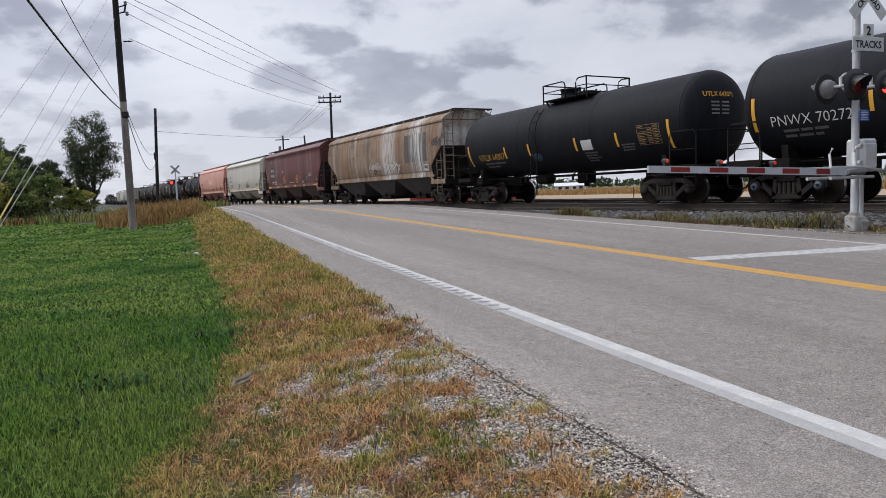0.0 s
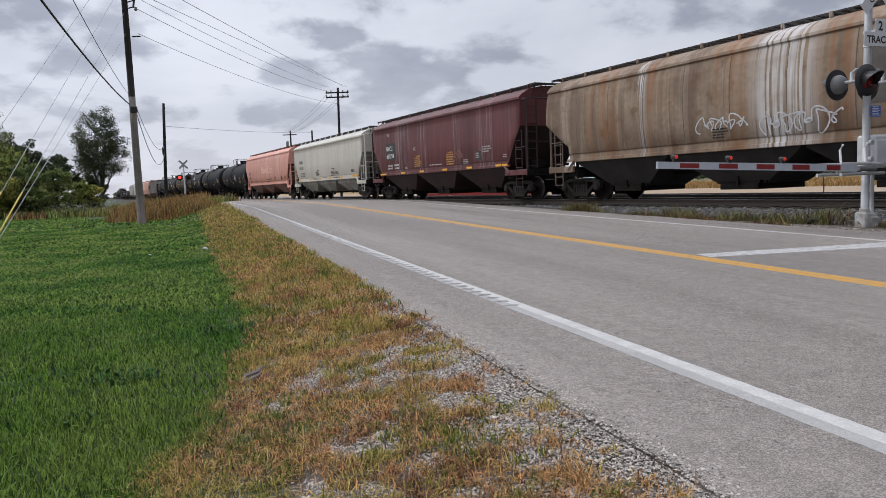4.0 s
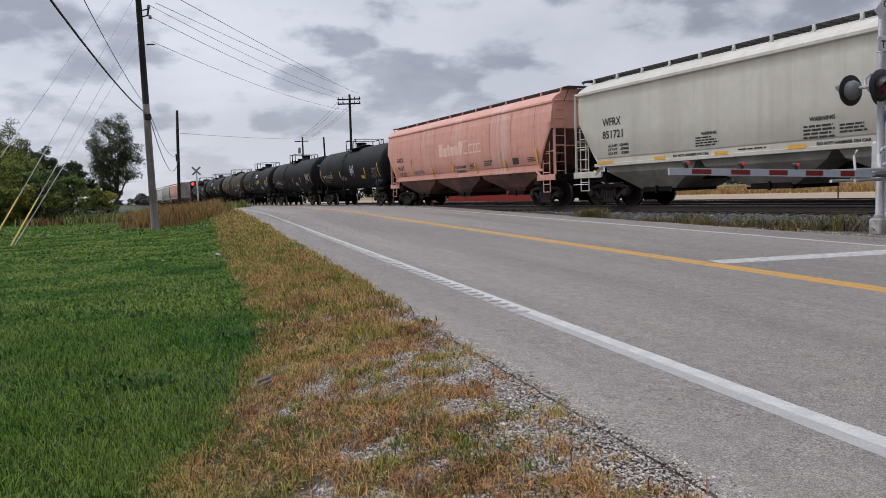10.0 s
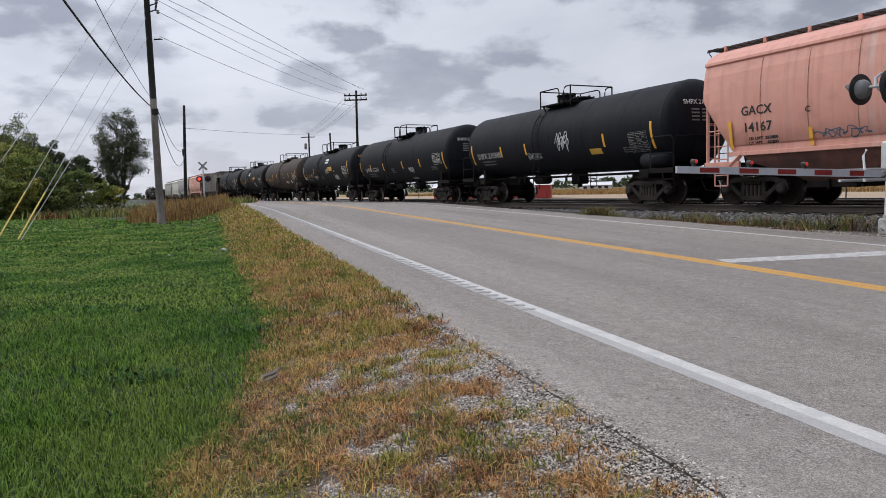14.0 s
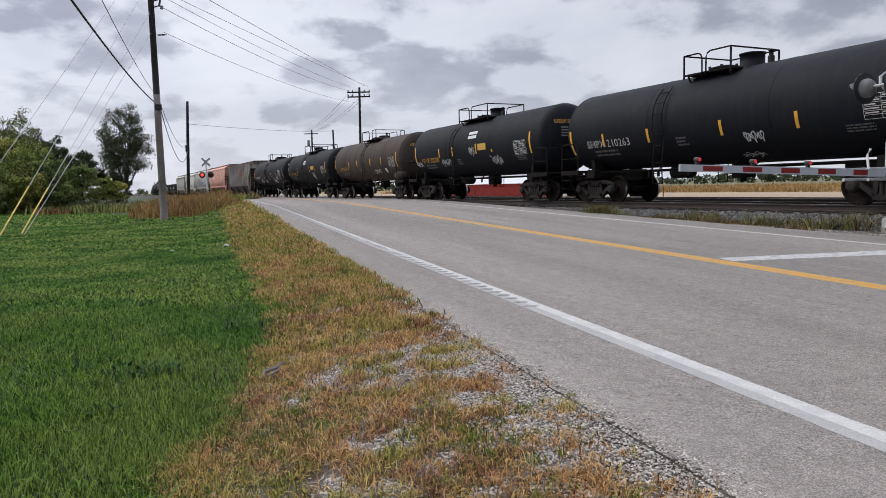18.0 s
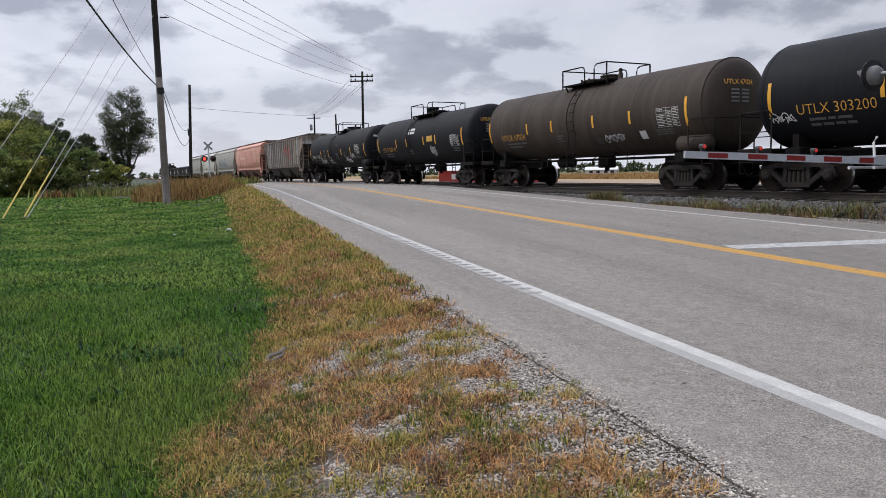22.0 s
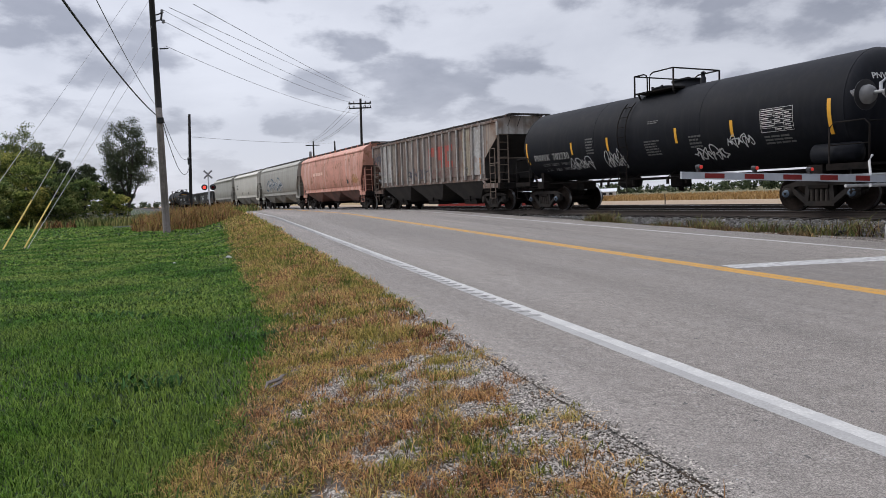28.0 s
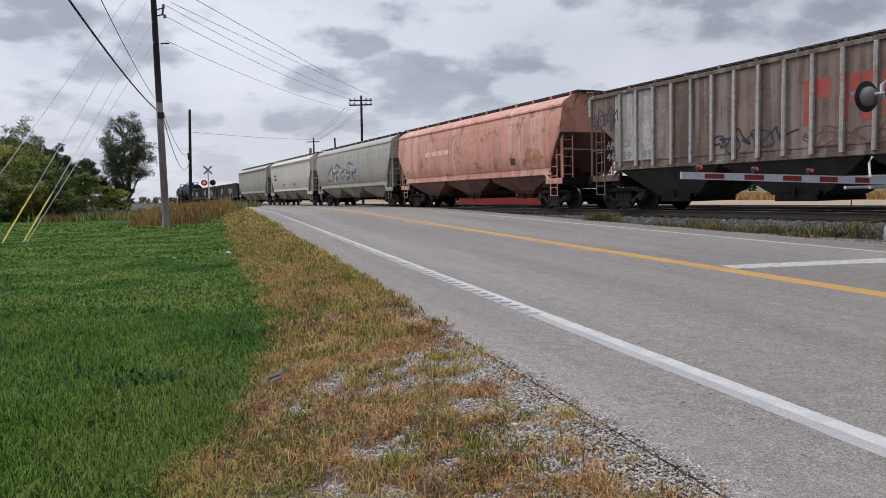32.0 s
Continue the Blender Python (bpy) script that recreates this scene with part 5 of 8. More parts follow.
M["ladder_rust"] = material("rusty_ladder_paint", (0.15, 0.115, 0.09), 0.85, grain=0.3, scale=14, rust=0.6)
M["print_white"] = material("small_faded_stencil", (0.34, 0.30, 0.29), 0.7, grain=0.2, scale=25)
M["print_yellow"] = material("small_yellow_stencil", (0.42, 0.21, 0.05), 0.7, grain=0.2, scale=25)
M["salmon_pale"] = material("pale_logo_paint", (0.76, 0.50, 0.40), 0.6, grain=0.08, scale=8)
M["logo_grey"] = material("faded_logo_paint", (0.56, 0.30, 0.235), 0.6, grain=0.1, scale=8)
M["red_faded"] = material("faded_red_paint", (0.35, 0.055, 0.042), 0.75, grain=0.15, scale=6, color2=(0.26, 0.10, 0.07), blotch=0.6, blotch_scale=1.5)
M["patch_dark"] = material("dark_patch_paint", (0.035, 0.032, 0.03), 0.6, grain=0.1, scale=4)
M["patch_grey"] = material("grey_patch_paint", (0.095, 0.085, 0.078), 0.75, grain=0.2, scale=5, color2=(0.07, 0.055, 0.045), blotch=0.6, blotch_scale=1.5)
stained(M["patch_grey"], [(5.25, 0.95)], (0.62, 0.61, 0.60), (11.0, 1.0, 0.18), 0.40, 0.54, 0.92)
M["placard_white"] = material("placard_white", (0.6, 0.6, 0.6), 0.6)
M["placard_yellow"] = material("placard_yellow", (0.56, 0.33, 0.05), 0.6, grain=0.1)


def tank_marks(inner, ends, z0, z1):
    """Upright reflector strips: short ones between, longer ones near the ends."""
    m = (z0 + z1) / 2
    return [(x, z0, z1) for x in inner] + [(x, m - 0.43, m + 0.43) for x in ends]


def tank(s, mark, mat="text_yellow", paint="black_tank", inner=(-2.95, -1.4, 1.0, 2.5), ends=(-5.9, 5.5), zs=(2.19, 2.64), tz=1.97, tx=(-5.15, -3.1), **kw):
    hl = kw.pop("hl", 6.66)
    d = dict(s=s, tc=10.55, half=7.28, hl=hl, paint=paint, seed=int(s * 10), r=1.40, zc=2.56, marks=tank_marks(inner, ends, *zs), panel=(4.25, 1.98, 0.93, 0.56),
             mark=(mark, tx[0], tx[1], tz, 0.36, mat), endmark=(mark.replace("  ", " "), mat), prints=[(-1.1, 1.72, 0.5, 0.3, 3), (4.3, 1.72, 0.85, 0.2, 3)],
             label="black cylindrical tank car with yellow reflector strips, rolling on the track")
    d.update(kw)
    return tank_car(d)


def gondola_car(s, half=9.2, load=False):
    car = thing("gondola_car", pose(0, 0, 0), "long black open gondola car with ribbed sides", "gondola car", "cars of the freight train")
    bt = half - 0.8
    bm = bmesh.new()
    for sd in (-1, 1):
        y0, y1 = sorted((sd * 1.42, sd * 1.48))
        box(bm, -bt, bt, y0, y1, 1.0, 2.75)
        y0, y1 = sorted((sd * 1.40, sd * 1.58))
        box(bm, -bt, bt, y0, y1, 2.70, 2.84, 0.01)
        box(bm, -bt, bt, y0, y1, 0.95, 1.08, 0.01)
    for q in (-1, 1):
        x0, x1 = sorted((q * bt, q * (bt - 0.08)))
        box(bm, x0, x1, -1.46, 1.46, 1.0, 2.75)
    box(bm, -bt, bt, -1.42, 1.42, 0.98, 1.06)
    part("body", bm, "gondola", car)
    for sd in (-1, 1):
        for x in np.linspace(-bt + 0.2, bt - 0.2, 13):
            bm = bmesh.new()
            y0, y1 = sorted((sd * 1.47, sd * 1.57))
            box(bm, x - 0.07, x + 0.07, y0, y1, 1.0, 2.72, 0.015)
            part("side_post", bm, "gondola", car)
    bm = bmesh.new()
    box(bm, -half + 0.5, half - 0.5, -0.32, 0.32, 0.78, 1.0)
    part("centre_sill", bm, "underframe", car)
    for q in (-1, 1):
        add_truck(car, q * (half - 2.3))
    coupler_parts(car, half)
    surf = lambda x, z: 1.585
    scrawl(car, 2.0, 1.25, 3.0, 1.2, 5, "graffiti_white", surf, 0.06)
    scrawl(car, -5.0, 1.25, 2.4, 1.2, 8, "graffiti_white", surf, 0.05)
    finish_car(car, s)


def logo_extra(car, surf):
    """Faded company emblem and word, as plain strokes."""
    rows = [(-2.98, -2.1, 3.0, 3.1), (-2.9, -2.78, 2.45, 3.0), (-2.6, -2.48, 2.3, 2.95), (-2.2, -2.1, 2.6, 3.05), (-2.45, -1.95, 2.62, 2.72), (-2.3, -1.9, 2.4, 2.5)]
    bars(car, rows, "logo_grey", surf, "emblem", 0.007)
    x = -1.4
    for w, h in ((0.42, 0.62), (0.38, 0.42), (0.22, 0.55), (0.36, 0.42), (0.32, 0.42), (0.36, 0.62)):
        bars(car, [(x, x + w, 2.42, 2.42 + h)], "salmon_pale", surf, "logo_stroke", 0.007)
        x += w + 0.07
    for w, h in ((0.46, 0.62), (0.36, 0.42), (0.22, 0.42), (0.36, 0.42)):
        bars(car, [(x, x + 0.07, 2.42, 2.42 + h), (x + 0.07, x + w, 2.42, 2.49), (x + 0.07, x + w, 2.35 + h, 2.42 + h)], "salmon_pale", surf, "logo_stroke", 0.007)
        x += w + 0.08


def initials_extra(car, surf):
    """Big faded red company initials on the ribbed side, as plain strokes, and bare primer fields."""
    f = lambda x, z: 1.462
    for x0, strokes in ((0.55, ((0, 0.22, 0, 1.1), (0.26, 0.72, 0.62, 1.1))), (1.45, ((0, 0.24, 0, 1.1), (0.29, 0.53, 0.4, 1.1), (0.58, 0.82, 0, 1.1))), (2.5, ((0, 0.22, 0, 1.1), (0.26, 0.85, 0, 0.3), (0.26, 0.85, 0.8, 1.1)))):
        bars(car, [(x0 + a, x0 + b, 2.17 + c, 2.17 + d) for a, b, c, d in strokes], "red_faded", f, "logo_stroke", 0.008)
    for x0, x1, paint in ((-6.5, -4.75, "panel_pale"), (-4.7, -3.95, "panel_warm"), (-1.6, -0.85, "panel_dark"), (0.72, 3.75, "panel_dark"), (4.42, 5.15, "panel_cream"), (5.22, 6.5, "panel_pale")):
        share("bare_panel", mesh_from("bare_panel", *curved_strip(x0, x1, 1.66, 3.9, f, 0.004), paint), car)
    for q, paint in ((-1, "panel_dark"), (1, "panel_rust")):
        corners = [(q * x, -1.466, z) for x, z in ((6.72, 2.5), (7.76, 3.3), (7.76, 3.89), (6.72, 3.89))]
        share("bare_panel", mesh_from("bare_panel", corners, [(0, 1, 2, 3) if q > 0 else (3, 2, 1, 0)], paint), car)
    share("rust_patch", mesh_from("rust_patch", *curved_strip(6.21, 6.31, 1.66, 2.42, lambda x, z: 1.546, 0.004), "rust_orange"), car)


def hopper(s, half, tc, kind, paint, **kw):
    d = dict(s=s, half=half, tc=tc, kind=kind, paint=paint, bt=half - 1.32, bb=half - 2.35)
    d.update(kw)
    return hopper_car(d)


def make_train():
    W, Y, K = "text_white", "text_yellow", "text_black"
    long_tank = dict(tc=12.05, half=8.03, hl=7.4, inner=(-3.75, -1.7, 1.5, 3.6), ends=(-6.75, 6.5), zs=(2.08, 2.54), tx=(-6.3, -4.0), panel=(4.55, 2.1, 0.97, 0.6), caps=True, dome=0.5, dome_h=0.16, gates=(-0.7, -0.1, 0.0, 1.05), dome_x=0.7, ladder=-0.85)
    tank(5.3, "PNWX 702728", W, **long_tank)
    tank(20.65, "UTLX 643071", Y, inner=(-3.1, -1.45, 1.35, 3.43), ends=(-5.9, 5.68), zs=(1.88, 2.33), tz=1.86, plates=[(1.65, 1.88, 0.55, 0.34, "placard_white")], panel=(4.4, 1.86, 0.93, 0.6), panel_mat="text_tan", gates=(-0.85, 0.45, 1.05, 1.63), dome_x=-0.5, midrail=True, ladder=-1.0,
         tags=[(-1.3, 1.62, 0.5, 0.4, 51, 0.02)], tag_mat="graffiti_blue", prints=[(1.7, 1.45, 0.7, 0.35, 4), (3.6, 1.7, 0.6, 0.25, 3)])
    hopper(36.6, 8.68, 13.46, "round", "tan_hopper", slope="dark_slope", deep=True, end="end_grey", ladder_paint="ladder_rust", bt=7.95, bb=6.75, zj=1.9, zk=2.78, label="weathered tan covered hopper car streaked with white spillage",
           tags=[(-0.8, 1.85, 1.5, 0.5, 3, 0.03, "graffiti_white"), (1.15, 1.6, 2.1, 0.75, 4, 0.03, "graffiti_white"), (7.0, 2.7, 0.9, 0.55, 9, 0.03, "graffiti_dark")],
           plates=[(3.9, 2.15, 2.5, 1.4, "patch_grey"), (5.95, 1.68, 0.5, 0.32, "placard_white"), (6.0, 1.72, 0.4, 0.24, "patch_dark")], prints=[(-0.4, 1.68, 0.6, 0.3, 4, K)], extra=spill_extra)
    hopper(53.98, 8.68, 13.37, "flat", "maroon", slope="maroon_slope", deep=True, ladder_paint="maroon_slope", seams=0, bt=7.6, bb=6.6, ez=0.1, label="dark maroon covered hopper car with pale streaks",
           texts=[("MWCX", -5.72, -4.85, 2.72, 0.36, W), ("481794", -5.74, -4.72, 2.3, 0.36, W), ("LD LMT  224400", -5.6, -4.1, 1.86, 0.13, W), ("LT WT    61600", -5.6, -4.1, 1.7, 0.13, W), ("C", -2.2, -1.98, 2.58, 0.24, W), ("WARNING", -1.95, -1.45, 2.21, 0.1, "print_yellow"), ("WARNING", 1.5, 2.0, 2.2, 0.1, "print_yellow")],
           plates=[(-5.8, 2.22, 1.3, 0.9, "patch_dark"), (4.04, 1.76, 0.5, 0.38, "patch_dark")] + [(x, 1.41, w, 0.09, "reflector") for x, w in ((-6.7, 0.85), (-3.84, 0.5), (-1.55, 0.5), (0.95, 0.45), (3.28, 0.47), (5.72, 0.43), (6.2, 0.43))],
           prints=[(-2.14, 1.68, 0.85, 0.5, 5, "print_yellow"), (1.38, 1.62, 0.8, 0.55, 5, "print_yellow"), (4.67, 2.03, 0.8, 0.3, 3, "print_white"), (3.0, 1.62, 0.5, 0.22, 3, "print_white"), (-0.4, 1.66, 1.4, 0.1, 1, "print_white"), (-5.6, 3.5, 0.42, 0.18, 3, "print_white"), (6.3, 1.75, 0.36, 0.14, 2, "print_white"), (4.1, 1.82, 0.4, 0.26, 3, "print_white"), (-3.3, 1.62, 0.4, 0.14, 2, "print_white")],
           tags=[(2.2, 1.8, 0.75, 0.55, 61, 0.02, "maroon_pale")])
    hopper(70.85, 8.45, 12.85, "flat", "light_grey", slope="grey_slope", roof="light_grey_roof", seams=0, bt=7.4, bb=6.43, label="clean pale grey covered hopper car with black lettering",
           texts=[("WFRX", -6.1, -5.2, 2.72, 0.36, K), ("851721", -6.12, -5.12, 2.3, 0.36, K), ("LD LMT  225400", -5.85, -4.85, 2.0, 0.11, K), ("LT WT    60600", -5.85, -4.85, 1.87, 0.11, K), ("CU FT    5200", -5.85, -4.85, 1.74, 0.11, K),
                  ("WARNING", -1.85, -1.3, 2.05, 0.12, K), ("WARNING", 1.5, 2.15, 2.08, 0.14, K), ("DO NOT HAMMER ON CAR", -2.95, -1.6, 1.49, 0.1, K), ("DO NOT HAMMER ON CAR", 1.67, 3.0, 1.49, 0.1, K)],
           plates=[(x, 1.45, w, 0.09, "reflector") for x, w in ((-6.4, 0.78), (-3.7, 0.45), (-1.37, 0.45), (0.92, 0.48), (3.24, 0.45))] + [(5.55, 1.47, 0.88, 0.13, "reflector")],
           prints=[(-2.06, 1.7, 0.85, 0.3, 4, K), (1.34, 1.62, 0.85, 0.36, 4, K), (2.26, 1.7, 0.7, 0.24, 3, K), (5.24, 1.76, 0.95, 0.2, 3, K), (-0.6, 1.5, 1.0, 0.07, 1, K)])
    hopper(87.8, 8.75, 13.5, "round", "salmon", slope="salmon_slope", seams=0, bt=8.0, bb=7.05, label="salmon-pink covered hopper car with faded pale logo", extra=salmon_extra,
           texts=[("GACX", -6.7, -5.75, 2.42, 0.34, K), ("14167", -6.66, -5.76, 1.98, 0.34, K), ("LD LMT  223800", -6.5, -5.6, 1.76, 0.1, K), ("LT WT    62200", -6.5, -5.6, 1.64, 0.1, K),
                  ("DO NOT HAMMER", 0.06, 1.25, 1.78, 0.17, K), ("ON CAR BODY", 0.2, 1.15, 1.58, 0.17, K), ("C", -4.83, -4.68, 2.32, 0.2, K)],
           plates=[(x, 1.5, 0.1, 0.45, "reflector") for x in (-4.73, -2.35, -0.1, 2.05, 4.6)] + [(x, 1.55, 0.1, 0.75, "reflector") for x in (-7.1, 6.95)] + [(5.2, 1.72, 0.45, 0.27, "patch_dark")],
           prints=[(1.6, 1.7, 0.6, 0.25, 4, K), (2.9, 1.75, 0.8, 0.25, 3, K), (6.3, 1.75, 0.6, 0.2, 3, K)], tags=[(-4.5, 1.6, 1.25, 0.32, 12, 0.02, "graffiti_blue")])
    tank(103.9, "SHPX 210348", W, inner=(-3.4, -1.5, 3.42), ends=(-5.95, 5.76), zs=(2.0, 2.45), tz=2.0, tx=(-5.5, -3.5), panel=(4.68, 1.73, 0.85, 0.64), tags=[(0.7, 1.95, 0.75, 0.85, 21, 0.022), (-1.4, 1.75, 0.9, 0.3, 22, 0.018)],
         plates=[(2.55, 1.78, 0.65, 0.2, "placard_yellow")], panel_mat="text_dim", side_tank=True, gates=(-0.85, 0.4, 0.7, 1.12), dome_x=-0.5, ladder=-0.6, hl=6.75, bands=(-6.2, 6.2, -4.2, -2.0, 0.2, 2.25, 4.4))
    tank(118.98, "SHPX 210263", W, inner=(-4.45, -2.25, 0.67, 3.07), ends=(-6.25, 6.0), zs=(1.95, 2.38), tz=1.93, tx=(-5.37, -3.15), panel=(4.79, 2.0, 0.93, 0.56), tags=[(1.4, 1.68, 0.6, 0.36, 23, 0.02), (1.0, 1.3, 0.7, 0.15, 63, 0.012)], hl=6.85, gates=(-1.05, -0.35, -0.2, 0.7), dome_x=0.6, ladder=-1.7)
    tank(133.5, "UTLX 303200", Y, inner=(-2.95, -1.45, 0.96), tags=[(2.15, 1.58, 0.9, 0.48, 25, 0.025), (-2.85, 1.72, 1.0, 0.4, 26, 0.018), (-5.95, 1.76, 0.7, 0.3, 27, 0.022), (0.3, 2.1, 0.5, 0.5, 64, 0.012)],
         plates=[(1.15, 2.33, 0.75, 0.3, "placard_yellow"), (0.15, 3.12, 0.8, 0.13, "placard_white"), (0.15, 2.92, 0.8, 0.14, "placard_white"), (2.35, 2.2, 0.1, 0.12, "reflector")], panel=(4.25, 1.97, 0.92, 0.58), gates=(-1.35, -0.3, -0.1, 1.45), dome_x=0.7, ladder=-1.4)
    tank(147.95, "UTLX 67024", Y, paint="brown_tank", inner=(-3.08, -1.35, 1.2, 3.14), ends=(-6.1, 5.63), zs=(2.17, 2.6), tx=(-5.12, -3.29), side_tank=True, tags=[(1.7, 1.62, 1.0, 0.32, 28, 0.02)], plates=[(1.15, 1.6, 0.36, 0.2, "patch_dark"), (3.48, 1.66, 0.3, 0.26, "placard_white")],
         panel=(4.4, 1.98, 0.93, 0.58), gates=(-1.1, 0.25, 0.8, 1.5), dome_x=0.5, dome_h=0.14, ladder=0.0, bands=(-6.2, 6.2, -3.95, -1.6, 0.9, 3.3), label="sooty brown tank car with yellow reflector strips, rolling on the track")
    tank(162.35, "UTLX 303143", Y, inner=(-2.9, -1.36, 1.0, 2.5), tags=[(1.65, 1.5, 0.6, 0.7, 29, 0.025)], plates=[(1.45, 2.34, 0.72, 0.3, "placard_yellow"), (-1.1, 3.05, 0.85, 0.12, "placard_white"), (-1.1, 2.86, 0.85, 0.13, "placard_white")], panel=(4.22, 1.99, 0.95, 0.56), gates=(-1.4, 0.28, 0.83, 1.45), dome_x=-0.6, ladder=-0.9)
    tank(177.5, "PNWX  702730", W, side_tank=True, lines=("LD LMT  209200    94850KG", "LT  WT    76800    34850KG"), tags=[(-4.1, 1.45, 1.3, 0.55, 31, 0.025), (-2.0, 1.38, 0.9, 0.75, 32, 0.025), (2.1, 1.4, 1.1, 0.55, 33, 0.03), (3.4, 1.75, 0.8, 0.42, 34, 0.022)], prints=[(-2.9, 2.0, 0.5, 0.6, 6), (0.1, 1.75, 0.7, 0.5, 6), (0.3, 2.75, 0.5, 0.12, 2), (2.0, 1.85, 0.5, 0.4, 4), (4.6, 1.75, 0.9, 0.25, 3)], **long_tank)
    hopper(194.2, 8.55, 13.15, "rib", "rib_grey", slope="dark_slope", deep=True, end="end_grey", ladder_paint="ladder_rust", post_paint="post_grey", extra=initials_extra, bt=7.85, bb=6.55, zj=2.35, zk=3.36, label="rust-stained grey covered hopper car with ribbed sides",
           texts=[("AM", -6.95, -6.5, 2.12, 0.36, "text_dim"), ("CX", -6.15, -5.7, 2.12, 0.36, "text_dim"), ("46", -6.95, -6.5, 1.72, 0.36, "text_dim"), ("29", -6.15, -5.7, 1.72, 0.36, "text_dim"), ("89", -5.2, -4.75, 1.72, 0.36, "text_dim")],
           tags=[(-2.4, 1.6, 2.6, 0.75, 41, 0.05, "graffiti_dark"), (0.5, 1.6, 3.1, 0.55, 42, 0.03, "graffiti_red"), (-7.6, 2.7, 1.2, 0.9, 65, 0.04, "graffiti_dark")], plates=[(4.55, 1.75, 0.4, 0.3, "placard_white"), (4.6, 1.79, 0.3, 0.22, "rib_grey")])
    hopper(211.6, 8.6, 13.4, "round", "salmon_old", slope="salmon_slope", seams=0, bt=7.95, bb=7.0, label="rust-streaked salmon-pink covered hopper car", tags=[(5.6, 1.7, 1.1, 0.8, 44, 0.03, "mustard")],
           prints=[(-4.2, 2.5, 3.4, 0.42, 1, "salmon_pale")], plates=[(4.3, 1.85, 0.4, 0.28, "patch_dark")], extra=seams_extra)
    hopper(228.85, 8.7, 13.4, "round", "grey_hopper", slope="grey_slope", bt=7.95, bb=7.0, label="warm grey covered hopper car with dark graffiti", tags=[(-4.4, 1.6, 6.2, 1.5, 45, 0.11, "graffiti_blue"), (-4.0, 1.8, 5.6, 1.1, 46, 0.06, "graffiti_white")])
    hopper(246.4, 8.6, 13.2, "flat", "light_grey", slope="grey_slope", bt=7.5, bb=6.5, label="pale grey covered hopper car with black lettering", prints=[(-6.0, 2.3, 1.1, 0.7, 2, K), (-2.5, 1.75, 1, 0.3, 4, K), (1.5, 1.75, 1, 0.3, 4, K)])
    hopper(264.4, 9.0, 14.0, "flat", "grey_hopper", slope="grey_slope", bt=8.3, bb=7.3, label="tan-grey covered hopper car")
    gondola_car(282.7)
    gondola_car(301.2)
    gondola_car(319.8)
    tank(336.6, "UTLX 303115", Y)
    tank(351.3, "UTLX 303127", Y)


def seam_at(car, surf, x, mat="seam_dark", w=0.013):
    """A curved sheet joint, leaning with the sheet; mat gives grime or the bend's shading."""
    share("sheet_joint", mesh_from("sheet_joint", *curved_strip(x - w, x + w, 1.68, 3.88, surf, 0.006), mat), car)


def seams_extra(car, surf):
    for x in (-6.1, -4.75, -3.5, -1.9, -0.15, 1.5, 3.5, 5.2, 6.9):
        seam_at(car, surf, x, "seam_rust")


def salmon_extra(car, surf):
    logo_extra(car, surf)
    for x in (-6.1, -4.75, -3.5, -1.9, -0.15, 1.5, 3.5, 5.2, 6.9):
        seam_at(car, surf, x, "seam_rust")


def spill_extra(car, surf):
    """Sheet joints of the weathered side."""
    for x in (-6.2, -4.6, -3.0, -1.4, 0.2, 1.9, 3.6, 5.2, 6.6):
        seam_at(car, surf, x, "seam_dark", 0.010)


M["seam_dark"] = material("seam_grime", (0.10, 0.08, 0.07), 0.8, grain=0.2)
# joint line whose colour carries the shading of the panel bend
M["seam_rust"] = material("shaded_joint_line", (0.33, 0.15, 0.10), 0.8, grain=0.5, scale=6)
M["mustard"] = material("spray_mustard", (0.40, 0.22, 0.04), 0.7, grain=0.2)
M["maroon_pale"] = material("spray_pale_maroon", (0.24, 0.10, 0.10), 0.7, grain=0.2)
M["text_tan"] = material("stencil_tan", (0.30, 0.20, 0.09), 0.7, grain=0.2)
make_train()


# ---------------------------------------------------------------- poles, wires
M["pole_wood"] = material("weathered_pole_wood", (0.21, 0.185, 0.165), 0.9, grain=0.25, scale=12, color2=(0.12, 0.10, 0.09), blotch=0.6, blotch_scale=1.2, streak=0.5, streak_color=(0.09, 0.08, 0.07), streak_scale=(30, 30, 0.5), bump=0.4, bump_scale=40)
# near-black wood: the poles' backlit look against the sky is in the colour
M["pole_dark"] = material("backlit_dark_wood", (0.016, 0.014, 0.013), 0.95, grain=0.3, scale=12, streak=0.3, streak_color=(0.03, 0.027, 0.025), streak_scale=(30, 30, 0.5))
M["wire"] = material("wire_metal", (0.16, 0.16, 0.165), 0.6, 0.4, grain=0.1)
M["guy_strand"] = material("galvanised_strand", (0.55, 0.55, 0.56), 0.6, grain=0.1)
M["cable"] = material("cable_black", (0.015, 0.015, 0.016), 0.7, grain=0.1)
M["guy_yellow"] = material("guy_guard_yellow", (0.52, 0.38, 0.05), 0.5, grain=0.1, scale=8)
M["porcelain"] = material("insulator_grey", (0.20, 0.20, 0.21), 0.3, grain=0.1)


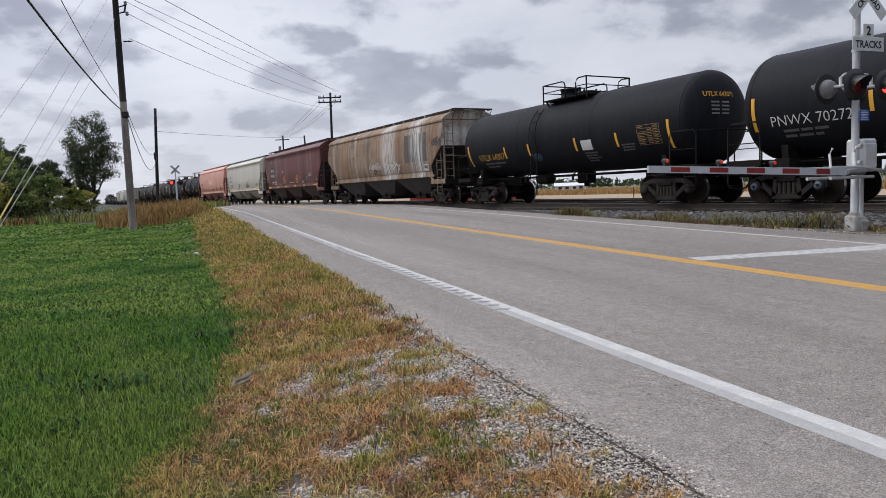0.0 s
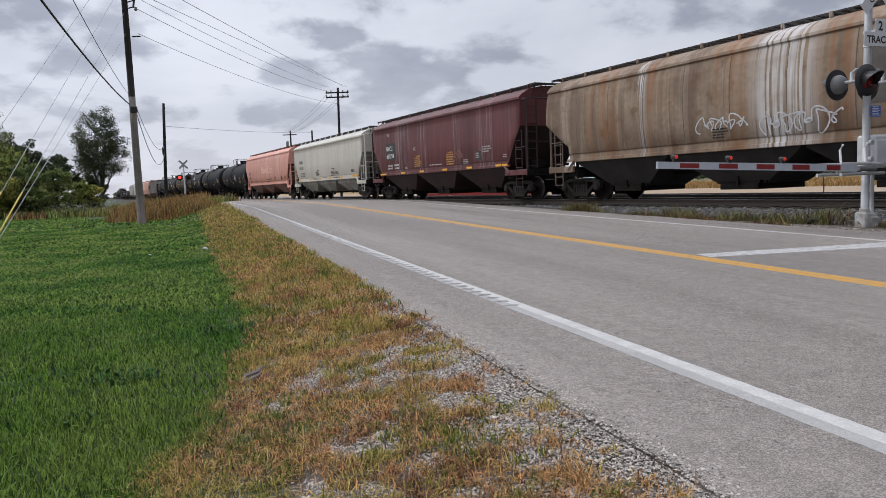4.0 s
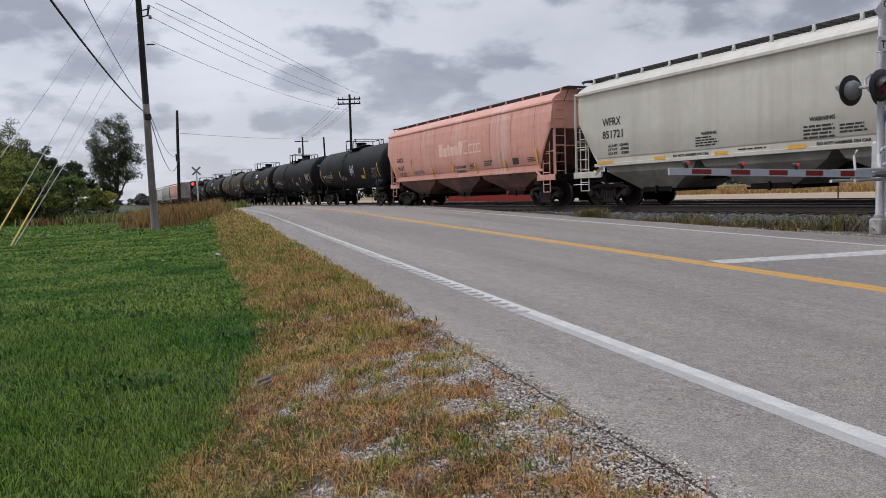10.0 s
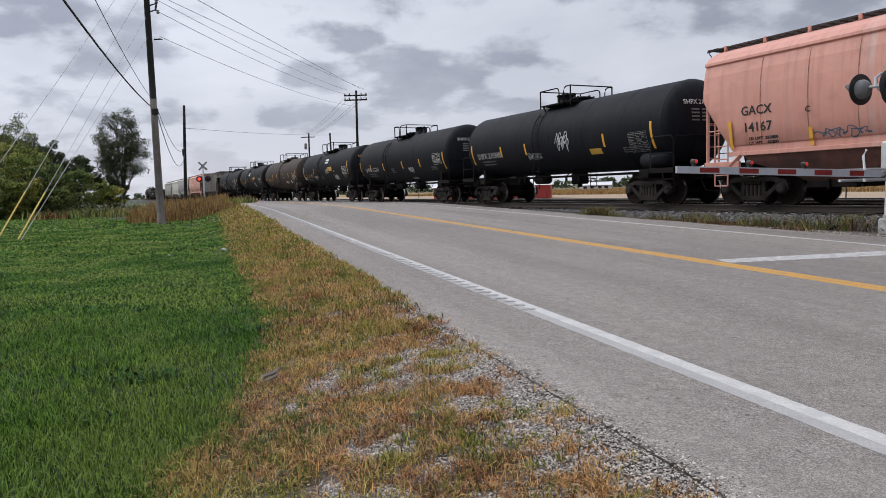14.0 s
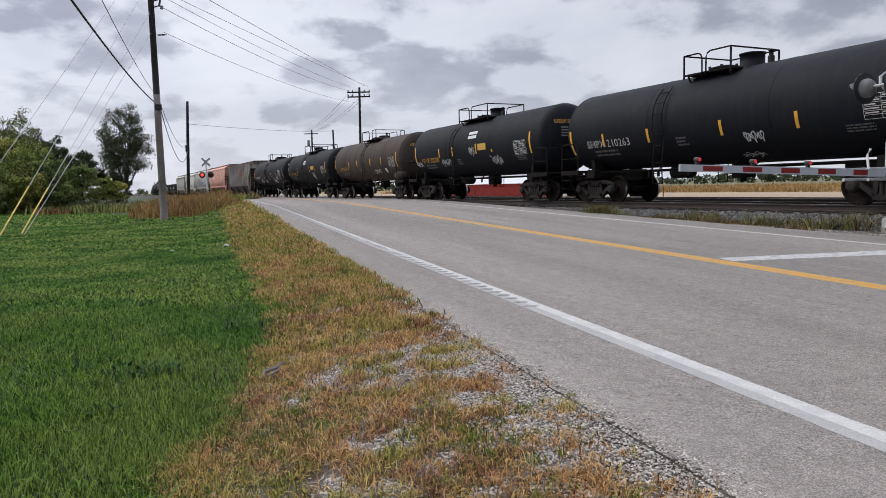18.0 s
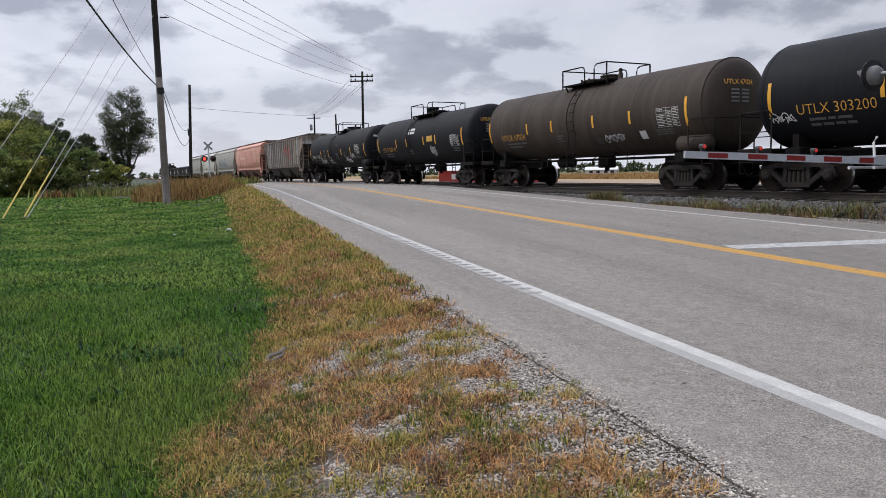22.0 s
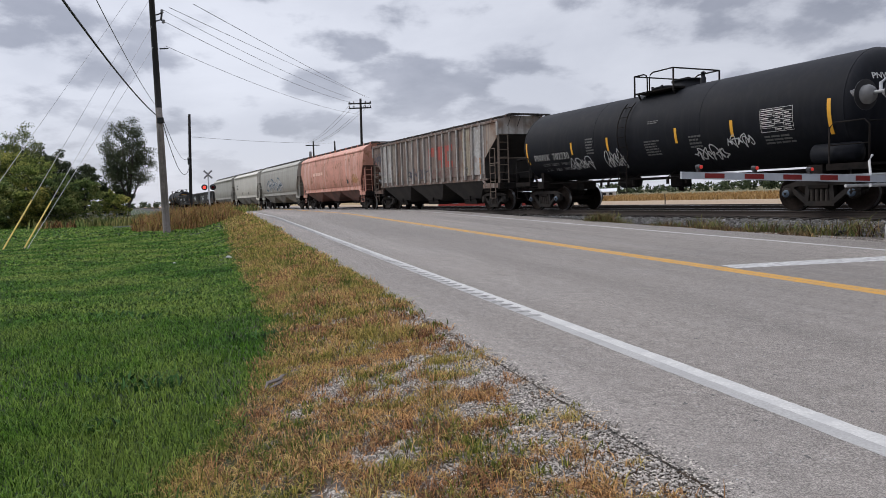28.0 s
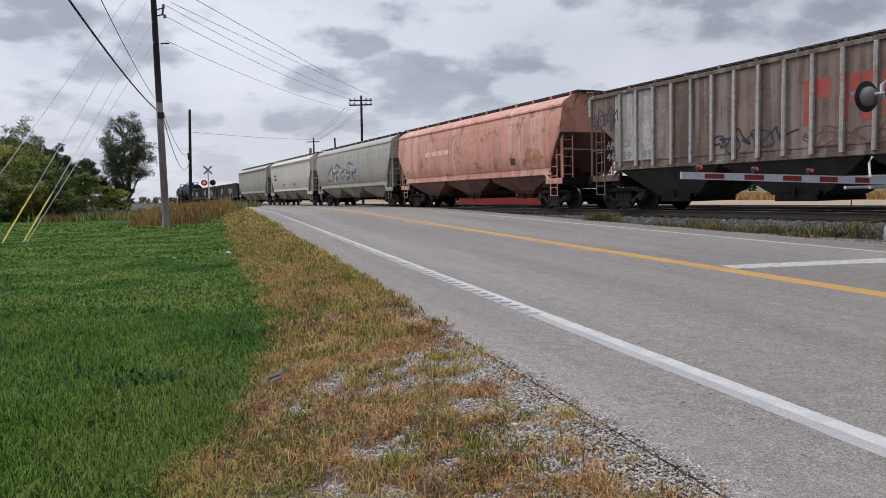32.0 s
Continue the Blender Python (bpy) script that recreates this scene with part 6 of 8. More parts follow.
def pole_at(name, base, top, r0, r1, label, split=0.0):
    """A tapered pole from base to top; the part above split is coloured darker, as if backlit."""
    ob = thing(name, pose(*base), label, "utility pole", "line of utility poles")
    d = Vector(top) - Vector(base)
    bm = bmesh.new()
    cut = split or 1.0
    k = [0, 0.25, 0.5, 0.75, 1.0]
    tube(bm, [Vector((0, 0, -0.4))] + [d * (cut * q) for q in k[1:]], [r0 + (r1 - r0) * cut * q for q in k], 14)
    part("pole", bm, "pole_wood" if split else "pole_dark", ob)
    if split:
        bm = bmesh.new()
        tube(bm, [d * (cut + (1 - cut) * q) for q in k], [r0 + (r1 - r0) * (cut + (1 - cut) * q) for q in k], 14)
        part("upper_pole", bm, "pole_dark", ob, "upper length coloured dark as if backlit by the sky")
    return ob


def wire_between(name, a, b, sag, r, mat, label, n=18):
    a, b = Vector(a), Vector(b)
    bm = bmesh.new()
    tube(bm, [a.lerp(b, i / n) - Vector((0, 0, sag * 4 * (i / n) * (1 - i / n))) for i in range(n + 1)], r, 5)
    ob = part(name, bm, mat)
    tagged(ob, label, "overhead wire", "overhead wires")
    return ob


def make_poles():
    p1 = pole_at("utility_pole", (-14.76, 35.1, 0.1), (-14.68, 34.9, 13.6), 0.19, 0.13, "tall weathered wooden utility pole standing on the lawn", 0.47)
    bm = bmesh.new()
    for z in (10.55, 10.85):
        tube(bm, [(0.05, -0.2, z), (0.55, -0.25, z + 0.1)], 0.03, 6)
    tube(bm, [(0.5, -0.25, 10.6), (0.58, -0.25, 11.0)], 0.05, 8)
    part("insulator_bracket", bm, "cable", p1)
    for x, z in ((0.62, 10.55), (0.58, 11.05)):
        bm = bmesh.new()
        lathe(bm, [(0.03, z - 0.1), (0.09, z - 0.06), (0.05, z), (0.09, z + 0.05), (0.03, z + 0.1)], "z", 10, (x, -0.25, 0))
        part("insulator", bm, "porcelain", p1)
    bm = bmesh.new()
    lathe(bm, [(0.02, 0.15), (0.04, 0.18), (0.03, 0.35), (0.045, 0.4), (0.03, 0.5), (0.015, 0.6)], "x", 10, (0.15, -0.15, 9.25))
    part("strain_insulator", bm, "cable", p1)
    bm = bmesh.new()
    box(bm, -0.02, 0.3, -0.28, -0.16, 5.55, 5.85, 0.02)
    part("cable_clamp", bm, "cable", p1)
    p2 = pole_at("utility_pole", (-25.7, 67.0, 0.2), (-25.25, 67.0, 10.25), 0.17, 0.12, "thin dark wooden pole with a cable box")
    bm = bmesh.new()
    box(bm, 0.1, 0.32, -0.3, -0.12, 5.2, 5.9, 0.03)
    part("cable_box", bm, "cable", p2)
    p3 = pole_at("utility_pole", (-10.25, 78.0, -0.2), (-10.05, 78.0, 12.7), 0.17, 0.12, "dark wooden pole with double crossarms beyond the track")
    for z in (11.85, 12.35):
        bm = bmesh.new()
        box(bm, -1.15, 1.4, -0.2, -0.08, z - 0.07, z + 0.07, 0.01)
        arm = part("crossarm", bm, "pole_dark", p3)
        for x in (-1.05, -0.55, 0.75, 1.3):
            bm = bmesh.new()
            lathe(bm, [(0.03, z + 0.06), (0.07, z + 0.1), (0.07, z + 0.2), (0.03, z + 0.28)], "z", 8, (x, -0.14, 0))
            part("insulator", bm, "porcelain", arm)
    p4 = pole_at("utility_pole", (-25.1, 125.0, -0.3), (-24.95, 125.0, 12.2), 0.18, 0.13, "distant wooden pole with a crossarm")
    bm = bmesh.new()
    box(bm, -1.2, 1.25, -0.2, -0.05, 11.7, 11.85)
    part("crossarm", bm, "pole_dark", p4)
    bm = bmesh.new()
    lathe(bm, [(0.15, 9.6), (0.25, 9.7), (0.25, 10.6), (0.1, 10.7)], "z", 10, (-0.45, -0.2, 0))
    part("transformer", bm, "porcelain", p4)
    pole_at("utility_pole", (-17.6, 105.0, -0.3), (-17.75, 105.0, 10.4), 0.16, 0.12, "short leaning distant pole")
    # line wires to the pole beyond the track, and on to the next
    w = "thin grey overhead line wire"
    wire_between("line_wire", (-14.1, 34.85, 10.65), (-11.1, 77.9, 12.3), 0.45, 0.014, "wire", w)
    wire_between("line_wire", (-14.1, 34.8, 11.2), (-11.0, 77.9, 12.75), 0.35, 0.012, "wire", w)
    wire_between("line_wire", (-11.88, 30.0, 9.95), (-9.0, 77.9, 12.75), 0.1, 0.012, "wire", w)
    wire_between("line_wire", (-9.02, 25.0, 8.62), (-9.4, 77.9, 12.8), 0.05, 0.012, "wire", w)
    wire_between("line_wire", (-14.1, 34.8, 9.45), (-9.9, 77.9, 10.9), 0.55, 0.012, "wire", w)
    for dx in (-1.05, -0.5, 0.75, 1.25):
        wire_between("line_wire", (-10.1 + dx, 78, 12.2), (-24.95 + dx * 0.9, 125, 12.0), 0.5, 0.016, "wire", w)
    wire_between("line_wire", (-25.28, 67, 8.1), (-17.75, 105, 10.1), 0.2, 0.016, "wire", w)
    # cables toward the viewer's side
    wire_between("phone_cable", (-14.85, 34.9, 6.1), (-2.4, -1.2, 6.2), 0.55, 0.027, "cable", "thick black overhead cable")
    wire_between("line_wire", (-14.85, 34.9, 6.6), (-1.6, -1.2, 6.6), 0.55, 0.011, "wire", w)
    wire_between("phone_cable", (-14.6, 34.95, 5.95), (-25.45, 67, 5.6), 1.9, 0.02, "cable", "black cable hanging slack between poles")
    wire_between("phone_cable", (-14.6, 34.95, 6.2), (-25.45, 67, 6.2), 1.1, 0.014, "cable", "black cable hanging slack between poles")
    # guys with yellow guards
    for k, (top, foot) in enumerate((((-14.75, 34.95, 13.2), (-16.9, 22.6, 0.1)), ((-14.72, 34.95, 11.9), (-15.62, 23.4, 0.1)), ((-14.72, 34.9, 10.5), (-15.28, 24.05, 0.1)), ((-14.72, 34.9, 9.5), (-15.25, 24.2, 0.1)))):
        a, b = Vector(top), Vector(foot)
        g = thing("guy_wire", pose(*foot), "taut steel guy wire with a yellow guard at its foot", "guy wire", "guys of the utility pole")
        bm = bmesh.new()
        tube(bm, [(a - b), Vector((0, 0, 0))], 0.010, 5)
        part("strand", bm, "guy_strand", g)
        if k < 3:
            bm = bmesh.new()
            d = (a - b).normalized()
            tube(bm, [d * 0.15, d * 2.5], 0.025, 8)
            part("guard", bm, "guy_yellow", g, "bright yellow plastic guard")
        bm = bmesh.new()
        tube(bm, [Vector((0, 0, -0.2)), (a - b).normalized() * 0.3], 0.014, 5)
        part("anchor_rod", bm, "wire", g)


# ---------------------------------------------------------------- crossing signals
M["signal_grey"] = material("aluminium_paint", (0.40, 0.41, 0.42), 0.5, 0.3, grain=0.1, scale=8, color2=(0.26, 0.26, 0.26), blotch=0.4, blotch_scale=3)
M["signal_white"] = material("pale_aluminium_paint", (0.55, 0.56, 0.57), 0.55, 0.1, grain=0.1, scale=8, color2=(0.36, 0.36, 0.35), blotch=0.5, blotch_scale=4)
M["signal_cast"] = material("cast_base_paint", (0.42, 0.42, 0.41), 0.7, grain=0.2, scale=14, color2=(0.16, 0.13, 0.10), blotch=0.6, blotch_scale=7, bump=0.5, bump_scale=30)
M["signal_black"] = material("signal_black_paint", (0.018, 0.018, 0.02), 0.5, grain=0.15, scale=6)
M["sign_white"] = material("reflective_white", (0.56, 0.57, 0.58), 0.5, grain=0.05, scale=5, color2=(0.42, 0.42, 0.42), blotch=0.3, blotch_scale=4)
# sign white greyed down: the far crossbuck's backlit shade is in the colour
M["sign_old"] = material("shaded_sign_white", (0.30, 0.30, 0.31), 0.6, grain=0.15, scale=5)
M["sign_blue"] = material("sign_blue", (0.02, 0.10, 0.42), 0.5, grain=0.05)
M["gate_red"] = material("reflective_red", (0.19, 0.014, 0.012), 0.5, grain=0.1, scale=8)
M["gate_white"] = material("reflective_gate_white", (0.40, 0.43, 0.47), 0.45, grain=0.06, scale=8)
M["lens_dark"] = material("unlit_red_lens", (0.12, 0.01, 0.01), 0.25)
M["lens_lit"] = material("lit_red_lens", (0.5, 0.02, 0.015), 0.3, emit=(1.0, 0.05, 0.035, 2.2))
M["arm_lens"] = material("dim_red_arm_lens", (0.34, 0.02, 0.015), 0.4, emit=(1.0, 0.05, 0.03, 0.25))
M["lamp_grey"] = material("lamp_housing", (0.16, 0.16, 0.16), 0.55, grain=0.15, scale=10)


def flat_text(parent, s, size, mat, m, bold=0.008, squeeze=1.0, name="lettering"):
    """Flat writing centred at the pose m, facing along its local z."""
    v, f = text_mesh(s, size, bold)
    w, h = v[:, 0].max() + v[:, 0].min(), size * 0.7
    ob = new(name, mesh_from(name, [tuple(m @ Vector(((a - w / 2) * squeeze, b - h / 2, 0))) for a, b, _ in v], f, mat))
    ob.parent = parent
    return ob


def lamp_unit(parent, at, ahead, lit, scale=1.0):
    """A flashing-light unit: black disc, lens, hood and rounded back. ahead: +1 or -1 along local y."""
    x, y, z = at
    a = ahead
    bm = bmesh.new()
    lathe(bm, [(0.305 * scale, y), (0.305 * scale, y + a * 0.012), (0.16 * scale, y + a * 0.014)], "y", 32, (x, 0, z))
    disc = part("backboard", bm, "signal_black", parent)
    bm = bmesh.new()
    lathe(bm, [(0.155 * scale, y + a * 0.016), (0.155 * scale, y + a * 0.03), (0.10 * scale, y + a * 0.055), (0.01, y + a * 0.065)], "y", 24, (x, 0, z))
    part("lens", bm, "lens_lit" if lit else "lens_dark", disc)
    bm = bmesh.new()
    n = 14
    pa, pb = [], []
    for k in range(n + 1):
        t = radians(-25 + 230 * k / n)
        c, s_ = math.cos(t), math.sin(t)
        pa.append(bm.verts.new((x + 0.17 * scale * c, y + a * 0.014, z + 0.17 * scale * s_)))
        pb.append(bm.verts.new((x + 0.165 * scale * c, y + a * (0.12 + 0.2 * max(0, s_)) * scale, z + 0.165 * scale * s_ - 0.03 * scale)))
    for k in range(n):
        bm.faces.new((pa[k], pa[k + 1], pb[k + 1], pb[k]))
    part("hood", bm, "signal_black", disc)
    bm = bmesh.new()
    lathe(bm, [(0.19 * scale, y - a * 0.002), (0.19 * scale, y - a * 0.06), (0.15 * scale, y - a * 0.13), (0.07 * scale, y - a * 0.18), (0.005, y - a * 0.19)], "y", 22, (x, 0, z))
    part("lamp_housing", bm, "lamp_grey", disc)


def crossbuck(parent, zc, y, length, width, text=True, mat="sign_white"):
    for k, (ang, words) in enumerate(((45, "CROSSING"), (-45, "RAIL  ROAD"))):
        bm = bmesh.new()
        box(bm, -length / 2, length / 2, -0.004 - 0.008 * k, 0.004 - 0.008 * k, -width / 2, width / 2, 0.002)
        bmesh.ops.rotate(bm, verts=bm.verts, matrix=Matrix.Rotation(radians(-ang), 3, "Y"))
        bmesh.ops.translate(bm, verts=bm.verts, vec=(0, y, zc))
        bl = part("blade", bm, mat, parent, "white crossbuck blade")
        if text:
            m = Matrix.Translation((0, y - 0.006 - 0.008 * k, zc)) @ Matrix.Rotation(radians(-ang), 4, "Y") @ Matrix.Rotation(radians(90), 4, "X")
            flat_text(bl, words, 0.17, "text_black", m, 0.006, 0.92 if k == 0 else 0.9)


def make_near_signal():
    """Mast with crossbuck, two pairs of lamps and the lowered gate. Local x across the road, -y toward oncoming traffic."""
    bx, by, bz = 8.69, 13.75, 0.40
    rz = math.degrees(math.atan2(RN.y, RN.x))
    s = thing("crossing_signal", pose(bx, by, bz, 0, 0, rz), "grey railroad crossing signal mast with crossbuck, lamps and lowered gate", "crossing signal", "crossing signals")
    bm = bmesh.new()
    box(bm, -0.13, 0.02, -0.14, 0.14, -0.3, 0.25, 0.03)
    box(bm, -0.02, 0.26, -0.16, 0.16, -0.3, 0.17, 0.045)
    box(bm, 0.03, 0.22, -0.12, 0.13, 0.14, 0.23, 0.03)
    lathe(bm, [(0.11, 0.14), (0.10, 0.26), (0.085, 0.32)], "z", 10)
    bmesh.ops.subdivide_edges(bm, edges=bm.edges[:], cuts=2, use_grid_fill=True)
    for v in bm.verts:
        v.co += Vector(noise.noise_vector(v.co * 9)) * 0.02
    part("cast_base", bm, "signal_cast", s, "whitewashed cast base, weathered")
    bm = bmesh.new()
    lathe(bm, [(0.075, 0.2), (0.072, 2.5), (0.07, 4.95), (0.03, 5.0)], "z", 18)
    part("mast", bm, "signal_grey", s)
    bm = bmesh.new()
    tube(bm, [(0.19, 0.0, 0.1), (0.19, 0.0, 0.6), (0.185, 0.0, 1.2)], 0.04, 10)
    part("conduit", bm, "signal_grey", s)
    crossbuck(s, 4.56, -0.24, 1.22, 0.23)
    for z in (4.56, 3.78, 3.52):
        bm = bmesh.new()
        box(bm, -0.03, 0.03, -0.24, -0.05, z - 0.02, z + 0.02)
        lathe(bm, [(0.085, z - 0.025), (0.085, z + 0.025)], "z", 12)
        part("sign_bracket", bm, "signal_grey", s)
    # number-of-tracks sign: small square over a wide plate
    bm = bmesh.new()
    box(bm, -0.42, 0.42, -0.26, -0.25, 3.46, 3.73, 0.003)
    box(bm, -0.14, 0.14, -0.26, -0.25, 3.73, 3.98, 0.003)
    sign = part("tracks_sign", bm, "sign_white", s, "white sign reading 2 TRACKS")
    face = lambda x, z: Matrix.Translation((x, -0.2635, z)) @ Matrix.Rotation(radians(90), 4, "X")
    flat_text(sign, "TRACKS", 0.19, "text_black", face(0, 3.59), 0.006, 1.0)
    flat_text(sign, "2", 0.24, "text_black", face(0, 3.85), 0.008)
    # lamps on a crossarm
    bm = bmesh.new()
    tube(bm, [(-0.42, 0, 2.98), (-0.3, 0, 3.06), (0.3, 0, 3.06), (0.42, 0, 2.98)], 0.025, 8)
    for q in (-1, 1):
        tube(bm, [(q * 0.42, -0.22, 2.82), (q * 0.42, 0.22, 2.82)], 0.032, 8)
        tube(bm, [(q * 0.42, 0, 2.8), (q * 0.42, 0, 3.0)], 0.03, 8)
    lathe(bm, [(0.10, 2.98), (0.10, 3.12)], "z", 12)
    part("lamp_crossarm", bm, "signal_grey", s)
    for q in (-1, 1):
        lamp_unit(s, (q * 0.42, -0.32, 2.80), -1, q > 0)
        lamp_unit(s, (q * 0.42, 0.32, 2.80), 1, q < 0)
    # blue notice plate with small print
    bm = bmesh.new()
    box(bm, -0.02, 0.24, -0.115, -0.105, 2.13, 2.35, 0.004)
    plate = part("notice_plate", bm, "sign_blue", s, "blue emergency notice plate")
    rows = []
    for i in range(6):
        rows.append((0.0 + 0.01 * (i % 2), 0.21 - 0.02 * (i % 3), 2.155 + i * 0.032, 2.17 + i * 0.032))
    vs, fs = [], []
    for x0, x1, z0, z1 in rows:
        b = len(vs)
        vs += [(x0, -0.118, z0), (x1, -0.118, z0), (x1, -0.118, z1), (x0, -0.118, z1)]
        fs.append((b, b + 1, b + 2, b + 3))
    share("small_print", mesh_from("small_print", vs, fs, "text_white"), plate)
    # gate mechanism: box, counterweight arms and the arm across the lane
    bm = bmesh.new()
    box(bm, 0.02, 0.42, -0.16, 0.24, 1.12, 1.78, 0.04)
    box(bm, 0.05, 0.38, -0.19, -0.15, 1.2, 1.68, 0.02)
    part("gate_mechanism", bm, "signal_white", s, "grey gate motor box")
    for y in (-0.24, 0.3):
        bm = bmesh.new()
        tube(bm, [(-0.95, y, 1.22), (-0.1, y, 1.22), (0.5, y, 1.12), (0.62, y, 1.3), (0.6, y, 1.7)], 0.035, 6)
        tube(bm, [(-0.95, y, 1.02), (0.2, y, 1.02)], 0.035, 6)
        tube(bm, [(-0.3, y, 1.2), (-0.34, y, 1.5), (-0.26, y, 1.62)], 0.025, 6)
        part("support_arm", bm, "signal_white", s)
    bm = bmesh.new()
    prof = []
    for i in range(10):
        prof += [(0.035, -0.38 + i * 0.045), (0.06, -0.36 + i * 0.045)]
    lathe(bm, prof, "x", 10, (-0.1, -0.24, 1.12))
    part("gate_spring", bm, "lamp_grey", s)
    for z in (1.3, 1.62):
        bm = bmesh.new()
        lathe(bm, [(0.05, -0.27), (0.05, -0.2)], "y", 8, (-0.16, 0, z))
        part("pivot_bolt", bm, "signal_grey", s)
    # arm: slightly rising toward its tip, in red and white fields
    tip, root = -5.2, -0.75
    zof = lambda x: 1.14 + 0.165 * (root - x) / 4.4
    edges = [tip, -4.74, -4.33, -3.90, -3.48, -3.05, -2.63, -2.20, -1.78, -1.35, -1.0, root + 0.2]
    for i, (a, b) in enumerate(zip(edges, edges[1:])):
        bm = bmesh.new()
        h = 0.05 + 0.012 * (a - tip) / 4.5
        vs = [bm.verts.new((x, y, zof(x) + dz)) for x in (a, b) for y in (-0.27, -0.22) for dz in (-h - 0.01, h + 0.01)]
        for f in ((0, 1, 3, 2), (4, 6, 7, 5), (0, 4, 5, 1), (2, 3, 7, 6), (0, 2, 6, 4), (1, 5, 7, 3)):
            bm.faces.new([vs[k] for k in f])
        field = part("arm_field", bm, "gate_white", s, "white reflective length of the gate arm")
        if i % 2:
            bm = bmesh.new()
            vs = [bm.verts.new((x, y, zof(x) + dz)) for x in (a, b) for y in (-0.274, -0.2705) for dz in (-h * 0.8, h * 0.8)]
            for f in ((0, 1, 3, 2), (4, 6, 7, 5), (0, 4, 5, 1), (2, 3, 7, 6), (0, 2, 6, 4), (1, 5, 7, 3)):
                bm.faces.new([vs[k] for k in f])
            part("red_sheeting", bm, "gate_red", field, "red reflective sheet on the gate arm")
    for x in (-4.84, -3.66, -2.42):
        bm = bmesh.new()
        z = zof(x) + 0.06
        box(bm, x - 0.03, x + 0.03, -0.27, -0.22, z, z + 0.05)
        lathe(bm, [(0.04, -0.30), (0.046, -0.20)], "y", 14, (x, 0, z + 0.085))
        lamp = part("arm_lamp", bm, "signal_black", s)
        bm = bmesh.new()
        lathe(bm, [(0.034, -0.302), (0.028, -0.315), (0.01, -0.322)], "y", 14, (x, 0, z + 0.085))
        part("lens", bm, "arm_lens", lamp, "dim glowing red lens")


def make_far_signal():
    rz = math.degrees(math.atan2(RN.y, RN.x))
    s = thing("crossing_signal", pose(-24.15, 68.0, 0.35, 0, 0, rz), "distant crossing signal mast with crossbuck and one lit red lamp", "crossing signal", "crossing signals")
    bm = bmesh.new()
    lathe(bm, [(0.16, -0.3), (0.16, 0.2), (0.08, 0.3), (0.07, 4.3)], "z", 12)
    part("mast", bm, "signal_grey", s)
    crossbuck(s, 4.1, -0.12, 1.08, 0.17, text=False, mat="sign_old")
    bm = bmesh.new()
    tube(bm, [(-0.45, 0, 2.9), (0.45, 0, 2.9)], 0.03, 6)
    part("lamp_crossarm", bm, "signal_grey", s)
    for q in (-1, 1):
        lamp_unit(s, (q * 0.4, -0.1, 2.85), -1, q < 0, 0.95)


# ---------------------------------------------------------------- beyond the track
M["barn_red"] = material("red_siding", (0.33, 0.04, 0.032), 0.7, grain=0.12, scale=3, streak=0.3, streak_color=(0.30, 0.04, 0.03), streak_scale=(8, 8, 0.3))
M["roof_white"] = material("white_metal_roof", (0.66, 0.67, 0.68), 0.4, 0.2, grain=0.06)
M["glass_dark"] = material("window_glass", (0.02, 0.025, 0.03), 0.1)


def make_shed(at, rz, w, d, h, roof, label):
    b = thing("shed", pose(*at, 0, 0, rz), label, "farm shed", "sheds beyond the track")
    bm = bmesh.new()
    box(bm, -w / 2, w / 2, -d / 2, d / 2, -0.3, h)
    part("wall", bm, "barn_red", b)
    bm = bmesh.new()
    o = 0.25
    vs = [bm.verts.new(c) for c in ((-w / 2 - o, -d / 2 - o, h - 0.05), (w / 2 + o, -d / 2 - o, h - 0.05), (w / 2 + o, 0, h + roof), (-w / 2 - o, 0, h + roof), (w / 2 + o, d / 2 + o, h - 0.05), (-w / 2 - o, d / 2 + o, h - 0.05))]
    bm.faces.new((vs[0], vs[1], vs[2], vs[3])), bm.faces.new((vs[3], vs[2], vs[4], vs[5]))
    bm.faces.new((vs[0], vs[3], vs[5])), bm.faces.new((vs[1], vs[4], vs[2])), bm.faces.new((vs[0], vs[5], vs[4], vs[1]))
    part("roof", bm, "roof_white", b, "white metal roof")
    for x in (-w / 2 + 2.0,):
        bm = bmesh.new()
        box(bm, x - 0.45, x + 0.45, -d / 2 - 0.04, -d / 2 + 0.02, h * 0.45, h * 0.78)
        part("window", bm, "roof_white", b, "pale closed window")
    for k in range(int(w / 1.2)):
        bm = bmesh.new()
        x = -w / 2 + 0.6 + 1.2 * k
        box(bm, x - 0.05, x + 0.05, -d / 2 - 0.03, -d / 2 - 0.002, -0.3, h - 0.06)
        part("siding_batten", bm, "barn_red", b)


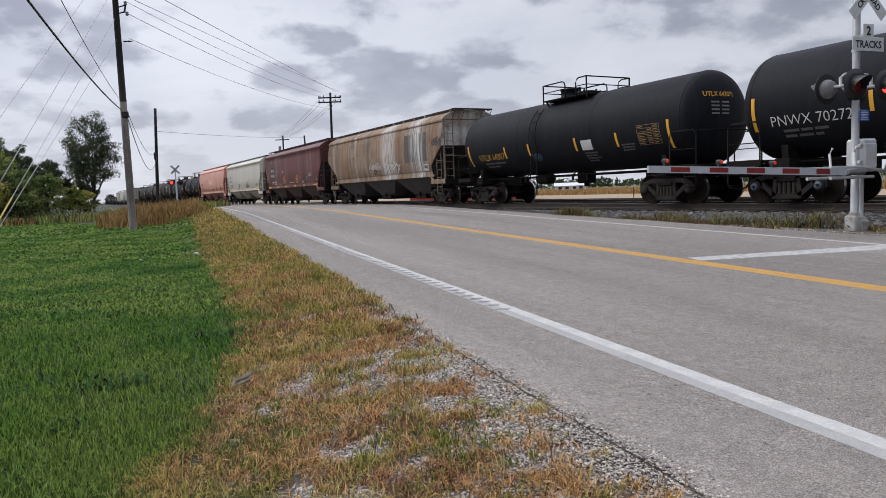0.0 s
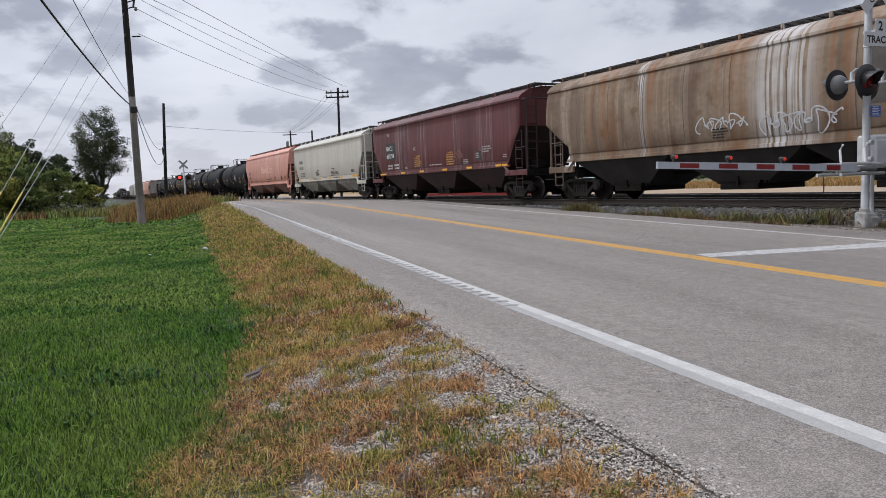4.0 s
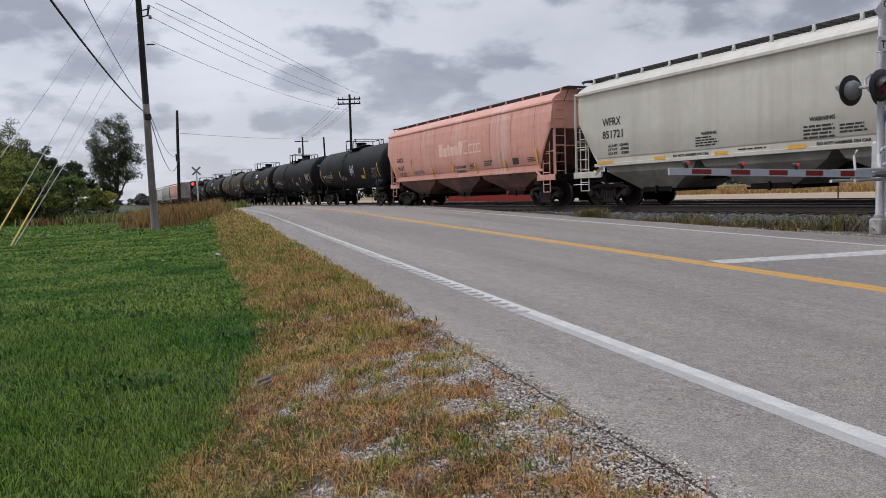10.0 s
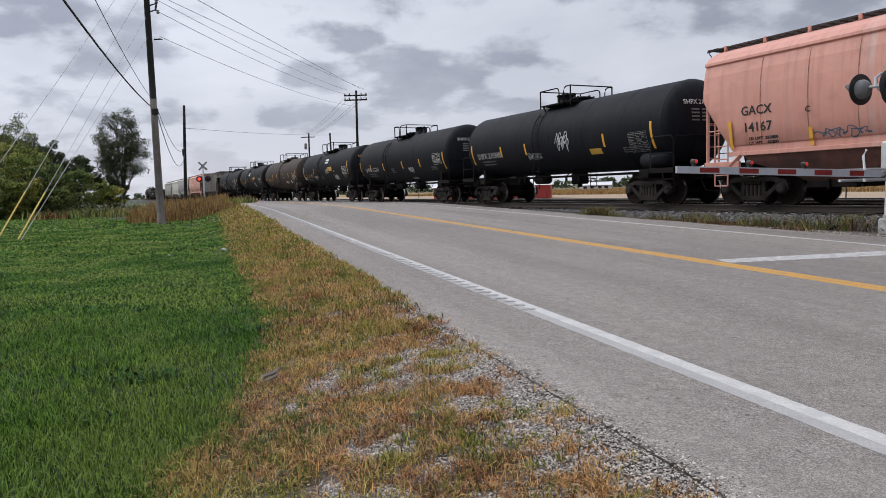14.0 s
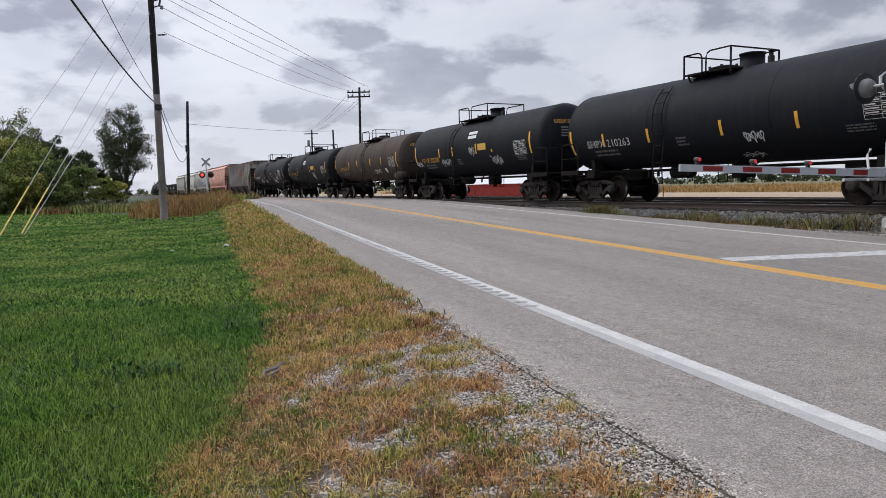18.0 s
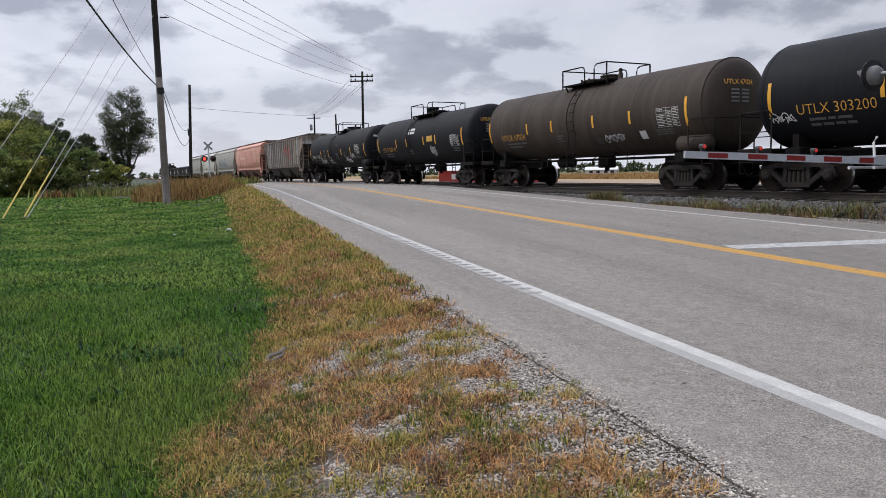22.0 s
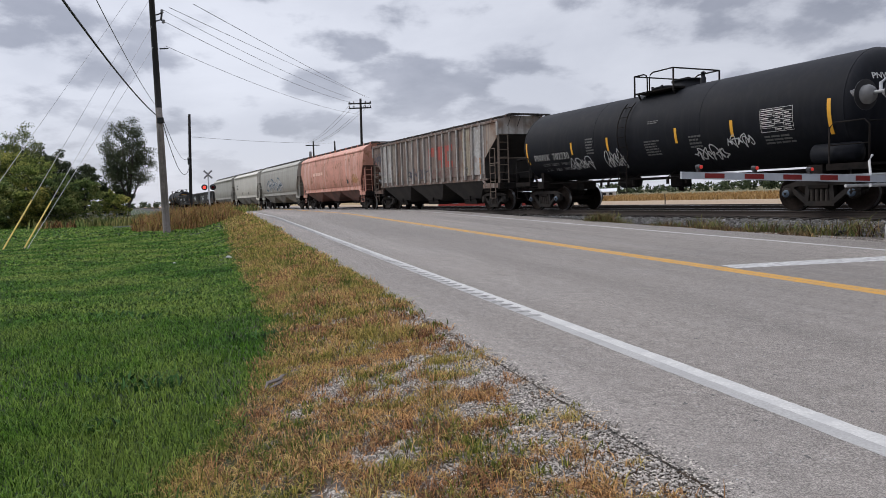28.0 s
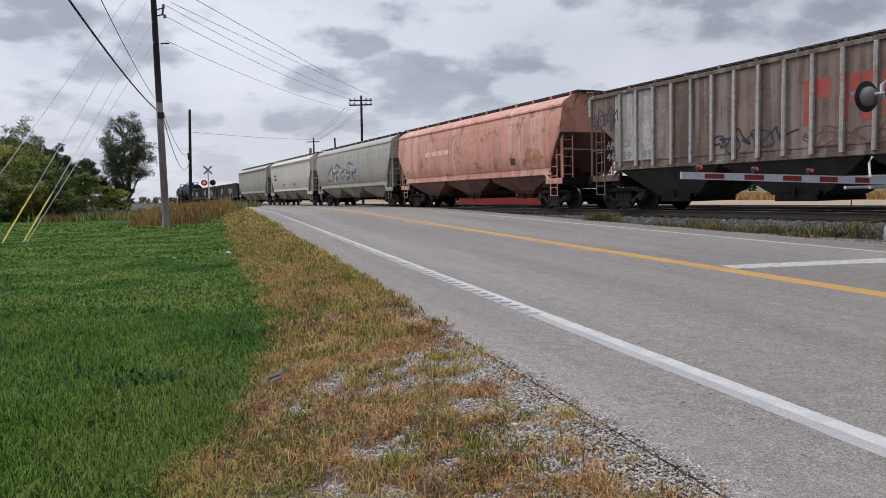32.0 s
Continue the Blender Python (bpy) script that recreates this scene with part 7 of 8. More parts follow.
def make_distance():
    make_shed((5.6, 86.0, -0.35), -10, 14.0, 7.0, 2.0, 0.8, "low red farm shed with a white metal roof")
    # low white farm buildings far across the corn
    f = thing("farm_building", pose(44.0, 206.0, -0.4, 0, 0, -14), "distant white farm building with a grey metal roof", "farm building")
    bm = bmesh.new()
    box(bm, -5.0, 4.0, -3, 3, -0.3, 1.6)
    part("wall", bm, "sign_white", f)
    bm = bmesh.new()
    vs = [bm.verts.new(c) for c in ((-5.3, -3.3, 1.55), (4.3, -3.3, 1.55), (4.3, 0, 2.5), (-5.3, 0, 2.5), (4.3, 3.3, 1.55), (-5.3, 3.3, 1.55))]
    for q in ((0, 1, 2, 3), (3, 2, 4, 5), (0, 3, 5), (1, 4, 2), (0, 5, 4, 1)):
        bm.faces.new([vs[i] for i in q])
    part("roof", bm, "roof_white", f)
    for x in (-3.4, -1.4, 0.8, 2.6):
        bm = bmesh.new()
        box(bm, x - 0.5, x + 0.5, -3.06, -2.98, 0.6, 1.3)
        part("window", bm, "glass_dark", f)
    # fence posts along the bare strip
    for k in range(7):
        p = TU * (10 + k * 14.0) + TN * (36.5 + 0.3 * R_.random())
        f = thing("fence_post", pose(p.x, p.y, ground_z(p.x, p.y)), "thin weathered wooden fence post in the field", "fence post", "fence posts beyond the track")
        bm = bmesh.new()
        tube(bm, [(0, 0, -0.2), (0.02, 0, 0.6), (0.0, 0, 1.0 + 0.15 * R_.random())], [0.035, 0.035, 0.03], 7)
        part("post", bm, "pole_dark", f)


make_poles()
make_near_signal()
make_far_signal()
make_distance()


# ---------------------------------------------------------------- grass, weeds, stones, trees


def leaf_material(name, c1, c2, c3=None, scale=0.7, vary=0.35, rough=0.75, trans=0.25):
    """Foliage: colour drifts in patches and from leaf to leaf, and some light passes through."""
    m = bpy.data.materials.new(name)
    m.use_nodes = True
    nt = m.node_tree
    N, L = nt.nodes.new, nt.links.new
    b = nt.nodes["Principled BSDF"]
    tc = N("ShaderNodeTexCoord")
    n = N("ShaderNodeTexNoise")
    n.inputs["Scale"].default_value, n.inputs["Detail"].default_value = scale, 4
    L(tc.outputs["Object"], n.inputs["Vector"])
    r = N("ShaderNodeValToRGB")
    cr = r.color_ramp
    cr.elements[0].position, cr.elements[0].color = 0.36, (*c1, 1)
    cr.elements[1].position, cr.elements[1].color = 0.64, (*(c3 or c2), 1)
    if c3:
        e = cr.elements.new(0.5)
        e.color = (*c2, 1)
    g = N("ShaderNodeNewGeometry")
    a = N("ShaderNodeMath")
    a.operation = "MULTIPLY_ADD"
    L(g.outputs["Random Per Island"], a.inputs[0])
    a.inputs[1].default_value = 0.22
    s = N("ShaderNodeMath")
    s.operation = "SUBTRACT"
    L(n.outputs["Fac"], s.inputs[0])
    s.inputs[1].default_value = 0.11
    L(s.outputs[0], a.inputs[2])
    L(a.outputs[0], r.inputs[0])
    hv = N("ShaderNodeHueSaturation")
    mr = N("ShaderNodeMapRange")
    mr.inputs["To Min"].default_value, mr.inputs["To Max"].default_value = 1 - vary, 1 + vary
    L(g.outputs["Random Per Island"], mr.inputs["Value"]), L(mr.outputs[0], hv.inputs["Value"]), L(r.outputs[0], hv.inputs["Color"])
    L(hv.outputs[0], b.inputs["Base Color"])
    b.inputs["Roughness"].default_value = rough
    b.inputs["Specular IOR Level"].default_value = 0.25
    if trans:
        t = N("ShaderNodeBsdfTranslucent")
        L(hv.outputs[0], t.inputs[0])
        mx = N("ShaderNodeMixShader")
        mx.inputs[0].default_value = trans
        L(b.outputs[0], mx.inputs[1]), L(t.outputs[0], mx.inputs[2])
        L(mx.outputs[0], nt.nodes["Material Output"].inputs[0])
    return m


M["grass"] = leaf_material("lawn_grass", (0.042, 0.118, 0.010), (0.084, 0.180, 0.019), (0.165, 0.232, 0.044), 0.7, 0.85, trans=0.34)
M["grass_pale"] = leaf_material("pale_grass_blades", (0.08, 0.16, 0.03), (0.13, 0.21, 0.05), None, 2.0, 0.6, trans=0.3)
M["dry"] = leaf_material("dry_grass", (0.36, 0.215, 0.09), (0.52, 0.36, 0.15), (0.42, 0.33, 0.115), 2.2, 0.8, trans=0.35)
M["rust_grass"] = leaf_material("rust_brown_grass", (0.23, 0.11, 0.054), (0.39, 0.205, 0.092), (0.49, 0.30, 0.13), 2.5, 0.8, trans=0.35)
M["straw"] = leaf_material("straw_weeds", (0.15, 0.075, 0.032), (0.30, 0.17, 0.066), (0.24, 0.16, 0.066), 0.8, 0.65)
M["weed_green"] = leaf_material("green_weeds", (0.10, 0.14, 0.025), (0.20, 0.215, 0.042), (0.36, 0.29, 0.08), 1.2, 0.6, trans=0.4)
M["trackside_brown"] = leaf_material("trackside_withered_grass", (0.10, 0.058, 0.034), (0.17, 0.105, 0.055), (0.15, 0.12, 0.05), 1.6, 0.6)
M["trackside_green"] = leaf_material("trackside_weeds", (0.075, 0.10, 0.030), (0.13, 0.15, 0.042), (0.22, 0.20, 0.07), 1.2, 0.5, trans=0.3)
M["clover"] = leaf_material("broad_weeds", (0.030, 0.085, 0.020), (0.065, 0.145, 0.04), None, 2.0, 0.8)
M["tree_leaf"] = leaf_material("tree_leaves", (0.040, 0.055, 0.028), (0.060, 0.076, 0.038), (0.085, 0.098, 0.05), 0.5, 0.4, trans=0.3)
M["airy_leaf"] = leaf_material("airy_tree_leaves", (0.07, 0.10, 0.03), (0.12, 0.15, 0.045), (0.17, 0.18, 0.06), 0.5, 0.4, trans=0.45)
M["bush_leaf"] = leaf_material("bush_leaves", (0.12, 0.165, 0.042), (0.23, 0.265, 0.07), (0.42, 0.36, 0.10), 0.3, 0.6, trans=0.55)
M["bush_green"] = leaf_material("green_bush_leaves", (0.095, 0.145, 0.05), (0.175, 0.23, 0.075), (0.30, 0.31, 0.11), 0.4, 0.6, trans=0.55)
M["bush_dark"] = leaf_material("dark_tree_leaves", (0.045, 0.062, 0.032), (0.075, 0.092, 0.045), None, 0.5, 0.5, trans=0.4)
M["bark"] = material("bark", (0.05, 0.042, 0.036), 0.95, grain=0.3, scale=14, bump=0.6, bump_scale=20)
M["stone"] = material("limestone_chips", (0.40, 0.365, 0.325), 0.9, grain=0.25, scale=40, island=0.6)
M["white_flower"] = material("dried_white_flowers", (0.42, 0.41, 0.36), 0.9, grain=0.2)
M["stick"] = material("driftwood_grey", (0.30, 0.26, 0.235), 0.9, grain=0.3, scale=20, color2=(0.08, 0.066, 0.058), blotch=0.7, blotch_scale=15, bump=0.5, bump_scale=60)
M["corn"] = leaf_material("corn_stubble", (0.25, 0.135, 0.05), (0.36, 0.22, 0.085), (0.29, 0.19, 0.075), 0.15, 0.4)
M["crumb"] = material("asphalt_crumbs", (0.075, 0.07, 0.066), 0.95, grain=0.3, scale=60, island=0.6)
M["chip"] = material("pale_chips", (0.36, 0.35, 0.335), 0.9, grain=0.2, scale=60)
rng = np.random.default_rng(11)


def np_mesh(name, co, quads=None, tris=None, mat="grass", smooth=False):
    """A mesh from arrays of points and of face corners."""
    me = bpy.data.meshes.new(name)
    me.vertices.add(len(co))
    me.vertices.foreach_set("co", np.ascontiguousarray(co, dtype=np.float32).ravel())
    loops, starts, n = [], [], 0
    for f in (quads, tris):
        if f is not None and len(f):
            k = f.shape[1]
            loops.append(f.ravel())
            starts.append(n + np.arange(len(f)) * k)
            n += f.size
    loops, starts = np.concatenate(loops), np.concatenate(starts)
    me.loops.add(len(loops))
    me.loops.foreach_set("vertex_index", loops.astype(np.int32))
    me.polygons.add(len(starts))
    me.polygons.foreach_set("loop_start", starts.astype(np.int32))
    me.update(calc_edges=True)
    me.validate()
    me.materials.append(M[mat])
    if smooth:
        me.polygons.foreach_set("use_smooth", [True] * len(me.polygons))
    return me


def blades(p, h, w, lean, r=rng):
    """Bent grass blades at points p: five corners each, a quad and a tip."""
    n = len(p)
    a = r.uniform(0, 2 * np.pi, n)
    d = np.stack([np.cos(a), np.sin(a), np.zeros(n)], 1)
    b = a + r.uniform(0.7, 2.4, n)
    o = np.stack([np.cos(b), np.sin(b), np.zeros(n)], 1)
    up = np.array([0, 0, 1.0])
    h, w, lean = (np.broadcast_to(v, (n,))[:, None] for v in (h, w, lean))
    mid = p + up * h * 0.6 + o * lean * h * 0.35
    tip = p + up * h * (1 - 0.25 * lean) + o * lean * h
    co = np.stack([p - d * w / 2, p + d * w / 2, mid + d * w * 0.4, mid - d * w * 0.4, tip], 1).reshape(-1, 3)
    i = np.arange(n)[:, None] * 5
    return co, i + np.array([0, 1, 2, 3]), i + np.array([3, 2, 4])


def gz(p):
    return np.array([ground_z(x, y) for x, y in p])


def road_points(n, s0, s1, l0, l1, r=rng, power=1.0):
    s = s0 + (s1 - s0) * r.random(n) ** power
    l = l0 + (l1 - l0) * r.random(n)
    x, y = s * RU.x + l * RN.x, s * RU.y + l * RN.y
    return s, l, np.stack([x, y], 1)


def noise2(p, f, k=0.0):
    return np.array([noise.noise((x * f, y * f, k)) for x, y in p])


def lawn_edge(s):
    return np.where(s < 6.5, -0.2 + (np.maximum(s, 2.4) - 3.2) * 0.224, 0.54) - 0.0


def stuff(name, me, label, category):
    return tagged(new(name, me), label, category, kind="stuff")


def make_lawn():
    parts = []
    for n, d0, d1, h, w in ((31000, 2.2, 4.5, 0.062, 0.006), (46000, 4.5, 8, 0.066, 0.0075), (90000, 8, 16, 0.068, 0.018), (80000, 16, 30, 0.07, 0.038), (45000, 30, 62, 0.08, 0.08)):
        # spread over the ground to the left of the verge
        y = np.sqrt(d0 ** 2 + (d1 ** 2 - d0 ** 2) * rng.random(n))
        x = y * rng.uniform(-0.74, -0.05, n)
        p = np.stack([x, y], 1)
        s, l = p @ np.array([RU.x, RU.y]), p @ np.array([RN.x, RN.y])
        j = noise2(p, 1.7) * 0.16
        keep = (l < lawn_edge(s) + j + rng.normal(0, 0.05, n)) & (y < 60) & ((y < 46) | (x < -0.5 * y))
        p, x, y = p[keep], x[keep], y[keep]
        m = len(p)
        tall = 1 + 0.45 * noise2(p, 0.9, 3) + 0.25 * noise2(p, 4.0, 5)
        hh = h * tall * rng.uniform(0.55, 1.35, m)
        parts.append((np.column_stack([p, gz(p) - 0.005]), hh, np.full(m, w) * rng.uniform(0.7, 1.3, m), rng.uniform(0.2, 1.0, m) * (1 + 1.4 * np.clip((y - 4.5) / 8, 0, 1))))
    # round and behind the viewer
    n = 120000
    p = np.stack([rng.uniform(-11, 1.5, n), rng.uniform(-6, 9, n)], 1)
    s, l = p @ np.array([RU.x, RU.y]), p @ np.array([RN.x, RN.y])
    p = p[(l < lawn_edge(np.maximum(s, 3.0)) + rng.normal(0, 0.06, n)) & ((p[:, 1] < 2.2) | (p[:, 0] < -0.74 * p[:, 1]))]
    m = len(p)
    parts.append((np.column_stack([p, gz(p) - 0.005]), 0.066 * rng.uniform(0.55, 1.35, m), 0.017 * rng.uniform(0.7, 1.3, m), rng.uniform(0.3, 1.6, m)))
    p, h, w, ln = (np.concatenate([q[i] for q in parts]) for i in range(4))
    co, q, t = blades(p, h, w, ln)
    stuff("lawn_grass", np_mesh("lawn_grass", co, q, t, "grass"), "short mown green lawn grass", "grass")
    # longer pale blades lying over the rest
    n = 3400
    y = np.sqrt(2.2 ** 2 + (11 ** 2 - 2.2 ** 2) * rng.random(n))
    p = np.stack([y * rng.uniform(-0.74, -0.05, n), y], 1)
    s, l = p @ np.array([RU.x, RU.y]), p @ np.array([RN.x, RN.y])
    p = p[l < lawn_edge(s) + rng.normal(0, 0.05, n)]
    m = len(p)
    co, q, t = blades(np.column_stack([p, gz(p) + 0.012]), rng.uniform(0.06, 0.12, m), rng.uniform(0.004, 0.009, m), rng.uniform(0.7, 1.7, m))
    stuff("lawn_grass", np_mesh("long_grass", co, q, t, "grass_pale"), "longer pale blades lying in the lawn", "grass")
    # darker broad-leaved clumps in the lawn
    cl = []
    for x, y, rr, k in ((-2.35, 5.05, 0.22, 90), (-2.75, 5.2, 0.15, 25), (-2.0, 6.6, 0.2, 60), (-3.6, 8.2, 0.22, 55), (-4.3, 8.4, 0.22, 50), (-4.2, 10.2, 0.3, 40), (-6.5, 12.5, 0.4, 40), (-3.3, 3.6, 0.15, 20), (-2.2, 4.1, 0.1, 14)):
        a, r = rng.uniform(0, 6.28, k), rr * np.sqrt(rng.random(k))
        cl.append(np.stack([x + 1.5 * r * np.cos(a), y + 0.8 * r * np.sin(a)], 1))
    cl = np.concatenate(cl)
    p = np.column_stack([cl, gz(cl)])
    co, q, t = blades(p, rng.uniform(0.05, 0.12, len(p)), rng.uniform(0.015, 0.035, len(p)), rng.uniform(0.5, 1.2, len(p)))
    stuff("lawn_weeds", np_mesh("lawn_weeds", co, q, t, "clover"), "dark broad-leaved weed clumps in the lawn", "weeds")


def bareness(s, l, p):
    """How bare the verge is: gravel shows in patches, more of them toward the pavement."""
    b = 0.42 * noise2(p, 1.4, 2) + 0.55 * noise2(p, 4.0, 8) + 0.45 * noise2(p, 10.0, 3)
    trend = 0.44 * np.clip((l - 0.3) / 1.4, 0, 1) ** 1.5 - 0.14
    return b + trend * np.clip((8 - s) / 4, 0, 1) - 0.3 * np.clip((s - 7) / 4, 0, 1) + 0.5 * np.clip((l - EDGE_L + 0.16) / 0.12, 0, 1) * np.clip((6 - s) / 4, 0, 1)


def tufts(s0, s1, n, per, rad, h, w):
    """Blades in tufts: each tuft leans outward from its middle and keeps one kind."""
    s, l, p = road_points(n, s0, s1, -0.6, EDGE_L + 0.03)
    ok = (l > lawn_edge(s) + noise2(p, 1.7) * 0.16 - 0.08) & (bareness(s, l, p) < 0.15 + rng.normal(0, 0.15, n))
    s, l, p = s[ok], l[ok], p[ok]
    m = len(p)
    tone = 0.45 * noise2(p, 1.3, 13) + 0.55 * noise2(p, 4.5, 17) + rng.normal(0, 0.24, m) + 0.16 * np.clip((s - 6) / 8, 0, 1) - 0.02
    kind = np.where(tone > 0.2, 2, np.where(tone > -0.05, 1, 0))
    size = rng.uniform(0.6, 1.35, m) * (1 + 0.4 * noise2(p, 2, 4))
    k = np.repeat(np.arange(m), per)
    q = p[k] + rng.normal(0, 1, (len(k), 2)) * rad * size[k][:, None]
    return kind[k], np.column_stack([q, gz(q) - 0.004]), h * size[k] * rng.uniform(0.4, 1.25, len(k)), w * rng.uniform(0.7, 1.4, len(k)), rng.uniform(0.3, 1.9, len(k))


def make_verge():
    """Tufts of dry and green grass over gravel between lawn and asphalt."""
    sets = [tufts(-4.0, 2.0, 5500, 10, 0.03, 0.054, 0.006), tufts(2.0, 5.5, 6400, 14, 0.026, 0.050, 0.0048), tufts(5.5, 11, 7600, 12, 0.035, 0.075, 0.007), tufts(11, 22, 6500, 11, 0.06, 0.085, 0.012), tufts(22, 40, 3000, 9, 0.09, 0.12, 0.022), tufts(40, 62, 1100, 8, 0.15, 0.2, 0.035)]
    kind, p, h, w, ln = (np.concatenate([q[i] for q in sets]) for i in range(5))
    for i, (name, mat, label) in enumerate((("dry_grass", "rust_grass", "rust-brown withered grass on the road verge"), ("dry_grass", "dry", "straw-coloured dry grass on the road verge"), ("verge_grass", "weed_green", "yellow-green tufts of grass on the road verge"))):
        sel = kind == i
        co, q, t = blades(p[sel], h[sel] * (1.15 if i == 2 else 1), w[sel] * (1.2 if i == 2 else 1), ln[sel] * (0.75 if i == 2 else 1))
        stuff(name, np_mesh(name, co, q, t, mat), label, "grass")


def stones(p, size, r=rng):
    """Angular chips: squashed, turned octahedra with cut tops."""
    n = len(p)
    base = np.array([(1, 0, 0), (0.2, 1, 0), (-1, 0.1, 0), (-0.1, -1, 0), (0.35, 0.2, 0.75), (-0.4, -0.15, 0.65), (0, 0, -0.5)])
    tri = np.array([(0, 1, 4), (1, 2, 5), (1, 5, 4), (2, 3, 5), (3, 0, 4), (3, 4, 5), (1, 0, 6), (2, 1, 6), (3, 2, 6), (0, 3, 6)])
    a = r.uniform(0, 2 * np.pi, n)
    c, s = np.cos(a), np.sin(a)
    v = base[None] * r.uniform(0.6, 1.25, (n, 7, 3)) * np.stack([np.ones(n), r.uniform(0.55, 1, n), r.uniform(0.4, 0.9, n)], 1)[:, None]
    x = v[..., 0] * c[:, None] - v[..., 1] * s[:, None]
    y = v[..., 0] * s[:, None] + v[..., 1] * c[:, None]
    v = np.stack([x, y, v[..., 2]], 2) * np.broadcast_to(size, (n,))[:, None, None] + p[:, None]
    return v.reshape(-1, 3), (np.arange(n)[:, None, None] * 7 + tri).reshape(-1, 3)


def make_stones():
    parts, sz = [], []
    for n, s0, s1, size in ((16000, -4.0, 2, 0.011), (80000, 2.0, 5, 0.0068), (44000, 5, 9, 0.009), (16000, 9, 18, 0.013)):
        s, l, p = road_points(n, s0, s1, -0.4, EDGE_L + 0.1)
        b = bareness(s, l, p)
        keep = (l > lawn_edge(s) + 0.12) & (rng.random(n) < np.clip(0.12 + 3.2 * (b + 0.05), 0.05, 1) * np.where(l > EDGE_L, 0.35, 1))
        p, s, l = p[keep], s[keep], l[keep]
        z = np.where(l > EDGE_L - 0.03, np.array([road_z(v) for v in s]) - 0.003, gz(p))
        parts.append(np.column_stack([p, z + 0.002]))
        sz.append(size * rng.uniform(0.5, 1.6, len(p)) * np.where(rng.random(len(p)) < 0.03, 1.9, 1))
    v, t = stones(np.concatenate(parts), np.concatenate(sz))
    stuff("gravel", np_mesh("gravel", v, None, t, "stone"), "pale grey limestone gravel on the verge", "gravel")
    # ballast beside the near track and gravel along the far edge of the road
    n = 26000
    st = rng.uniform(-4, 34, n)
    a = rng.uniform(13.9, 16.4, n)
    p = np.stack([st * TU.x + a * TN.x, st * TU.y + a * TN.y], 1)
    l = p @ np.array([RN.x, RN.y])
    keep = l > EDGE_R + 1.0
    p, a = p[keep], a[keep]
    z = np.interp(a, [13.9, 14.9, 15.8, 16.4], [-0.60, -0.36, -0.24, -0.22]) + RAIL_Z
    v, t = stones(np.column_stack([p, z + 0.01]), rng.uniform(0.016, 0.05, len(p)) * np.where(rng.random(len(p)) < 0.02, 2.0, 1))
    stuff("ballast", np_mesh("ballast", v, None, t, "ballast"), "loose grey ballast stones beside the rail", "ballast")
    s, l, p = road_points(14000, 4, 30, EDGE_R - 0.15, EDGE_R + 0.7)
    v, t = stones(np.column_stack([p, gz(p) + 0.012]), rng.uniform(0.008, 0.02, len(p)))
    stuff("gravel", np_mesh("gravel", v, None, t, "stone"), "fine gravel along the far road edge", "gravel")


def make_road_pits(count, lo, hi, mat, label):
    """Small pits, lost chips and pale stones in the road surface."""
    n = count
    s, l, p = road_points(n, 2.2, 24, EDGE_L + 0.1, EDGE_R - 0.3, power=1.3)
    keep = np.abs(l - ROAD_L) > 0.2
    s, p = s[keep], p[keep]
    n = len(p)
    z = np.array([road_z(v) for v in s]) + 0.0022
    a = rng.uniform(0, 6.28, n)
    k = rng.uniform(lo, hi, n) * (1 + s / 14)
    ring = np.linspace(0, 2 * np.pi, 6, endpoint=False)
    r = k[:, None] * rng.uniform(0.5, 1.3, (n, 6))
    x = r * np.cos(ring) * 1.6
    y = r * np.sin(ring) * 0.8
    co = np.stack([p[:, :1] + x * np.cos(a)[:, None] - y * np.sin(a)[:, None], p[:, 1:] + x * np.sin(a)[:, None] + y * np.cos(a)[:, None], np.repeat(z[:, None], 6, 1)], 2).reshape(-1, 3)
    stuff("road_pits", np_mesh("road_pits", co, np.arange(n)[:, None] * 6 + np.arange(6), None, mat), label, "road wear")


def make_broken_edge():
    """Dark crumbs and grit where the pavement breaks off."""
    n = 9000
    s, l, p = road_points(n, 1.5, 22, EDGE_L - 0.05, EDGE_L + 0.14, power=1.2)
    keep = rng.random(n) < np.where(l > EDGE_L + 0.05, 0.35, 0.9) * np.clip(0.4 + 1.5 * noise2(p, 1.1, 31), 0, 1)
    s, l, p = s[keep], l[keep], p[keep]
    z = np.where(l > EDGE_L - 0.02, np.array([road_z(v) for v in s]) - 0.002, gz(p) + 0.003)
    v, t = stones(np.column_stack([p, z]), rng.uniform(0.003, 0.011, len(p)))
    stuff("pavement_crumbs", np_mesh("pavement_crumbs", v, None, t, "crumb"), "dark crumbs along the broken pavement edge", "road wear")


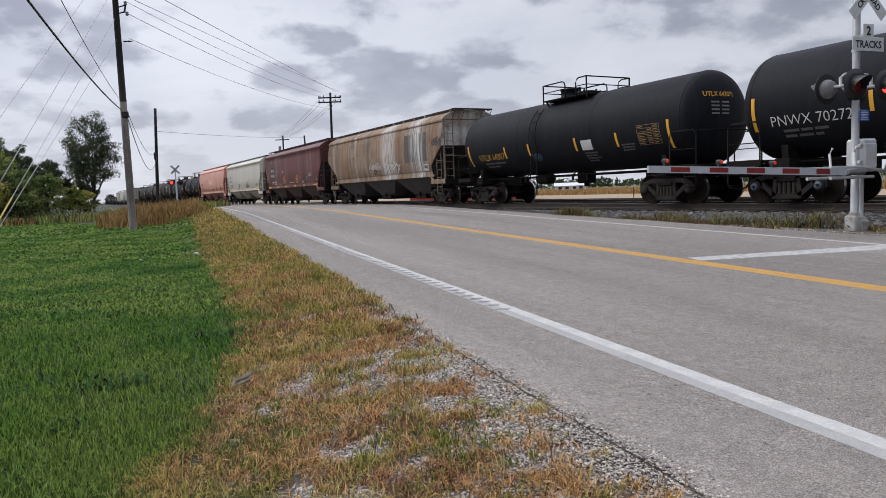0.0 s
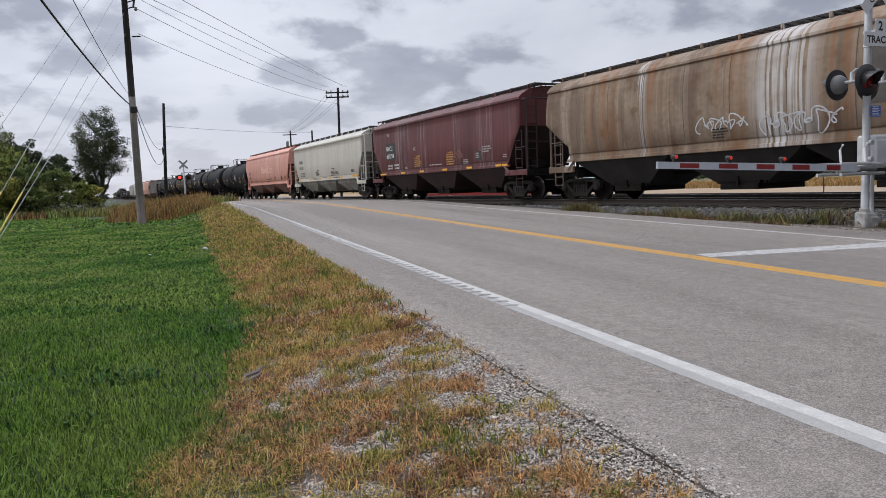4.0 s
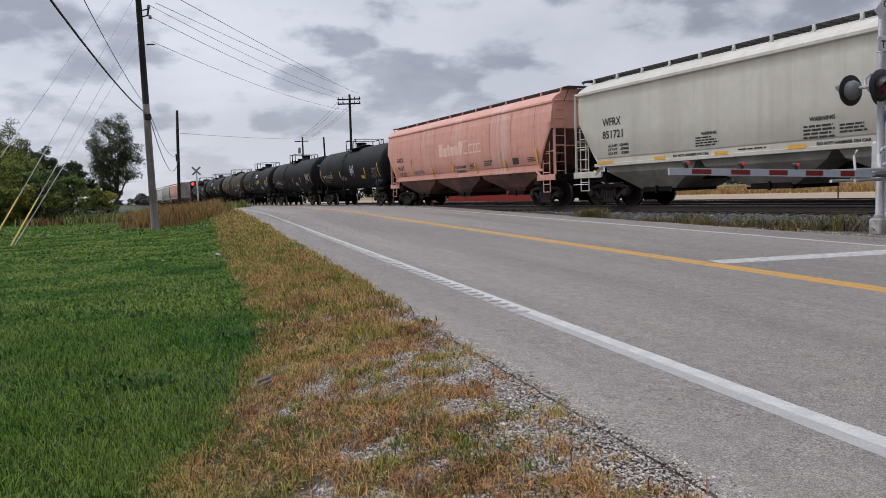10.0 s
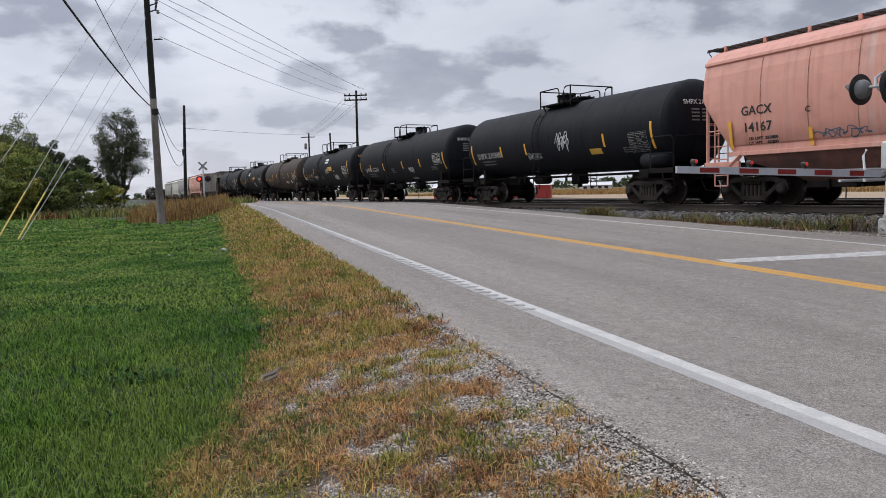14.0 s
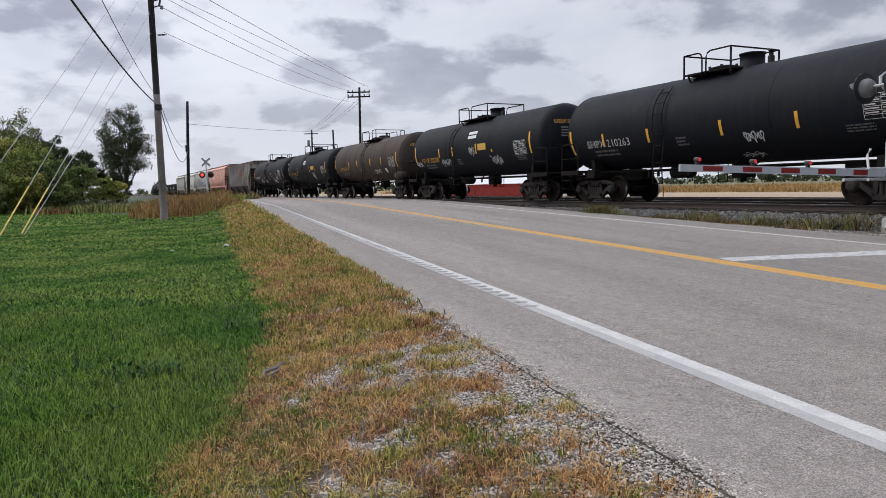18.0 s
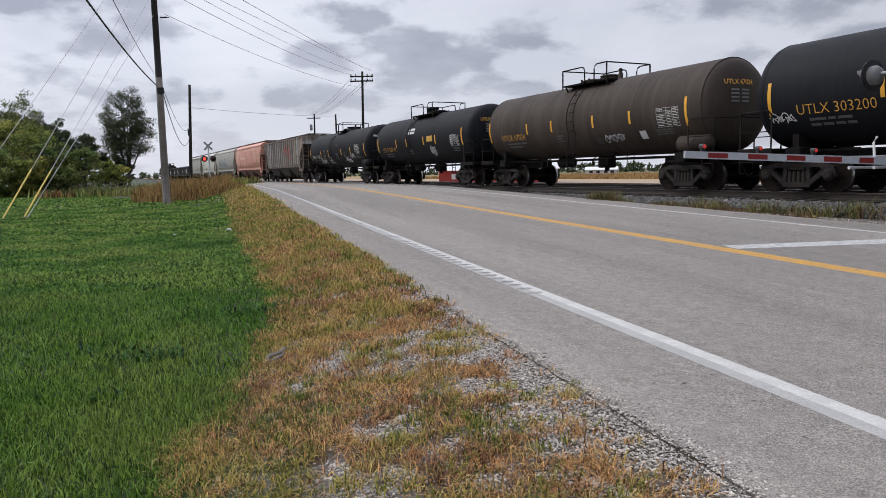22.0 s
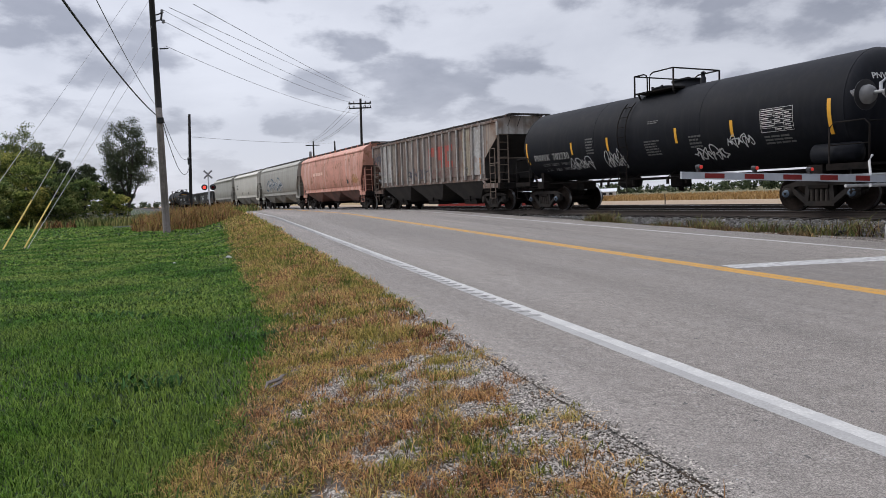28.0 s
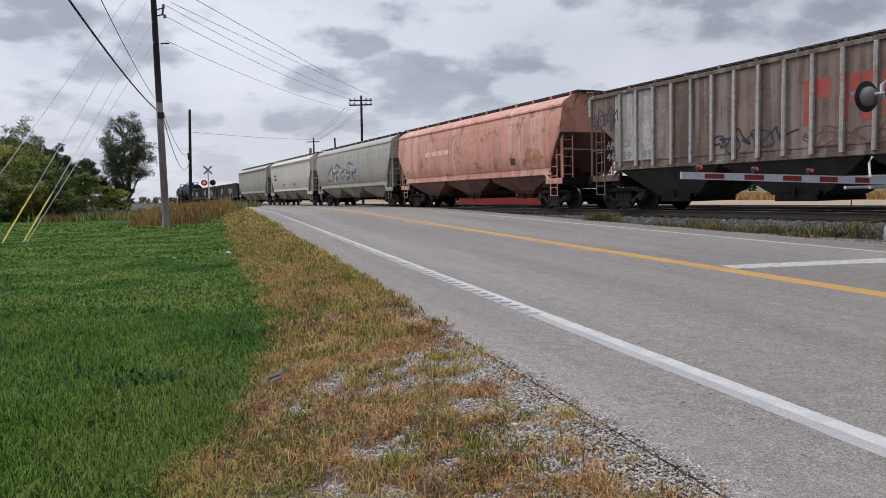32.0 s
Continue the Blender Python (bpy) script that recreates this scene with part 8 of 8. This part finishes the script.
def make_trackside_weeds():
    n = 60000
    s, l, p = road_points(n, 5, 34, EDGE_R + 0.08, EDGE_R + 2.6)
    a = p @ np.array([TN.x, TN.y])
    keep = (a < 15.2) & (rng.random(n) < 0.10 + 1.9 * noise2(p, 0.8, 6) + 0.5 * noise2(p, 3.1, 16) + 0.25 * np.clip((14 - s) / 6, 0, 1) - 0.6 * np.clip((a - 14.3) / 0.9, 0, 1))
    p = p[keep]
    m = len(p)
    h = rng.uniform(0.05, 0.17, m) * (1 + 0.9 * np.clip(noise2(p, 0.6, 9), -0.5, 1))
    tone = noise2(p, 1.1, 21) + rng.normal(0, 0.2, m)
    wd, ln = rng.uniform(0.008, 0.02, m), rng.uniform(0.3, 1.5, m)
    foot = np.column_stack([p, np.maximum(gz(p), 0) - 0.01])
    for sel, mat, label in ((tone < 0.2, "trackside_brown", "withered brown grass between road and track"), ((tone >= 0.2) & (tone < 0.3), "rust_grass", "straw-coloured grass between road and track"), (tone >= 0.3, "trackside_green", "low green grass between road and track")):
        co, q, t = blades(foot[sel], h[sel], wd[sel], ln[sel])
        stuff("trackside_grass", np_mesh("trackside_grass", co, q, t, mat), label, "grass")
    # taller green clumps with stalks
    pts, hs = [], []
    for st, a0, k, hh in ((24.6, 14.5, 160, 0.22), (13.8, 14.7, 200, 0.36), (9.6, 14.6, 260, 0.4), (26.5, 14.5, 130, 0.2), (23.5, 14.4, 200, 0.25), (22.3, 14.3, 90, 0.2), (21.0, 14.2, 200, 0.24), (19.6, 14.2, 200, 0.22), (17.6, 14.3, 900, 0.55), (16.7, 14.2, 220, 0.34), (14.6, 14.2, 200, 0.3), (13.0, 14.2, 260, 0.3), (11.2, 14.0, 240, 0.4), (10.2, 14.1, 240, 0.36)):
        al, r = rng.normal(0, 0.34, k), rng.normal(0, 0.2, k)
        pts.append(np.stack([(st + al) * TU.x + (a0 + r) * TN.x, (st + al) * TU.y + (a0 + r) * TN.y], 1))
        hs.append(0.75 * hh * rng.uniform(0.3, 1.4, k) * np.exp(-al ** 2))
    p, h = np.concatenate(pts), np.concatenate(hs)
    z = np.array([max(ground_z(x, y), RAIL_Z - 0.6 + 0.26 * smooth_(13.9, 14.9, x * TN.x + y * TN.y)) for x, y in p]) - 0.02
    co, q, t = blades(np.column_stack([p, z]), h + 0.05, rng.uniform(0.008, 0.024, len(p)), rng.uniform(0.3, 1.6, len(p)))
    sel = rng.random(len(p)) < 0.5
    stuff("weeds", np_mesh("weeds", co, q[sel], t[sel], "trackside_green"), "straggling green weeds at the edge of the ballast", "weeds")
    stuff("weeds", np_mesh("weeds", co, q[~sel], t[~sel], "trackside_brown"), "withered stems among the weeds by the ballast", "weeds")
    n = 70
    st, a = rng.uniform(9, 30, n), rng.uniform(13.9, 14.8, n)
    p = np.stack([st * TU.x + a * TN.x, st * TU.y + a * TN.y], 1)
    co, q, t = blades(np.column_stack([p, gz(p)]), rng.uniform(0.25, 0.6, n), np.full(n, 0.010), rng.uniform(0.1, 0.7, n))
    stuff("dry_stalks", np_mesh("dry_stalks", co, q, t, "bark"), "thin dead weed stalks beside the rail", "weeds")


def make_bank_weeds():
    """Tall rust-brown weeds on the road bank beside the poles."""
    n = 24000
    s, l, p = road_points(n, 40, 68, -4.6, EDGE_L - 0.3)
    top = np.interp(l, [-4.6, -3.2, 0.2, 1.6], [0.5, 1.0, 0.9, 0.25]) * np.interp(s, [40, 43, 58, 68], [0.55, 1.0, 0.95, 0.8])
    keep = (rng.random(n) < 0.85 + 0.7 * noise2(p, 0.35, 4)) & (l > -4.4 - 0.25 * (s - 42))
    p, top = p[keep], top[keep]
    m = len(p)
    h = top * rng.uniform(0.3, 1.45, m) * (1 + 0.7 * noise2(p, 0.8, 7))
    g = gz(p)
    sel = rng.random(m) < 0.86
    for name, k, mat, label in (("tall_weeds", sel, "straw", "tall rust-brown dried weeds on the bank"), ("tall_weeds", ~sel, "weed_green", "green weeds among the dried ones on the bank")):
        co, q, t = blades(np.column_stack([p, g])[k], h[k], rng.uniform(0.014, 0.042, k.sum()), rng.uniform(0.05, 1.0, k.sum()))
        stuff(name, np_mesh(name, co, q, t, mat), label, "weeds")
    # the bank goes on beyond the track
    n = 6000
    s, l, p = road_points(n, 66, 158, -3.5, EDGE_L - 0.2)
    co, q, t = blades(np.column_stack([p, gz(p)]), rng.uniform(0.5, 1.25, n), rng.uniform(0.07, 0.14, n), rng.uniform(0.1, 0.6, n))
    stuff("tall_weeds", np_mesh("tall_weeds", co, q, t, "straw"), "rust-brown weeds on the far road bank", "weeds")
    # green clump at the crest and rough growth along the field's edge
    k = 900
    s, l = rng.normal(50, 1.6, k), rng.normal(1.0, 0.35, k)
    p = np.stack([s * RU.x + l * RN.x, s * RU.y + l * RN.y], 1)
    co, q, t = blades(np.column_stack([p, gz(p)]), rng.uniform(0.25, 0.75, k), rng.uniform(0.03, 0.07, k), rng.uniform(0.2, 0.8, k))
    stuff("weeds", np_mesh("crest_weeds", co, q, t, "weed_green"), "fresh green weeds at the crest of the bank", "weeds")
    n = 19000
    x, y = rng.uniform(-48, -18, n), rng.uniform(43, 66, n)
    p = np.stack([x, y], 1)
    keep = ((y > 47 + 0.35 * (x + 34) + 2 * noise2(p, 0.2)) | (y > 58)) & ((x > -30.5) | (y > 61))
    p = p[keep]
    m = len(p)
    h = rng.uniform(0.25, 0.9, m) * (1 + 0.5 * noise2(p, 0.3, 5))
    tone = noise2(p, 0.22, 1) + np.where(p[:, 0] < -30, -0.5, 0.12)
    for mat, k, label in (("straw", tone > 0.18, "dried brown growth at the field edge"), ("bush_green", (tone <= 0.18) & (tone > -0.1), "rough green growth at the field edge"), ("trackside_green", tone <= -0.1, "low green growth at the field edge")):
        co, q, t = blades(np.column_stack([p, gz(p)])[k], h[k], rng.uniform(0.04, 0.09, k.sum()), rng.uniform(0.2, 0.8, k.sum()))
        stuff("rough_growth", np_mesh("rough_growth", co, q, t, mat), label, "weeds")
    n = 420
    x, y = rng.uniform(-32.5, -26, n), rng.uniform(54, 59, n)
    p = np.stack([x, y], 1)
    v, t = stones(np.column_stack([p, gz(p) + rng.uniform(0.3, 1.1, n)]), rng.uniform(0.03, 0.07, n))
    stuff("dried_flowers", np_mesh("dried_flowers", v, None, t, "white_flower"), "pale dried flower heads along the field edge", "weeds")


def leaf_cloud(centres, radii, per, size, flat=0.8, r=rng):
    """Small leaf sprays round clump centres, thinner at the rim."""
    out = []
    for c, R in zip(centres, radii):
        k = max(4, int(per * R * R))
        d = r.normal(0, 1, (k, 3))
        d /= np.linalg.norm(d, axis=1)[:, None]
        out.append(np.array(c) + d * (R * r.random(k) ** 0.45)[:, None] * np.array([1, 1, flat]))
    p = np.concatenate(out)
    n = len(p)
    d1 = r.normal(0, 1, (n, 3))
    d1 /= np.linalg.norm(d1, axis=1)[:, None]
    d2 = np.cross(d1, r.normal(0, 1, (n, 3)))
    d2 /= np.linalg.norm(d2, axis=1)[:, None]
    s = (size * r.uniform(0.6, 1.5, n))[:, None]
    co = np.stack([p - d1 * s, p + d2 * s * 0.42, p + d1 * s, p - d2 * s * 0.42], 1).reshape(-1, 3)
    return co, np.arange(n)[:, None] * 4 + np.array([0, 1, 2, 3])


def limb(bm, a, b, r0, r1, bend, r):
    a, b = Vector(a), Vector(b)
    o = Vector((r.uniform(-1, 1), r.uniform(-1, 1), r.uniform(-0.3, 0.6))) * bend * (b - a).length
    pts = [a.lerp(b, t) + o * (4 * t * (1 - t)) for t in (0, 0.25, 0.5, 0.75, 1)]
    tube(bm, pts, [r0 + (r1 - r0) * t for t in (0, 0.25, 0.5, 0.75, 1)], 7)
    return pts


def tree(name, base, height, spread, seed, leaf, label, per=26, size=0.16, trunk=0.22, start=0.28, lobes=26, lean=0.0, squash=1.0, clump=1.0):
    """Trunk, limbs and twigs, with leaf clumps hung on the twigs' ends."""
    r = random.Random(seed)
    nr = np.random.default_rng(seed)
    t = thing(name, pose(*base), label, "tree" if name == "tree" else "bush", "trees and bushes at the field edge")
    bm = bmesh.new()
    spine = [Vector((lean * height * q + 0.04 * height * q * math.sin(5 * q + seed), 0.03 * height * math.cos(4 * q + seed) * q, height * 0.88 * q)) for q in (0, 0.2, 0.4, 0.6, 0.8, 1.0)]
    tube(bm, [spine[0] - Vector((0, 0, 0.3))] + spine[1:], [trunk * k for k in (1.15, 0.9, 0.72, 0.5, 0.28, 0.06)], 9)
    cs, rs = [], []
    for i in range(lobes):
        q = start + (0.97 - start) * (i + r.random()) / lobes
        j = min(4, int(q * 5))
        a = spine[j].lerp(spine[j + 1], q * 5 - j)
        ang = i * 2.399 + r.uniform(-0.5, 0.5)
        prof = math.sin(math.pi * min(1, max(0.04, (q - start * 0.7) / (1.06 - start * 0.7)))) ** 0.6
        rad = spread * prof * r.uniform(0.55, 1.08)
        b = a + Vector((math.cos(ang) * rad, math.sin(ang) * rad * squash, rad * r.uniform(0.15, 0.75)))
        pts = limb(bm, a, b, trunk * 0.34 * (1.1 - q), trunk * 0.05, 0.12, r)
        for k in range(3):
            f = pts[2].lerp(pts[4], (k + 0.4) / 2.6)
            e = f + Vector((r.uniform(-1, 1), r.uniform(-1, 1), r.uniform(-0.4, 0.8))) * spread * 0.24
            limb(bm, f, e, trunk * 0.07, trunk * 0.02, 0.1, r)
            cs.append(tuple(e))
            rs.append(spread * r.uniform(0.13, 0.25) * clump)
        cs.append(tuple(b))
        rs.append(spread * r.uniform(0.15, 0.28) * clump)
    part("trunk", bm, "bark", t)
    co, q = leaf_cloud(cs, rs, per / (spread * 0.2) ** 2 * 1.0, size, 0.8, nr)
    me = np_mesh("crown", co, q, None, leaf)
    ob = share("crown", me, t)
    tagged(ob, kind="stuff")
    return t


def airy_tree(base, height, spread, seed, leaf, label, stems=7, trunk=0.2, fork=0.16, size=0.075, per=30, low=0.3):
    """A tree that forks low into many rising limbs, with small sprays of leaves on the twigs and sky between them."""
    r, nr = random.Random(seed), np.random.default_rng(seed)
    t = thing("tree", pose(*base), label, "tree", "trees and bushes at the field edge")
    bm = bmesh.new()
    f0 = Vector((0.02 * height, 0, fork * height))
    tube(bm, [(0, 0, -0.3), f0 * 0.5, f0], [trunk * 1.2, trunk, trunk * 0.85], 9)
    cs, rs = [], []
    for i in range(stems):
        ang = i * 2.399 + r.uniform(-0.3, 0.3)
        out = spread * (0.15 + 0.72 * ((i + 0.5) / stems))
        up = height * (0.97 - 0.42 * ((i + 0.5) / stems) ** 1.6) * r.uniform(0.94, 1.03)
        end = Vector((math.cos(ang) * out, math.sin(ang) * out, up))
        mid = f0.lerp(end, 0.5) + Vector((math.cos(ang), math.sin(ang), 0)) * out * 0.12 + Vector((r.uniform(-1, 1), r.uniform(-1, 1), 0)) * 0.2
        pts = [f0 * (1 - q) ** 2 + mid * (2 * q * (1 - q)) + end * q * q for q in (k / 8 for k in range(9))]
        tube(bm, pts, [trunk * (0.55 - 0.5 * k / 8) for k in range(9)], 7)
        for k in range(16):
            q = low + (1 - low) * (k + r.random()) / 16
            j = min(7, int(q * 8))
            a = pts[j].lerp(pts[j + 1], q * 8 - j)
            az = ang + r.uniform(-1.9, 1.9)
            ln = spread * r.uniform(0.22, 0.5) * (1.15 - 0.6 * q)
            b = a + Vector((math.cos(az) * ln, math.sin(az) * ln, ln * r.uniform(-0.1, 0.9)))
            tw = limb(bm, a, b, trunk * 0.09, trunk * 0.025, 0.12, r)
            for m in (2, 3, 4):
                cs.append(tuple(tw[m] + Vector((r.uniform(-1, 1), r.uniform(-1, 1), r.uniform(-1, 1))) * 0.12))
                rs.append(r.uniform(0.25, 0.55) * spread / 3)
            for m in range(2):
                e = tw[3] + Vector((r.uniform(-1, 1), r.uniform(-1, 1), r.uniform(-0.3, 0.8))) * ln * 0.5
                limb(bm, tw[2 + m], e, trunk * 0.04, trunk * 0.015, 0.1, r)
                cs.append(tuple(e))
                rs.append(r.uniform(0.22, 0.48) * spread / 3)
        cs.append(tuple(end))
        rs.append(0.3)
    part("trunk", bm, "bark", t)
    co, q = leaf_cloud(cs, rs, per / (spread / 3 * 0.25) ** 2, size, 1.0, nr)
    tagged(share("crown", np_mesh("crown", co, q, None, leaf), t), kind="stuff")
    return t


def make_trees():
    airy_tree((-33.3, 70.0, 0.1), 10.4, 3.3, 5, "tree_leaf", "slender dark green tree with an open airy crown", stems=11, trunk=0.17, per=12)
    airy_tree((-39.0, 62.0, 0.1), 9.0, 2.7, 8, "airy_leaf", "thin yellow-green tree standing over the thicket", stems=8, trunk=0.12, per=6, low=0.4)
    for k, (x, y, h, sp, leaf) in enumerate(((-34.8, 57.0, 5.6, 2.1, "bush_leaf"), (-37.2, 59.0, 6.6, 2.6, "bush_leaf"), (-40.6, 59.0, 7.4, 3.1, "bush_leaf"), (-36.2, 54.0, 3.9, 2.1, "bush_green"), (-39.2, 54.5, 4.8, 2.4, "bush_green"), (-44.0, 57.0, 7.0, 3.0, "bush_green"), (-33.0, 57.0, 4.7, 1.9, "bush_green"), (-31.4, 58.5, 3.9, 1.7, "bush_green"), (-29.9, 60.5, 2.7, 1.4, "bush_leaf"), (-33.9, 54.5, 2.8, 1.7, "bush_leaf"), (-31.9, 56.0, 2.3, 1.5, "bush_green"), (-38.0, 50.5, 3.2, 1.9, "bush_green"), (-35.3, 51.5, 2.4, 1.6, "bush_green"))):
        tree("bush", (x, y, 0.05), h, sp, 20 + k, leaf, "dense leafy bush with yellowing patches at the field edge" if leaf == "bush_leaf" else "dense green bush in the thicket at the field edge", per=75, size=0.09, trunk=0.1, start=0.03, lobes=38, clump=0.8)
    for k, (x, y, h, sp) in enumerate(((-39.2, 72.0, 6.0, 2.3), (-42.0, 72.0, 7.6, 2.5), (-45.5, 71.0, 9.0, 3.0), (-36.6, 74.0, 3.8, 1.8))):
        tree("tree", (x, y, 0.0), h, sp, 60 + k, "bush_dark", "dark tree behind the bushes", per=90, size=0.12, trunk=0.2, start=0.12, lobes=28)
    # distant hedgerows round the fields
    cs, rs = [], []
    r = random.Random(3)
    for k in range(700):
        t = k / 700
        ang = radians(-75 + 150 * t)
        d = 420 + 90 * math.sin(7 * t) + r.uniform(-15, 15)
        x, y = d * math.sin(ang), d * math.cos(ang)
        h = 3.0 + 1.8 * noise.noise((t * 25, 0, 0)) + r.uniform(0, 1.0)
        for j in range(3):
            cs.append((x + r.uniform(-4, 4), y + r.uniform(-4, 4), -0.4 + h * (0.3 + 0.3 * j)))
            rs.append(max(1.2, h * 0.42))
    co, q = leaf_cloud(cs, rs, 7.0, 0.75)
    stuff("tree_line", np_mesh("tree_line", co, q, None, "bush_dark"), "far dark line of trees across the fields", "tree line")
    # corn stubble rows
    n = 34000
    a, st = 74 + 76 * rng.random(n) ** 1.6, rng.uniform(-60, 190, n)
    a = np.round(a / 0.8) * 0.8 + rng.normal(0, 0.08, n)
    p = np.stack([st * TU.x + a * TN.x, st * TU.y + a * TN.y], 1)
    co, q, t = blades(np.column_stack([p, gz(p)]), rng.uniform(0.35, 0.95, n), rng.uniform(0.06, 0.13, n), rng.uniform(0.2, 0.9, n))
    stuff("corn_stubble", np_mesh("corn_stubble", co, q, t, "corn"), "golden corn stubble in the field beyond the track", "crop")


def make_litter():
    w = thing("stick", pose(-1.29, 4.75, ground_z(-1.29, 4.75) + 0.075, 0, 0, 66), "weathered grey broken piece of wood on the grass", "stick")
    bm = bmesh.new()
    tube(bm, [(-0.12, 0.0, -0.01), (-0.07, 0.02, 0.012), (0.02, -0.012, 0.02), (0.08, 0.01, 0.026), (0.13, 0.004, 0.03)], [0.003, 0.015, 0.014, 0.012, 0.002], 5)
    tube(bm, [(-0.10, -0.02, -0.01), (0.0, -0.03, 0.0), (0.06, -0.015, 0.012)], [0.006, 0.014, 0.003], 4)
    part("wood", bm, "stick", w)
    for x, y, s in ((-5.4, 16.25, 0.07), (-6.35, 15.4, 0.04), (-16.3, 41.0, 0.16)):
        b = thing("litter", pose(x, y, ground_z(x, y) + 0.05), "crumpled white scrap of litter in the grass", "litter")
        v, t = stones(np.array([[0, 0, 0.02], [s * 0.6, 0.02, 0.0], [-s * 0.5, 0.0, 0.015]]), np.array([s, s * 0.7, s * 0.6]))
        share("scrap", np_mesh("scrap", v, None, t, "placard_white"), b)
    p = RU * 11.6 + RN * 13.1
    d = thing("driftwood", pose(p.x, p.y, ground_z(p.x, p.y) + 0.03, 0, 0, 20), "dark rotten scrap of wood at the road edge", "driftwood")
    bm = bmesh.new()
    tube(bm, [(-0.3, 0, 0), (-0.1, 0.03, 0.04), (0.15, 0, 0.06), (0.35, -0.02, 0.1)], [0.03, 0.05, 0.045, 0.02], 7)
    part("wood", bm, "pole_dark", d)
    q = TU * 11.9 + TN * 14.5
    b = thing("boulder", pose(q.x, q.y, RAIL_Z - 0.42), "pale rounded stone on the ballast", "stone")
    v, t = stones(np.array([[0, 0, 0.02]]), np.array([0.14]))
    share("rock", np_mesh("rock", v, None, t, "stone"), b)


make_lawn()
make_verge()
make_stones()
make_road_pits(900, 0.004, 0.013, "crack", "small dark pits in the worn asphalt")
make_road_pits(9000, 0.002, 0.005, "crack", "fine dark specks in the worn asphalt")
make_road_pits(9000, 0.002, 0.006, "chip", "pale stone chips in the worn asphalt")
make_broken_edge()
make_trackside_weeds()
make_bank_weeds()
make_trees()
make_litter()


# ---------------------------------------------------------------- what moves


def motions():
    for car, s in CARS:
        walk(car, [(t, car_pose(s - run(t))) for t in range(0, 33, 2)])
    turns = [(0.1 * k, Euler((0, run(0.1 * k) / 0.457, 0))) for k in range(321)]
    for w in WHEELS:
        x, y, z = w.location
        walk(w, [(t, Matrix.Translation((x, y, z)) @ e.to_matrix().to_4x4()) for t, e in turns])


motions()
